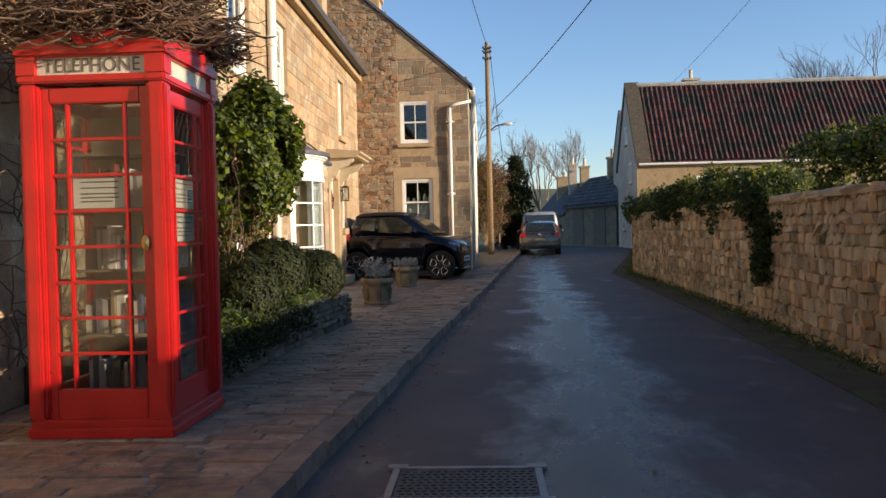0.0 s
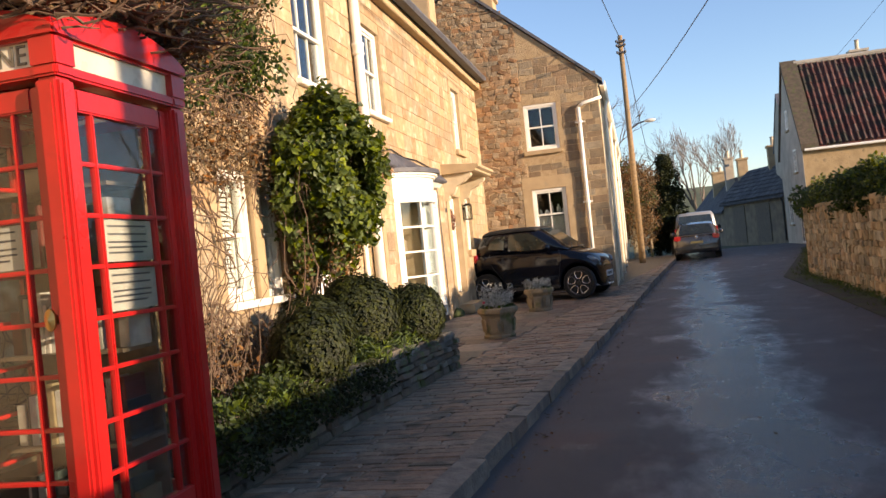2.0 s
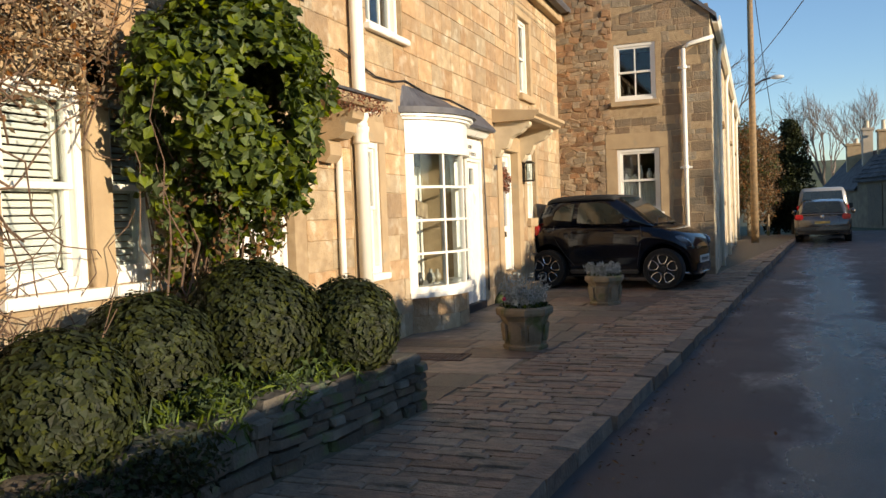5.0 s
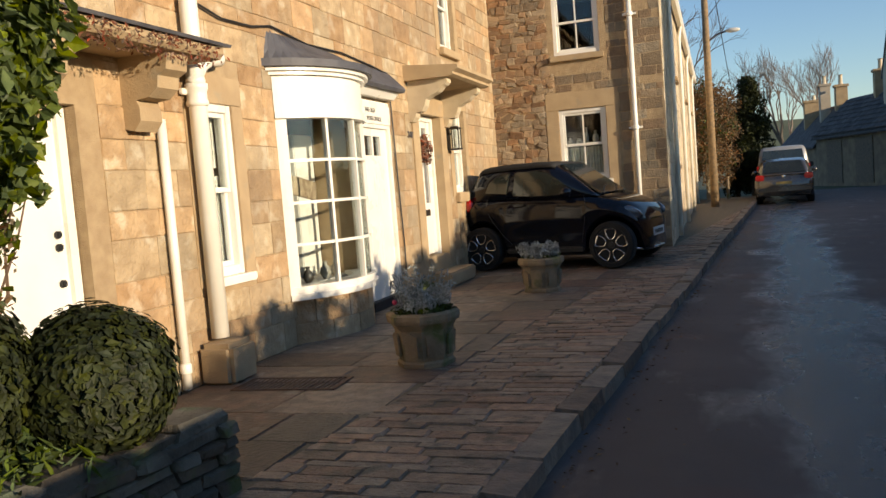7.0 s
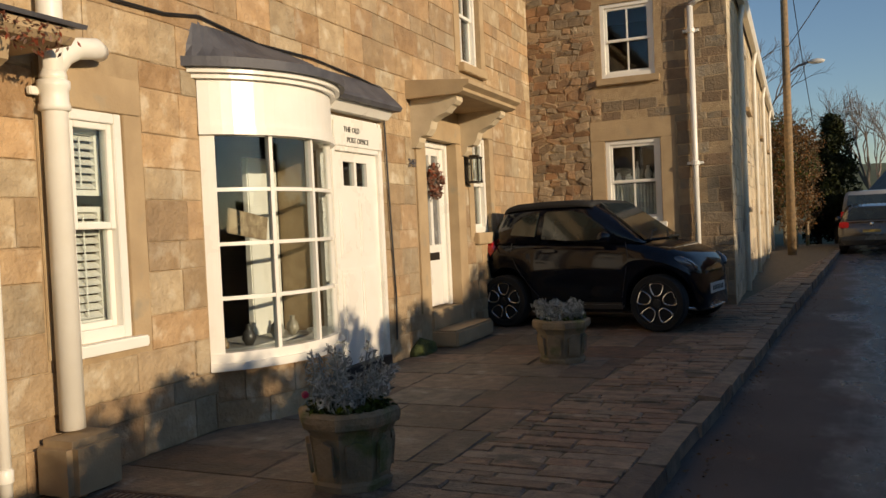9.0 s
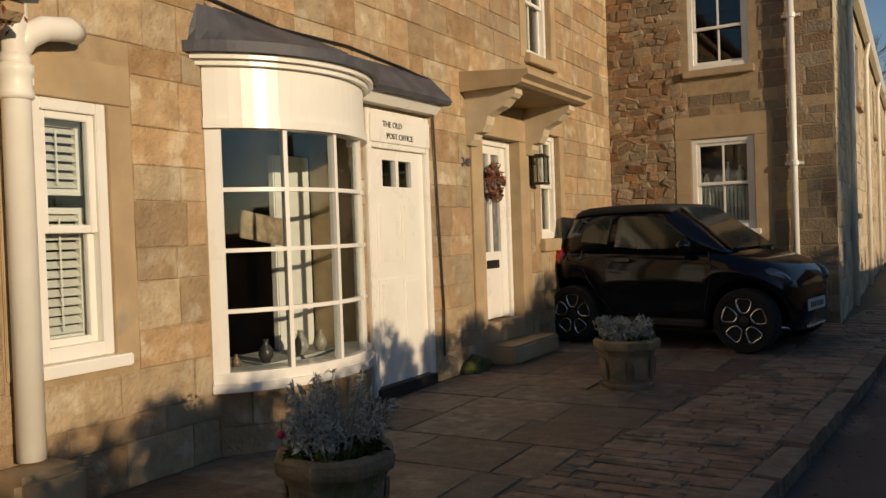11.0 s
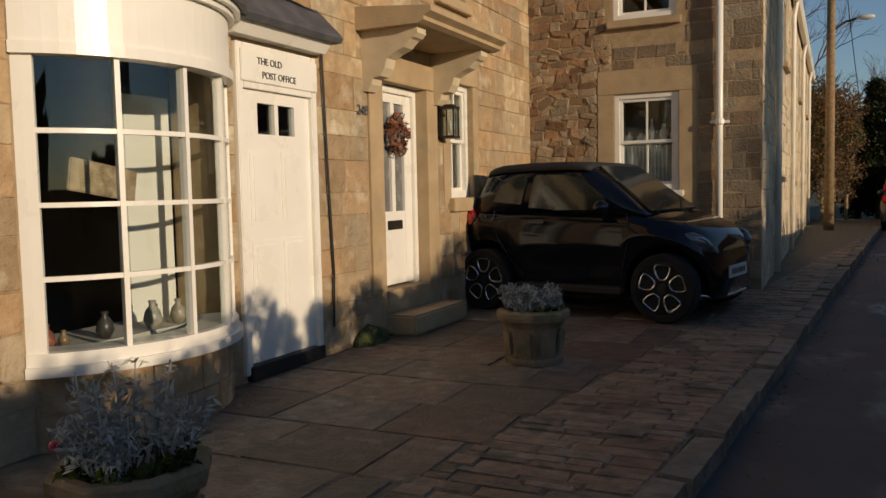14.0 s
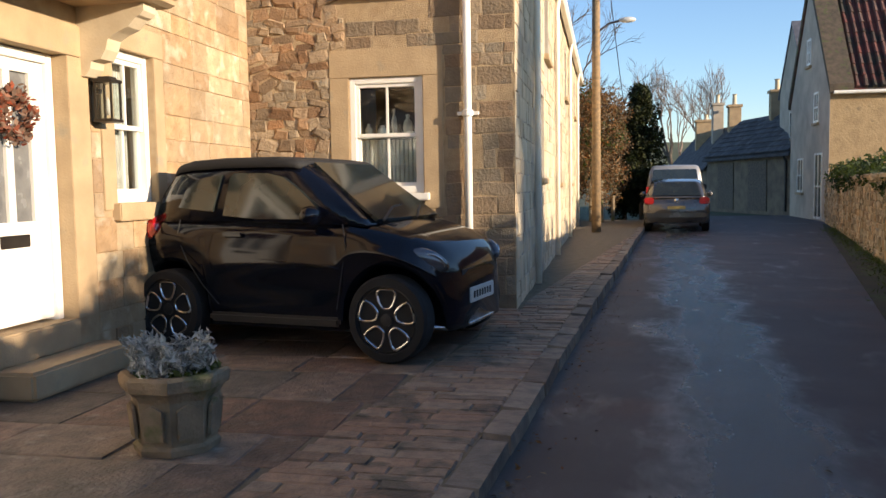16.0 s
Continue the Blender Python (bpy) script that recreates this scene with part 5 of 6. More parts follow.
M_LENS = material("clear_lamp_lens", (0.07, 0.08, 0.1), (0.03, 0.035, 0.04), .06, 12, .0, 60, coat=1.0)
M_PLATE = material("number_plate", (0.6, 0.6, 0.57), (0.55, 0.55, 0.5), .5, 10, 0, 30)
M_YPLATE = material("yellow_number_plate", (0.36, 0.27, 0.08), (0.3, 0.22, 0.07), .5, 10, 0, 30)
M_SOFTTOP = material("black_roof_fabric", (0.018, 0.017, 0.017), (0.012, 0.012, 0.012), .8, 30, .2, 200)
M_TRIM = material("black_plastic_trim", (0.015, 0.015, 0.016), (0.01, 0.01, 0.01), .55, 20, .1, 60)


def lerp_at(table, x):
    for (a, *p), (b, *q) in zip(table, table[1:]):
        if a <= x <= b:
            f = (x - a) / (b - a)
            f = f * f * (3 - 2 * f) if len(p) == 1 else f
            return [u + (v - u) * f for u, v in zip(p, q)]
    return list(table[0][1:] if x < table[0][0] else table[-1][1:])


def loft(bm, rings):
    """A skin over rings of points of equal count, closed at both ends."""
    made = [[bm.verts.new(p) for p in r] for r in rings]
    n = len(made[0])
    for a, b in zip(made, made[1:]):
        for k in range(n):
            bm.faces.new((a[k], a[(k + 1) % n], b[(k + 1) % n], b[k]))
    bm.faces.new(made[0][::-1])
    bm.faces.new(made[-1])
    return bm


def lower_body(bm, table, wheels, wheel_r, low, n=110, scallop=0.0):
    """A car's body up to the waist: table rows x, top, half width at waist, half width at sill; wheel arches are cut in the edge."""
    xs = np.linspace(table[0][0], table[-1][0], n)
    rings = []
    for x in xs:
        top, hw, hs = lerp_at(table, x)
        zb = low
        for w in wheels:
            d = abs(x - w)
            if d < wheel_r:
                zb = max(zb, wheel_r * .93 + math.sqrt(wheel_r ** 2 - d * d) - .0)
        zb = min(zb, top - .05)
        zm = max(zb + .01, low + (top - low) * .45)
        zh = max(zm + .01, top - .1)
        door = math.exp(-(x / .62) ** 4)
        flank = []
        for f in (.14, .28, .4, .52, .64, .76, .88):
            bow = .018 * math.sin(math.pi * f) - scallop * door * math.exp(-((f - .42 - .1 * x) / .15) ** 2) + scallop * .6 * math.exp(-((f - .74 + .06 * x) / .1) ** 2)
            flank.append((hs + (hw - hs) * min(1, f * 1.7) + bow, zb + (zh - zb) * f))
        half = [(hs * .62, low), (hs * .63, zb), (hs, zb)] + flank + [(hw, zh), (hw - .05, top - .02), (hw * .6, top + .02), (0, top + .03)]
        pts = half + [(-y, z) for y, z in half[-2::-1]]
        rings.append([(x, y, z) for y, z in pts])
    return loft(bm, rings)


def cabin(bm, table, n=30):
    """The upper shell: rows x, top, waist height, half width at waist, half width at roof."""
    rings = []
    for x in np.linspace(table[0][0], table[-1][0], n):
        top, waist, hw, hr = lerp_at(table, x)
        top = max(top, waist + .004)
        h = top - waist
        half = [(hw, waist), (hw + (hr - hw) * .8, waist + h * .8), (hr - .03, waist + h * .95), (hr - .12, top), (0, top + .012 * min(1, h * 3))]
        pts = half + [(-y, z) for y, z in half[-2::-1]]
        rings.append([(x, y, z) for y, z in pts])
    return loft(bm, rings)


def wheel(parent, x, y, r, w, out, petals=True):
    t = thing("wheel", "", "")
    t.parent = parent
    t.matrix_local = pose(x, y, r, 90 if out < 0 else -90, 0, 0)
    bm = B()
    lathe(bm, [(r * .76, -w / 2), (r * .93, -w / 2), (r, -w / 2 + .03), (r, w / 2 - .03), (r * .95, w / 2), (r * .78, w / 2 + .004), (r * .76, w / 2 - .02)], 36)
    part("tyre", bm, M_TYRE, t, smooth=False)
    bm = B()
    lathe(bm, [(r * .77, -w / 2), (r * .77, w / 2 - .015), (r * .73, w / 2 - .01), (r * .71, w / 2 - .05), (r * .15, w / 2 - .03), (r * .14, w / 2 - .005), (.001, w / 2)], 30)
    part("rim", bm, M_TRIM, t, "black alloy rim")
    if petals:
        for k in range(5):
            a = 2 * math.pi * k / 5 + .3
            loop = []
            for i in range(19):
                u = 2 * math.pi * i / 18
                rr = r * (.47 + .25 * math.cos(u) - .03 * math.cos(3 * u))
                wide = r * .215 * math.sin(u) * (1 + .48 * math.cos(u))
                loop.append((rr * math.cos(a) - wide * math.sin(a), rr * math.sin(a) + wide * math.cos(a), w / 2 - .012))
            bm = B()
            tube(bm, loop, .0085, 6)
            part("spoke_outline", bm, M_CHROME, t, "polished silver spoke edge")
    return t


car = thing("city_car", "black two-seat city car parked nose out beside the house", "car", (-1.93, 18.83, PAVE + .004), -10.5)
car.scale = (.98, .98, 1.0)
R = .302
body = [(-1.235, .86, .56, .5), (-1.2, .97, .7, .66), (-1.0, 1.01, .79, .76), (-.5, .985, .815, .775), (.2, .965, .815, .775), (.6, .955, .80, .77), (.78, .925, .80, .77), (.92, .89, .80, .77), (1.05, .85, .785, .765), (1.15, .805, .745, .74), (1.23, .755, .68, .69), (1.29, .69, .58, .61), (1.33, .61, .46, .5), (1.35, .52, .34, .4)]
bm = B()
lower_body(bm, body, (-.9365, .9365), R + .045, .2, scallop=.03)
part("body", bm, M_CARBLACK, car, smooth=True)
cab = [(-1.225, .95, .94, .62, .58), (-1.17, 1.10, .96, .7, .6), (-1.08, 1.25, .965, .74, .6), (-.97, 1.375, .965, .77, .61), (-.85, 1.41, .965, .775, .615), (-.5, 1.428, .965, .785, .62), (-.05, 1.425, .965, .785, .62), (.12, 1.40, .955, .78, .615), (.34, 1.27, .945, .775, .625), (.54, 1.11, .945, .765, .65), (.75, .945, .93, .73, .69)]
bm = B()
cabin(bm, cab)
part("cabin", bm, M_CARBLACK, car, "black cabin shell", smooth=True)
bm = B()
cabin(bm, [(-1.0, 1.355, 1.31, .6, .58), (-.94, 1.40, 1.335, .64, .61), (-.8, 1.428, 1.35, .655, .635), (-.5, 1.442, 1.36, .662, .64), (-.05, 1.44, 1.36, .662, .64), (.1, 1.42, 1.355, .65, .63), (.16, 1.395, 1.345, .63, .6)])
part("soft_top", bm, M_SOFTTOP, car, "black fabric folding roof", smooth=True)


def side_y(z):
    return .787 - (z - 1.0) * .34


def side_panel(parent, name, outline, mat, out, label=""):
    """A thin panel on the car's flank: outline of x and z."""
    for s in (-1, 1):
        bm = B()
        a = [bm.verts.new((x, s * (side_y(z) + out), z)) for x, z in outline]
        b = [bm.verts.new((x, s * (side_y(z) - .03), z)) for x, z in outline]
        bm.faces.new(a)
        bm.faces.new(b)
        for i in range(len(outline)):
            j = (i + 1) % len(outline)
            bm.faces.new((a[i], a[j], b[j], b[i]))
        part(name, bm, mat, parent, label)


M_CARWIN = material("tinted_car_window", (0.025, 0.03, 0.026), (0.015, 0.018, 0.015), .03, 3, 0, 20, spec=.8)
side_panel(car, "side_window", [(-.42, 1.01), (-.1, .985), (.36, .985), (.4, 1.01), (.36, 1.08), (.23, 1.18), (.06, 1.285), (-.08, 1.315), (-.38, 1.32), (-.41, 1.29)], M_CARWIN, .006, "dark reflecting side window")
side_panel(car, "quarter_window", [(-.84, 1.07), (-.52, 1.04), (-.49, 1.31), (-.66, 1.29), (-.8, 1.2)], M_CARWIN, .005)
for s in (-1, 1):
    bm = B()
    bmesh.ops.create_icosphere(bm, subdivisions=2, radius=.1, matrix=Matrix.Translation((.38, s * .86, 1.01)) @ Matrix.Diagonal((.75, 1.0, .7, 1)))
    box(bm, .34, min(s * .72, s * .82), .96, .4, max(s * .72, s * .82), .99)
    part("door_mirror", bm, M_CARBLACK, car, smooth=True)
    bm = B()
    bmesh.ops.create_icosphere(bm, subdivisions=3, radius=.13, matrix=Matrix.Translation((1.185, s * .645, .70)) @ Matrix.Rotation(s * -.6, 4, "Z") @ Matrix.Rotation(.42, 4, "Y") @ Matrix.Diagonal((1.25, .42, .55, 1)))
    lamp = part("headlamp", bm, M_LENS, car, "clear headlamp lens", smooth=True)
    bm = B()
    lm = Matrix.Translation((1.185, s * .645, .70)) @ Matrix.Rotation(s * -.6, 4, "Z") @ Matrix.Rotation(.42, 4, "Y")
    tube(bm, [lm @ Vector((.03 + .085 * math.cos(u), s * (.048 - .012 * math.cos(u) ** 2), .048 * math.sin(u))) for u in (k * math.pi / 10 for k in range(17))], .007, 5)
    part("lamp_ring", bm, M_CHROME, lamp, "bright running-lamp ring", smooth=True)
    bm = B()
    bmesh.ops.create_icosphere(bm, subdivisions=2, radius=.1, matrix=Matrix.Translation((-1.13, s * .70, .90)) @ Matrix.Diagonal((.75, .7, 1.15, 1)))
    part("tail_lamp", bm, M_TAIL, car, "red tail lamp")
    for x in (-.9365, .9365):
        wheel(car, x, s * .735, R, .19, s)
    # raised lower edge, door shut lines and handle
    bm = B()
    box(bm, -.56, min(s * .76, s * .815), .23, .56, max(s * .76, s * .815), .30, .02)
    part("sill_trim", bm, M_TRIM, car)
    for pl in ([(-.8, s * .808, .98), (-.83, s * .815, .86), (-.74, s * .825, .68), (-.6, s * .826, .5), (-.47, s * .815, .36)], [(.60, s * .80, .95), (.63, s * .822, .8), (.55, s * .826, .36)]):
        bm = B()
        tube(bm, [Vector(p) - Vector((0, s * .006, 0)) for p in pl], .004, 5)
        part("shut_line", bm, M_TRIM, car)
    bm = B()
    box(bm, -.40, min(s * .815, s * .845), .86, -.22, max(s * .815, s * .845), .895, .01)
    part("door_handle", bm, M_CARBLACK, car)
    bm = B()
    tube(bm, [(-.45, s * .832, .72), (0, s * .84, .70), (.5, s * .834, .66), (.58, s * .83, .64)], .006, 6)
    part("crease", bm, M_CARBLACK, car, smooth=True)
bm = B()
a = [bm.verts.new(p) for p in ((.75, -.57, .955), (.75, .57, .955), (.18, .47, 1.372), (.18, -.47, 1.372))]
b = [bm.verts.new(v.co + Vector((.016, 0, .02))) for v in a]
bm.faces.new(b)
for i in range(4):
    bm.faces.new((a[i], a[(i + 1) % 4], b[(i + 1) % 4], b[i]))
part("windscreen", bm, M_CARWIN, car, "raked windscreen reflecting the sky")
bm = B()
tube(bm, [(.78, -.5, .965), (.66, -.1, 1.05), (.64, .1, 1.06)], .01, 5)
tube(bm, [(.78, .1, .965), (.67, .4, 1.045)], .01, 5)
part("wiper", bm, M_TRIM, car)
bm = B()
box(bm, 1.1, -.42, .52, 1.335, .42, .66, .05)
part("grille", bm, M_TRIM, car)
bm = B()
box(bm, 1.345, -.26, .36, 1.362, .26, .47, .004)
pl = part("number_plate", bm, M_PLATE, car, "white front number plate")
bm = B()
for k in range(7):
    box(bm, 1.360, -.21 + k * .06, .39, 1.365, -.175 + k * .06, .44)
part("plate_marks", bm, M_INK, pl)
bm = B()
tube(bm, [(1.18, -.70, .25), (1.29, -.55, .22), (1.345, -.25, .21), (1.345, .25, .21), (1.29, .55, .22), (1.18, .70, .25)], .016, 6)
part("splitter", bm, M_CHROME, car, "bright strip under the bumper", smooth=True)
bm = B()
box(bm, -1.245, -.58, .25, -1.1, .58, .42, .05)
part("rear_bumper", bm, M_TRIM, car)
bm = B()
box(bm, -1.1, -.62, .17, .98, .62, .26)
part("underside", bm, M_TRIM, car)

# the two vehicles parked up the lane
road_turn = 90 - 4.46
gc = thing("hatchback", "dark grey hatchback parked against the kerb up the lane", "car", (2.26, 36.9, ROADZ), road_turn)
bm = B()
lower_body(bm, [(-1.98, .72, .72, .7), (-1.9, .88, .84, .8), (-1.3, .94, .87, .84), (.6, .93, .87, .84), (1.2, .85, .85, .82), (1.85, .68, .74, .74), (1.98, .5, .66, .66)], (-1.25, 1.25), .34, .24)
part("body", bm, M_CARGREY, gc, smooth=True)
bm = B()
cabin(bm, [(-1.93, .93, .9, .72, .62), (-1.62, 1.32, .92, .8, .6), (-1.1, 1.4, .93, .83, .64), (0, 1.41, .93, .83, .64), (.3, 1.37, .92, .82, .64), (1.15, .92, .88, .76, .7)])
part("cabin", bm, M_CARGREY, gc, smooth=True)
bm = B()
a = [bm.verts.new(p) for p in ((-1.945, -.62, .97), (-1.945, .62, .97), (-1.665, .5, 1.32), (-1.665, -.5, 1.32))]
bm.faces.new(a)
b = [bm.verts.new(v.co + Vector((.1, 0, -.02))) for v in a]
for i in range(4):
    bm.faces.new((a[i], a[(i + 1) % 4], b[(i + 1) % 4], b[i]))
part("rear_window", bm, M_CARWIN, gc, "dark rear window")
for s in (-1, 1):
    bm = B()
    box(bm, -2.0, min(s * .58, s * .83), .74, -1.78, max(s * .58, s * .83), .92, .03)
    part("tail_lamp", bm, M_TAIL, gc, "red tail lamp")
    bm = B()
    bmesh.ops.create_icosphere(bm, subdivisions=2, radius=.09, matrix=Matrix.Translation((.75, s * .95, .98)))
    part("door_mirror", bm, M_CARGREY, gc, smooth=True)
    for x in (-1.25, 1.25):
        wheel(gc, x, s * .76, .3, .19, s, False)
bm = B()
box(bm, -2.005, -.8, .34, -1.8, .8, .56, .05)
part("rear_bumper", bm, M_CARGREY, gc)
bm = B()
box(bm, -2.012, -.23, .61, -1.99, .23, .69, .004)
part("number_plate", bm, M_YPLATE, gc, "yellow rear number plate")
bm = B()
lathe(bm, [(.05, 0), (.055, .01), (.0, .02)], 14)
part("badge", bm, M_CHROME, gc).matrix_local = pose(-1.985, 0, .84, 0, -90, 0)

vn = thing("people_carrier", "pale silver van parked in front of the hatchback", "van", (2.62, 42.0, ROADZ), road_turn)
bm = B()
lower_body(bm, [(-2.25, .9, .84, .8), (-2.2, 1.0, .92, .88), (1.2, 1.0, .93, .9), (2.0, .85, .88, .86), (2.3, .6, .75, .75)], (-1.4, 1.5), .36, .26)
part("body", bm, M_VANSILVER, vn, smooth=True)
bm = B()
cabin(bm, [(-2.24, .99, .98, .86, .7), (-2.15, 1.82, .99, .9, .74), (-1.9, 1.88, 1.0, .92, .76), (.9, 1.88, 1.0, .92, .76), (1.3, 1.75, .99, .9, .76), (2.0, .92, .88, .82, .76)])
part("cabin", bm, M_VANSILVER, vn, smooth=True)
bm = B()
a = [bm.verts.new(p) for p in ((-2.25, -.76, 1.08), (-2.25, .76, 1.08), (-2.17, .66, 1.74), (-2.17, -.66, 1.74))]
bm.faces.new(a)
b = [bm.verts.new(v.co + Vector((.1, 0, -.02))) for v in a]
for i in range(4):
    bm.faces.new((a[i], a[(i + 1) % 4], b[(i + 1) % 4], b[i]))
part("rear_window", bm, M_CARWIN, vn, "dark rear window")
for s in (-1, 1):
    bm = B()
    box(bm, -2.28, min(s * .8, s * .9), .8, -2.2, max(s * .8, s * .9), 1.2, .02)
    part("tail_lamp", bm, M_TAIL, vn)
    bm = B()
    box(bm, 1.2, min(s * .93, s * 1.1), 1.05, 1.3, max(s * .93, s * 1.1), 1.25, .03)
    part("door_mirror", bm, M_TRIM, vn)
    for x in (-1.4, 1.5):
        wheel(vn, x, s * .8, .32, .2, s, False)

# ---- garden behind the wall ----
bm = B()
for (x0, y0), (x1, y1) in zip(WALL_LINE, WALL_LINE[1:]):
    prism(bm, [(x0 + .39, y0), (60, y0), (60, y1), (x1 + .39, y1)], "z", -.3, .5)
solid("garden_ground", bm, M_GROUND, "grassy garden behind the wall", "ground", "structure")

# ---- far buildings ----


def pitched(name, label, x0, x1, y0, y1, eave, ridge, wall_mat, roof_mat, parts=(), over=.18):
    """A house with its ridge along x."""
    t = thing(name, label, "house", (x0, y0, ROADZ))
    w, d, ym = x1 - x0, y1 - y0, (y1 - y0) / 2
    bm = B()
    prism(bm, [(0, -.1), (d, -.1), (d, eave), (ym, ridge), (0, eave)], "x", 0, w)
    part("wall", bm, wall_mat, t)
    for s in (0, 1):
        bm = B()
        if s == 0:
            prof = [(-over, eave - over * (ridge - eave) / ym), (ym, ridge), (ym, ridge + .1), (-over, eave + .1 - over * (ridge - eave) / ym)]
        else:
            prof = [(d + over, eave - over * (ridge - eave) / ym), (ym, ridge), (ym, ridge + .1), (d + over, eave + .1 - over * (ridge - eave) / ym)]
        prism(bm, prof, "x", -.05, w + .05)
        part("roof", bm, roof_mat, t)
    return t


def far_window(t, m, w, h, door=False):
    ob = thing("door" if door else "window", "", "")
    ob.parent = t
    ob.matrix_local = m
    bm = B()
    for a, b, c, d in ((-w / 2, -w / 2 + .06, 0, h), (w / 2 - .06, w / 2, 0, h), (-w / 2 + .06, w / 2 - .06, h - .06, h), (-w / 2 + .06, w / 2 - .06, 0, .08), (-.02, .02, .08, h - .06), (-w / 2 + .06, -.02, h * .5 - .02, h * .5 + .02), (.02, w / 2 - .06, h * .5 - .02, h * .5 + .02)):
        box(bm, -.02, a, c, .05, b, d)
    part("frame", bm, M_WHITE, ob)
    bm = B()
    box(bm, 0, -w / 2 + .03, .04, .02, w / 2 - .03, h - .03)
    part("pane", bm, M_CARWIN, ob)
    if not door:
        bm = B()
        box(bm, -.02, -w / 2 - .06, -.08, .1, w / 2 + .06, -.002)
        part("sill", bm, M_DRESSED, ob)


M_GOLDWALL = material("honey_rubble_wall", (0.42, 0.30, 0.16), (0.30, 0.21, 0.11), .9, 3, .7, 14, spot=(.2, .15, .09), spot_scale=3, spot_at=.58)
# darker version of the honey wall, with the shed's shadow put into the colour
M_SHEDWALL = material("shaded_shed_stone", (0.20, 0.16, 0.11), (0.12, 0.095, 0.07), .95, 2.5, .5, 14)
M_OLDSLATE = material("weathered_slate", (0.105, 0.105, 0.11), (0.06, 0.06, 0.066), .85, 3, .4, 30, piece=.25, spec=.2)
M_GREYRENDER = material("grey_render", (0.52, 0.45, 0.35), (0.38, 0.33, 0.26), .9, 1.5, .3, 20)
AD, AR = 5.4, 8.05
hA = pitched("pantile_house", "stone house with a ribbed clay pantile roof and white glazed door", 7.1, 22, 40, 40 + AD, 4.15, AR, M_GOLDWALL, M_PANTILE, over=.12)
far_window(hA, pose(0, 1.2, .05, 0, 0, 180), .95, 2.15, True)
far_window(hA, pose(0, 3.7, .9, 0, 0, 180), .8, 1.2)
far_window(hA, pose(0, 1.6, 3.2, 0, 0, 180), .6, 1.0)
far_window(hA, pose(0, 2.7, 5.2, 0, 0, 180), .5, .9)
far_window(hA, pose(3.2, 0, 2.2, 0, 0, -90), .9, 1.2)
far_window(hA, pose(7.2, 0, 2.2, 0, 0, -90), .9, 1.2)
bm = B()
box(bm, -.012, -.01, 0, .0, AD + .01, 4.1)
prism(bm, [(-.01, 4.1), (AD + .01, 4.1), (AD / 2, AR - .03)], "x", -.012, 0)
part("gable_render", bm, M_GREYRENDER, hA, "worn grey limewash on the gable")
bm = B()
for s in (-1, 1):
    prism(bm, [(AD / 2 * (1 + s) + s * .22, 3.98), (AD / 2 * (1 + s) + s * .22, 4.26), (AD / 2, AR + .3), (AD / 2, AR)], "x", -.08, .62)
part("coping", bm, M_DARKSTONE, hA, "wide grey stone coping on the gable")
rnd = random.Random(61)
ribs = B()
for i in range(58):
    x = .75 + i * .245
    for j in range(11):
        p, q = [Vector((x + rnd.gauss(0, .008), -.14 + (AD / 2 + .12) * f, 4.13 + (AR - 4.03) * f)) for f in (j / 11, (j + 1.12) / 11)]
        tube(ribs, [p + Vector((0, 0, .022)), q], [.072, .058], 6)
part("tile_ribs", ribs, M_PANTILE, hA, "rows of overlapping clay pantiles")
bm = B()
tube(bm, [(.5, AD / 2, AR + .13), (14.9, AD / 2, AR + .13)], .13, 8)
part("ridge_tiles", bm, M_RENDER, hA)
bm = B()
tube(bm, [(0.05, -.2, 4.0), (14.9, -.2, 3.98)], .06, 8)
part("gutter", bm, M_WHITE, hA)

hB = pitched("rendered_house", "pale rendered house behind the pantile house", 7.62, 20, 45.7, 50.2, 5.0, 7.6, M_GREYRENDER, M_SLATE)
far_window(hB, pose(0, 2.0, 3.0, 0, 0, 180), .7, 1.1)
far_window(hB, pose(0, 4.4, .8, 0, 0, 180), .7, 1.1)
bm = B()
tube(bm, [(-.05, .3, 0), (-.05, .3, 5.4)], .05, 8)
part("downpipe", bm, M_WHITE, hB)
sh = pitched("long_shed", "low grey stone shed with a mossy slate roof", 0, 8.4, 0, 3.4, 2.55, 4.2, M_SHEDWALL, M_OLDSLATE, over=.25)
sh.matrix_world = pose(5.2, 55.0, ROADZ, 0, 0, -74)
for x in (2.2, 5.4):
    bm = B()
    box(bm, x - .85, -.04, .05, x + .85, .0, 2.2)
    part("door", bm, M_BARK, sh, "weathered plank door")
bm = B()
tube(bm, [(7.9, -.16, 2.35), (7.9, -.06, 2.1), (7.9, -.06, .1)], .05, 8)
part("downpipe", bm, M_BLACK, sh)
for j in range(8):
    for i in range(21):
        x, f, g = .02 + i * .4 + (j % 2) * .2, j / 8, (j + 1.15) / 8
        y0, y1 = -.25 + 1.95 * f, min(1.72, -.25 + 1.95 * g)
        z0, z1 = 2.46 + 1.81 * f, 2.46 + 1.81 * g
        slates = B()
        prism(slates, [(y0, z0 + .06), (y1, z1 + .0), (y1, z1 + .03), (y0, z0 + .1)], "x", x, min(x + .385, 8.44))
        part("slate", slates, M_OLDSLATE, sh)
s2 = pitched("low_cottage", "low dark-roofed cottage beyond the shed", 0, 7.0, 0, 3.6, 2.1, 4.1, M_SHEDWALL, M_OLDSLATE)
s2.matrix_world = pose(3.9, 62.2, ROADZ, 0, 0, -79)
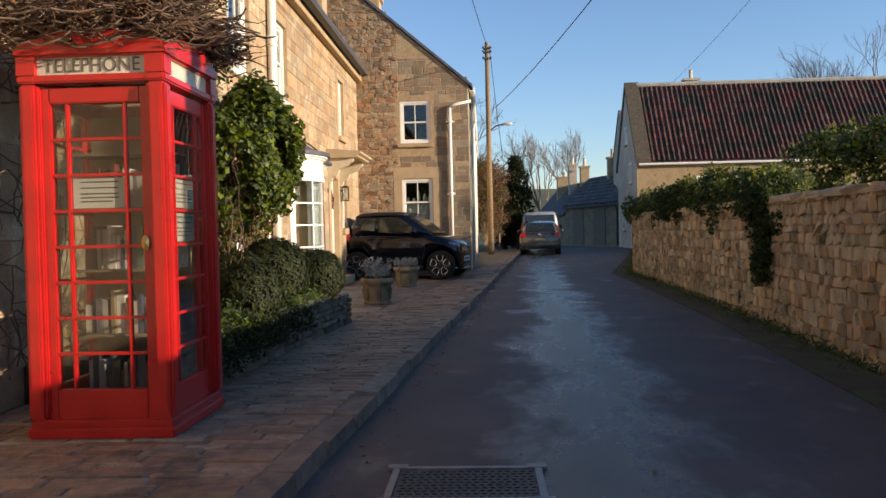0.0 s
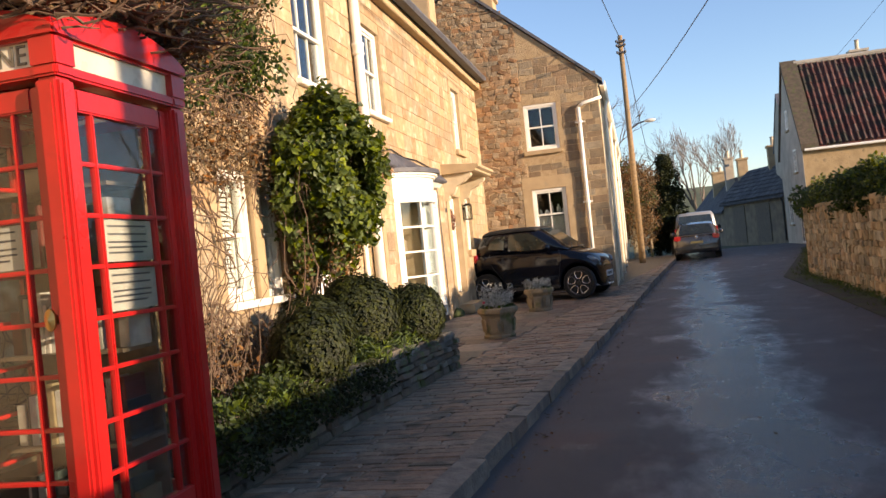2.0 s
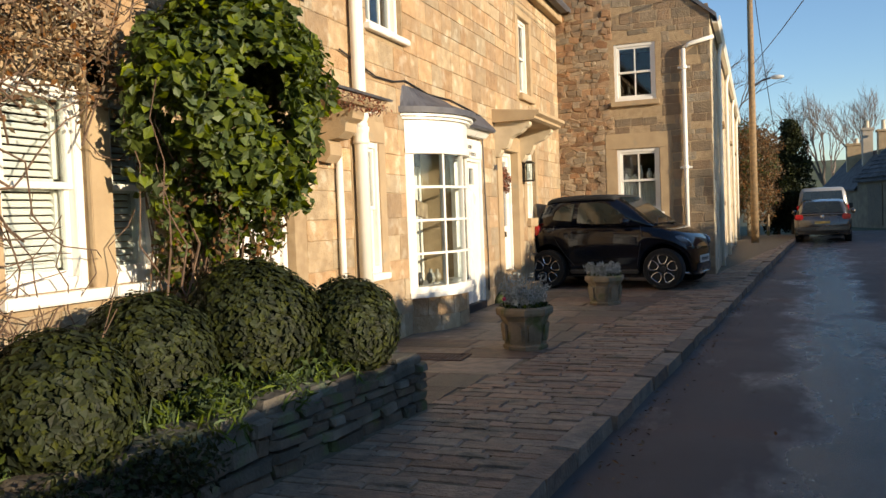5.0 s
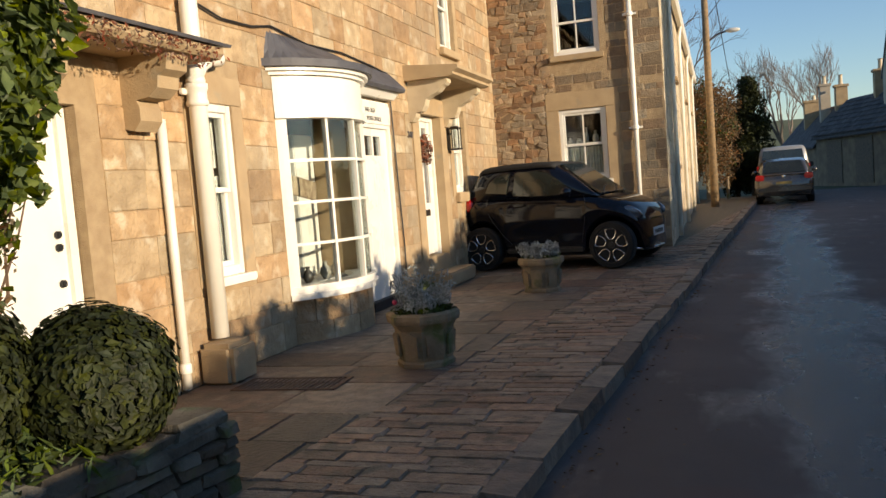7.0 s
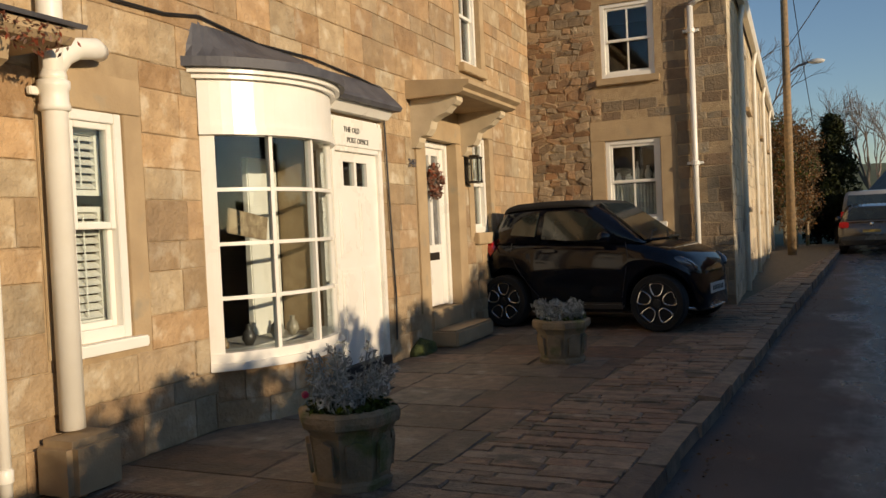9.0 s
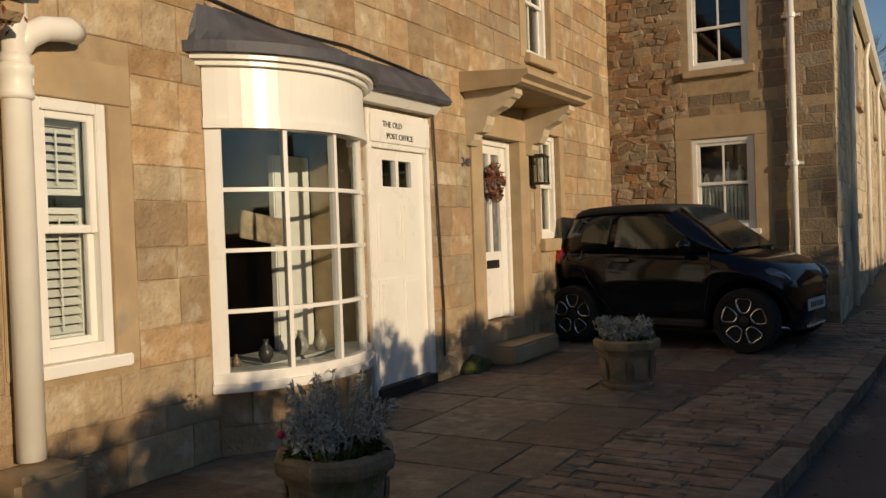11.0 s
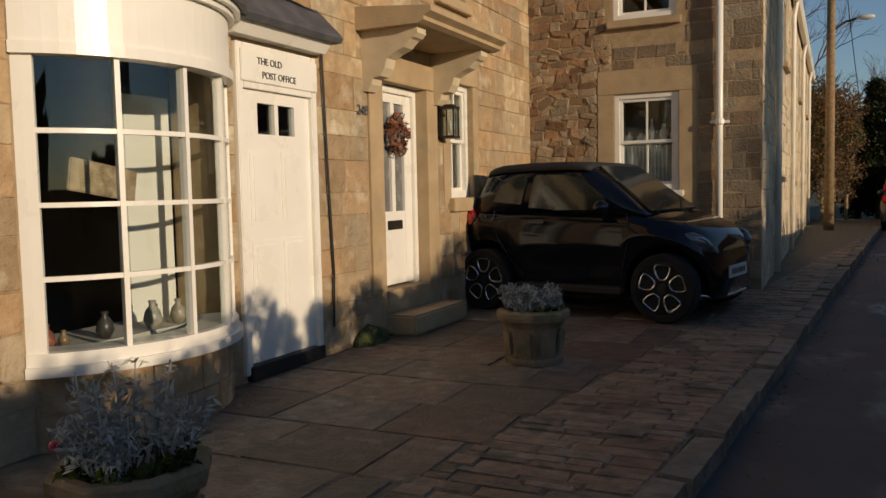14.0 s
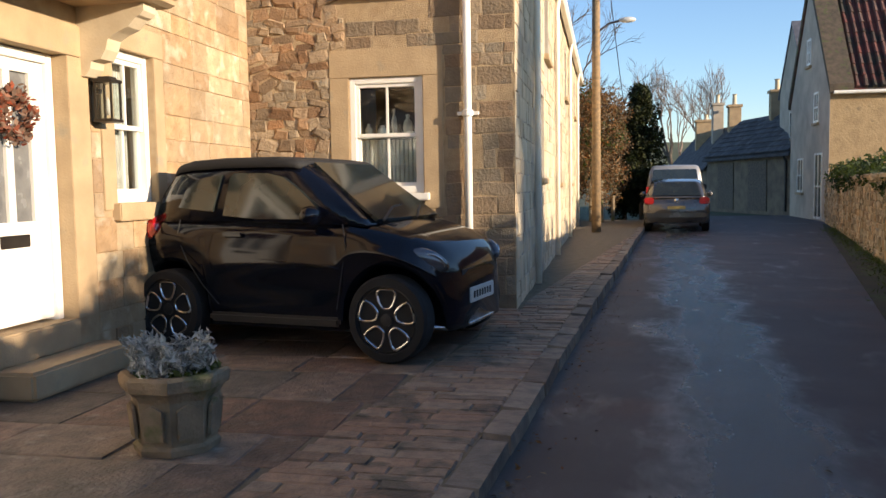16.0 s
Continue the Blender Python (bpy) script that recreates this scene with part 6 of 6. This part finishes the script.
for lb, x, y, z0, z1, w, tall in (("slim dark chimney stack with one pot", 6.05, 58, 3.6, 5.35, .27, .4), ("pale chimney stack with a tall pot", 6.75, 57, 3.7, 5.15, .3, .5), ("pale chimney stack above the long shed roof", 7.85, 52.0, 3.9, 5.3, .3, .45), ("broad stone chimney stack on the cottage", 5.7, 60, 3.5, 4.65, .55, .25), ("chimney with a cowl above the pantile roof", 12.2, 50, 8.2, 9.6, .42, .5)):
    ch = thing("chimney", lb, "chimney", (x, y, z0), group="far chimneys")
    bm = B()
    box(bm, -w, -.3, -1.2, w, .3, z1 - z0, .02)
    box(bm, -w - .06, -.36, z1 - z0, w + .06, .36, z1 - z0 + .12)
    part("stack", bm, M_DRESSED if "pale" in lb or "broad" in lb else M_GREYRENDER, ch)
    bm = B()
    lathe(bm, [(.14, 0), (.11, .1), (.1, tall), (.14, tall + .04), (.08, tall + .05)], 10, (0, 0, z1 - z0 + .12))
    part("chimney_pot", bm, M_CREAM, ch)

# ---- pole, street lamp and wires ----
po = thing("telegraph_pole", "tall weathered wooden telegraph pole with a street lamp arm", "pole", (.05, 33, -.05))
bm = B()
rod(bm, (0, 0, 0), (0, 0, 8.45), .12, .085, 14)
part("pole", bm, material("weathered_pole", (.33, .22, .11), (.2, .14, .08), .85, 12, .4, 40), po, smooth=True)
for z in (8.2, 8.05, 7.8):
    bm = B()
    box(bm, -.13, -.13, z, .13, .13, z + .06)
    band = part("pole_band", bm, M_LEAD, po)
    for x in (-.14, .14):
        bm = B()
        lathe(bm, [(.03, 0), (.05, .04), (.03, .09)], 8, (x, -.1, z))
        part("insulator", bm, M_LEAD, band)
bm = B()
tube(bm, [(0, 0, 5.0), (.3, -.05, 5.2), (.62, -.1, 5.27)], .03, 8)
part("lamp_arm", bm, M_LEAD, po)
bm = B()
bmesh.ops.create_icosphere(bm, subdivisions=2, radius=.14, matrix=Matrix.Translation((.74, -.1, 5.26)) @ Matrix.Diagonal((1.5, .7, .5, 1)))
part("lamp_head", bm, M_PLATE, po, "pale street lamp head", smooth=True)


def wire(a, b, sag, r=.012):
    a, b = Vector(a), Vector(b)
    bm = B()
    tube(bm, [a.lerp(b, k / 16) - Vector((0, 0, sag * 4 * (k / 16) * (1 - k / 16))) for k in range(17)], r, 5)
    solid("overhead_wire", bm, M_BLACK, "black overhead wire slung across the lane", "wire", group="overhead wires")


wire((.05, 33, 8.3), (-2.0, -4, 7.2), .5)
wire((.12, 33, 5.7), (3.6, 2.0, 6.3), .5)
wire((.15, 33, 8.2), (.9, 40, 3.6), .3)
wire((9.5, 46, 8.2), (9.0, 14, 10.5), .4, .008)

# ---- trees ----


def bare_tree(label, at, height, seed, spread=.5, fine=6, r0=.16, name="bare_tree", lean=0.0, mat=None):
    t = thing(name, label, "tree", at)
    rnd = random.Random(seed)
    trunk, br = B(), B()
    levels = fine

    def grow(p, d, length, r, k):
        pl, q = [p], p
        for i in range(3):
            d2 = (d + Vector((rnd.gauss(0, .12), rnd.gauss(0, .12), rnd.gauss(0, .05)))).normalized()
            q = q + d2 * length / 3
            pl.append(q)
        tube(trunk if k < 2 else br, pl, [r, r * .9, r * .8, r * .66], 7 if k < 2 else 4)
        if k >= levels:
            return
        for i in range(2 + (rnd.random() < .55) + (k == 0)):
            a = rnd.uniform(0, 6.28)
            side = d2.orthogonal().normalized()
            side = Matrix.Rotation(a, 3, d2) @ side
            nd = (d2 + side * rnd.uniform(.35, .95) * spread * 1.6 + Vector((0, 0, .12))).normalized()
            grow(pl[-1] if i else pl[2], nd, length * rnd.uniform(.62, .85), r * .6, k + 1)
    grow(Vector((0, 0, -.2)), Vector((lean, 0, 1)).normalized(), height * .27, r0, 0)
    part("trunk", trunk, M_BARK, t)
    part("limb_work", br, mat or M_BARK, t)
    return t


M_FINEBRANCH = material("hazy_branches", (.26, .2, .16), (.18, .14, .11), .9, 10, 0, 40)
bare_tree("bare winter tree behind the telegraph pole", (-.9, 44, -.1), 9.5, 5, .5, 7, .2)
bare_tree("spreading bare tree over the roadside scrub", (-1.3, 46.5, -.1), 8.2, 15, .55, 7, .17)
bare_tree("pale bare tree beyond the cottages", (5.2, 75, -.2), 11, 6, .32, 7, .2, mat=M_FINEBRANCH)
bare_tree("pale bare tree beyond the cottages", (8.5, 82, -.2), 12, 7, .3, 7, .2, mat=M_FINEBRANCH)
bare_tree("tall bare birch on the rise behind the pantile roof", (33, 84, 0), 21, 8, .42, 7, .3, mat=M_FINEBRANCH)
bare_tree("tall bare birch on the rise behind the pantile roof", (39, 82, 0), 23, 9, .42, 7, .3, mat=M_FINEBRANCH)
bare_tree("tall bare birch on the rise behind the pantile roof", (45, 80, 0), 24, 10, .42, 7, .3, mat=M_FINEBRANCH)
bare_tree("bare ash tree in the garden behind the wall", (4.0, 3.55, .45), 7.5, 12, .5, 7, .34)


def evergreen(label, at, h, r, seed, n=14000):
    t = thing("evergreen_tree", label, "tree", at)
    bm = B()
    rod(bm, (0, 0, 0), (0, 0, h * .9), .09, .02, 8)
    part("trunk", bm, M_BARK, t)
    rs = np.random.RandomState(seed)
    cc = []
    for i in range(70):
        f = rs.rand() ** .8
        a = rs.uniform(0, 6.28)
        rr = r * (1 - f) ** .45 * rs.uniform(.35, 1.05)
        cc.append((rr * math.cos(a), rr * math.sin(a), h * (.08 + .9 * f)))
    leafy("crown", clumps(cc, n, r * .42, (1, 1, 1.15), seed), .05 * r + .02, M_BOXLEAF, t, seed=seed, up=.4)
    return t


evergreen("dark narrow evergreen beside the lane", (1.5, 42.2, -.1), 4.7, .85, 3)
evergreen("dark evergreen growing with its neighbour", (.95, 42.9, -.1), 3.7, .8, 4)
# the next-but-one tree stays out of view, added to shade the gable corner
evergreen("unseen evergreen added to shade the gable corner", (22, 14.6, .5), 9.4, 1.7, 5, 22000)

# lit scrub and wall beyond the gable house
sc = thing("roadside_scrub", "sunlit brown scrub and ivy over a low roadside wall", "shrub", (-.3, 36, -.1), kind="stuff")
rs = np.random.RandomState(2)
cc = [(rs.uniform(-.5, 1.1), rs.uniform(2.0, 5.6), rs.uniform(.15, 1) ** .8 * 4.3) for i in range(110)]
leafy("dry_leaves", clumps(cc, 17000, .42, (1, 1, 1), 3), .045, M_DEADLEAF, sc, seed=3)
leafy("green_leaves", clumps(cc[:24], 3500, .42, (1, 1, 1), 4), .045, M_IVY, sc, seed=4)
bm = B()
box(bm, -.25, 39.0, -.1, .2, 44, 1.5, .05)
solid("wall_roadside", bm, M_WALLSTONE, "low roadside wall of golden stone", "wall", "structure")
for x, y in ((.15, 38.4), (.5, 39.0)):
    bm = B()
    rod(bm, (x, y, -.1), (x, y, .95), .06, .055, 10)
    solid("wooden_post", bm, M_PLANTER, "short pale wooden post beside the pavement", "post", group="roadside posts")

# far hill
bm = B()
bmesh.ops.create_grid(bm, x_segments=60, y_segments=16, size=1)
for v in bm.verts:
    x, f = v.co.x * 420, (v.co.y + 1) / 2
    v.co = Vector((x, 130 + f * 260, -.5 + (3 + 17 * f) * f * (1 + .3 * noise.noise(Vector((x * .008, f * 2, 0)))) + .5 * f))
solid("far_hill", bm, material("winter_pasture", (.13, .14, .05), (.08, .085, .035), .95, .03, .4, .6), "far green and brown winter hillside", "hill", "structure", smooth=True)

# ---- ivy on the garden wall ----
def wall_x(y):
    for (a, b), (c, d) in zip(WALL_LINE, WALL_LINE[1:]):
        if b <= y <= d:
            return a + (c - a) * (y - b) / (d - b)
    return WALL_LINE[-1][0]


iv = thing("garden_ivy", "thick sunlit ivy tumbling over the garden wall", "ivy", (0, 0, 0))
rs = np.random.RandomState(40)
cc, lit, bush = [], [], []
for i in range(150):
    y = rs.uniform(10.2, 19.5)
    top = 1.8 + .16 * noise.noise(Vector((y * .9, 0, 2)))
    z = 1.22 + (top - 1.22) * rs.rand() ** .8
    cc.append((wall_x(y) - .08 + rs.uniform(0, .5), y, z - .08))
    # only the upper clumps get the paler, sunlit-coloured leaves
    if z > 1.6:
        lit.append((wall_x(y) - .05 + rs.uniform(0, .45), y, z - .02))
for i in range(90):
    # the taller bush standing back in the garden
    a = rs.uniform(0, 1)
    bush.append((5.9 + 1.7 * a + rs.uniform(-.5, .5), 16.9 - 3.6 * a + rs.uniform(-.5, .5), .5 + (2.3 - .5 * (2 * a - .9) ** 2) * rs.rand() ** .6))
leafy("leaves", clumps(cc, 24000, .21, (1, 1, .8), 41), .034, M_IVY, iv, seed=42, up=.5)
leafy("young_leaves", clumps(lit, 7000, .2, (1, 1, .8), 48), .032, M_SUNLEAF, iv, "ivy leaves coloured paler yellow-green for sunlight", seed=49, up=.5)
gb = thing("garden_bush", "yellow-green sunlit bush behind the garden wall", "shrub", (0, 0, .5))
bush = [(x, y, z - .5) for x, y, z in bush]
# the bush mixes the painted sunlit leaf colour with plain ivy leaves
leafy("leaves", clumps(bush, 12000, .36, (1, 1, .85), 50), .05, M_SUNLEAF, gb, seed=51, up=.5)
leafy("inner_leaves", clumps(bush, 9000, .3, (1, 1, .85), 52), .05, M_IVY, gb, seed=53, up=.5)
bm = B()
for x, y, z in bush[::6]:
    tube(bm, [(x * .5 + 3.35, y * .5 + 7.55, -.02), (x * .8 + 1.34, y * .8 + 3.0, z * .5), (x, y, z)], [.03, .02, .01], 5)
tagged(part("branch", bm, M_BARK, gb), "woody stems of the bush", kind="stuff")
cc = [(wall_x(10.1) - .1 + rs.uniform(-.04, .06), 10.1 + rs.normal() * .26 * (1 - k / 40), 1.5 - .85 * k / 30) for k in range(34)]
leafy("hanging_leaves", clumps(cc, 3000, .15, (.5, 1, 1), 43), .03, M_IVY, iv, seed=44)
cc = [(wall_x(y) + rs.uniform(-.05, .3), y, 1.4 + rs.uniform(-.2, .25)) for y in rs.uniform(19.5, 36, 60)]
leafy("far_leaves", clumps(cc, 6000, .3, (1, 1, .8), 45), .045, M_IVY, iv, seed=46)
gv = thing("verge_grass", "coarse grass and moss along the foot of the wall", "grass", (0, 0, 0), kind="stuff")
leafy("blades", [(wall_x(y) - abs(rs.normal() * .16), y, -.02 + abs(rs.normal() * .05)) for y in rs.uniform(7, 36, 9000)], .035, M_BRIGHTLEAF, gv, seed=47, up=0, slim=.2)

# ---- manhole, drain ----
mh = thing("manhole_cover", "worn iron manhole cover set in the lane", "manhole cover", (-.375, 4.5, ROADZ))
M_IRON = material("worn_iron", (.07, .065, .06), (.04, .038, .036), .5, 14, .3, 60, metal=.4)
bm = B()
for a, b, c, d in ((-.38, .38, -.24, -.205), (-.38, .38, .205, .24), (-.38, -.345, -.205, .205), (.345, .38, -.205, .205)):
    box(bm, a, c, -.02, b, d, .012)
for x in (-.36, .36):
    for y in (-.24, .24):
        box(bm, x - .05, y - .03, -.02, x + .05, y + .03, .0145)
part("frame", bm, material("polished_iron_rim", (.25, .24, .23), (.14, .135, .13), .4, 14, .2, 60, metal=.6), mh)
bm = B()
box(bm, -.34, -.2, -.02, .34, .2, .004)
for i in range(17):
    for j in range(10):
        box(bm, -.325 + i * .039 + .012 * (j % 2), -.185 + j * .039, .004, -.302 + i * .039 + .012 * (j % 2), -.165 + j * .039, .009)
part("lid", bm, M_IRON, mh, "studded iron lid")
mh.scale = (.9, 1, 1)
dg = thing("drain_grating", "rusty slotted drain grating in the flagstones", "drain grating", (-2.52, 12.0, PAVE - .006), 3)
bm = B()
for a, b, c, d in ((-.36, .36, -.16, -.14), (-.36, .36, .14, .16), (-.36, -.34, -.14, .14), (.34, .36, -.14, .14)):
    box(bm, a, c, -.02, b, d, .012)
M_RUST = material("rusty_grating", (.15, .09, .055), (.08, .055, .04), .8, 14, .4, 60)
part("frame", bm, M_RUST, dg)
for i in range(20):
    bm = B()
    box(bm, -.33 + i * .0345, -.14, -.02, -.318 + i * .0345, .14, .01)
    part("bar", bm, M_RUST, dg)

# ---- stones, setts and flags ----
rnd = random.Random(77)
ON_FACADE = Matrix(((0, 0, 1, 0), (1, 0, 0, 0), (0, 1, 0, 0), (0, 0, 0, 1)))
ON_GABLE = Matrix(((1, 0, 0, 0), (0, 0, -1, 0), (0, 1, 0, 0), (0, 0, 0, 1)))


def block(place, axes, w, h, d, spin=0.0):
    return Matrix.Translation(place) @ axes @ Matrix.Rotation(spin, 4, "Z") @ Matrix.Diagonal((w, h, d, 1))


ashlar = [stone_mesh("stone", M_ASHLAR, .025, .012, s) for s in range(4)]
SKIP = [(a - (.165 if i in (0, 1, 3, 7, 8) else .012), b + (.145 if i in (0, 1, 3, 7, 8) else .012), c - .06 * (i in (0, 1, 3, 7, 8)), d + (.205 if i in (0, 1, 3, 7, 8) else .01)) for i, (a, b, c, d) in enumerate(HOLES)]
SKIP[6] = (16.39, 17.67, .0, 2.42)
SKIP += [(10.15, 11.27, 0, 2.05)]
mats = [block((FX - .003, u, z), ON_FACADE, w, h, .009 + rnd.uniform(0, .006), rnd.gauss(0, .004)) for u, z, w, h in courses(5.0, GY - .01, .09, EAVE - .23, SKIP, (.12, .26), (.18, .52), rnd, .006)]
lay("stone", mats, ashlar, wall_facade, lambda p: abs(p.y - 13.6) + max(0, p.z - 2.6) * 3, "courses of honey-coloured ashlar")

rubble = [stone_mesh("stone", M_RUBBLE, .14, .15, s + 10) for s in range(12)]
squared = [stone_mesh("stone", M_GABLESTONE, .06, .05, s + 20) for s in range(8)]
GSKIP = [(-2.365, -1.225, 1.09, 2.64), (-2.26, -1.36, 3.05, 4.22)]
mats = [block((u, GY + .004, z), ON_GABLE, w, h, .006 + rnd.uniform(0, .02), rnd.gauss(0, .22)) for u, z, w, h in courses(-4.6, -2.2, .09, 6.9, GSKIP, (.06, .14), (.07, .24), rnd, .004, gable_top)]
lay("stone", mats, rubble, wall_gable, lambda p: p.z + abs(p.x + 2.8), "rubble stone of the gable", 280)
mats = [block((u, GY + .004, z), ON_GABLE, w, h, .003 + rnd.uniform(0, .009), rnd.gauss(0, .04)) for u, z, w, h in courses(-2.19, -.56, .09, 5.2, GSKIP, (.09, .2), (.12, .4), rnd, .006, gable_top)]
lay("stone", mats, squared, wall_gable, lambda p: p.z, "squared stone of the gable", 180)
mats = [block((-.553, u, z), ON_FACADE, w, h, .005 + rnd.uniform(0, .012) , rnd.gauss(0, .04)) for u, z, w, h in courses(GY, 38.9, .0, EV - .1, [(a - .02, b + .02, c - .1, d + .02) for a, b, c, d in SHOLES], (.12, .24), (.16, .45), rnd, .006)]
lay("stone", mats, [stone_mesh("stone", M_STREETSTONE, .05, .04, s + 30) for s in range(4)], wall_street, lambda p: p.y + p.z * .3, "limewashed rubble of the street wall", 200)

gw = [stone_mesh("stone", M_WALLSTONE, .13, .14, s + 40) for s in range(16)]
mats = []
for (x0, y0), (x1, y1) in zip(WALL_LINE[1:], WALL_LINE[2:]):
    L = math.hypot(x1 - x0, y1 - y0)
    tx, ty = (x1 - x0) / L, (y1 - y0) / L
    axes = Matrix(((-tx, 0, -ty, 0), (-ty, 0, tx, 0), (0, 1, 0, 0), (0, 0, 0, 1)))
    for u, z, w, h in courses(0, L, -.06, 1.37, [], (.07, .17), (.07, .24), rnd, .006):
        mats.append(block((x0 + tx * u + .004 * ty, y0 + ty * u, z), axes, w, h, .018 + rnd.uniform(0, .03), rnd.gauss(0, .18)))
lay("stone", mats, gw, wall_garden, lambda p: abs(p.y - 9.5), "rubble stone of the garden wall")
cop = [stone_mesh("coping_stone", M_WALLSTONE, .06, .05, s + 50) for s in range(3)]
mats = []
y = -4.0
while y < 36:
    w = rnd.uniform(.3, .6)
    mats.append(Matrix.Translation((wall_x(y + w / 2) + .19, y + w / 2, 1.345)) @ Matrix.Rotation(rnd.gauss(0, .03), 4, "Z") @ Matrix.Diagonal((.5, w - .015, .075, 1)))
    y += w
lay("coping_stone", mats, cop, wall_garden, lambda p: p.y, "coping stones of the garden wall")

bw = [stone_mesh("stone", M_DARKSTONE, .1, .07, s + 60) for s in range(5)]
mats = []
for (x0, y0), (x1, y1) in zip(BEDWALL, BEDWALL[1:]):
    L = math.hypot(x1 - x0, y1 - y0)
    tx, ty = (x1 - x0) / L, (y1 - y0) / L
    axes = Matrix(((tx, 0, ty, 0), (ty, 0, -tx, 0), (0, 1, 0, 0), (0, 0, 0, 1)))
    for u, z, w, h in courses(0, L, .08, .39, [], (.05, .095), (.12, .34), rnd, .01):
        mats.append(block((x0 + tx * u - .035 * ty, y0 + ty * u, z), axes, w, h, .04 + rnd.uniform(0, .035), rnd.gauss(0, .04)))
    n = int(L / .28)
    for k in range(n):
        u = (k + .5) * L / n
        mats.append(block((x0 + tx * u - .13, y0 + ty * u, .375), Matrix(((tx, -ty, 0, 0), (ty, tx, 0, 0), (0, 0, 1, 0), (0, 0, 0, 1))), L / n - .015, .23 + rnd.uniform(-.03, .03), .05 + rnd.uniform(0, .03), rnd.gauss(0, .06)))
for u, z, w, h in courses(-2.95, -1.86, .08, .38, [], (.06, .1), (.14, .3), rnd, .01):
    mats.append(block((u, 10.275, z), Matrix(((-1, 0, 0, 0), (0, 0, 1, 0), (0, 1, 0, 0), (0, 0, 0, 1))), w, h, .04 + rnd.uniform(0, .03), rnd.gauss(0, .04)))
lay("stone", mats, bw, wall_bed, lambda p: -p.y, "dry stones of the bed wall")


setts = [stone_mesh("sett", M_SETT, .04, .022, s + 70) for s in range(6)]
mats = []
y = 2.0
while y < 33:
    dy = rnd.uniform(.06, .13)
    ym = y + dy / 2
    x1 = kerb_x(ym) - .15
    if ym < 5.95:
        x0 = -3.15
    elif ym < 10.3:
        x0 = [a + (c - a) * (ym - b) / (d - b) for (a, b), (c, d) in zip(BEDWALL, BEDWALL[1:]) if b <= ym <= d][0] + .05
    elif ym < 19.0:
        x0 = flag_x(ym)
    else:
        x0 = max(-.5, flag_x(ym)) if ym > GY - .05 else flag_x(19.0)
    x = x1
    while x > x0 + .04:
        w = min(rnd.uniform(.14, .46), x - x0)
        if x - w - x0 < .08:
            w = x - x0
        mats.append(Matrix.Translation((x - w / 2, ym + rnd.gauss(0, .004) + .02 * math.sin(x * 3), rise(ym) - .022)) @ Matrix.Rotation(rnd.gauss(0, .015), 4, "Z") @ Matrix.Diagonal((w - .007, dy - .007, .022 + rnd.uniform(-.005, .005), 1)))
        x -= w
    y += dy
lay("sett", mats, setts, pavement, lambda p: abs(p.y - 15.0), "field of worn stone setts")

flags = [stone_mesh("flagstone", M_FLAG, .015, .012, s + 80) for s in range(5)]
mats = []
y = 10.36
while y < GY - .05:
    dy = min(rnd.uniform(.42, .72), GY - .02 - y)
    x = FX + .03
    ym = y + dy / 2
    end = flag_x(min(ym, 19.0)) - .01
    while x < end - .05:
        w = min(rnd.uniform(.4, .95), end - x)
        if end - x - w < .2:
            w = end - x
        mats.append(Matrix.Translation((x + w / 2, ym, rise(ym) - .02)) @ Matrix.Rotation(rnd.gauss(0, .008), 4, "Z") @ Matrix.Diagonal((w - .008, dy - .008, .019 + rnd.uniform(-.003, .003), 1)))
        x += w
    y += dy
lay("flagstone", mats, flags, pavement, lambda p: p.y, "flagstones")
kerbs = [stone_mesh("kerb_stone", M_KERB, .03, .02, s + 90) for s in range(4)]
mats = []
y = -3.0
while y < 42:
    L = rnd.uniform(.3, .75)
    mats.append(Matrix.Translation((kerb_x(y + L / 2) - .07 + rnd.gauss(0, .008), y + L / 2, rise(y) - .22)) @ Matrix.Rotation(-.078 + rnd.gauss(0, .01), 4, "Z") @ Matrix.Diagonal((.15, L - .012, .225 + rnd.uniform(-.008, .008), 1)))
    y += L
lay("kerb_stone", mats, kerbs, pavement, lambda p: p.y, "kerb stones")
# scattered leaves and grit
gr = thing("fallen_leaves", "fallen leaves and grit on the lane", "leaves", (0, 0, 0), kind="stuff")
rs = np.random.RandomState(9)
leafy("leaf_litter", [(kerb_x(y) + .03 + abs(rs.normal() * .12), y, ROADZ + .006) for y in rs.uniform(2, 30, 700)] + [(rs.uniform(-.5, 2.4), y, ROADZ + .006) for y in rs.uniform(3, 25, 110)], .016, M_DEADLEAF, gr, seed=10, up=4, slim=.5)
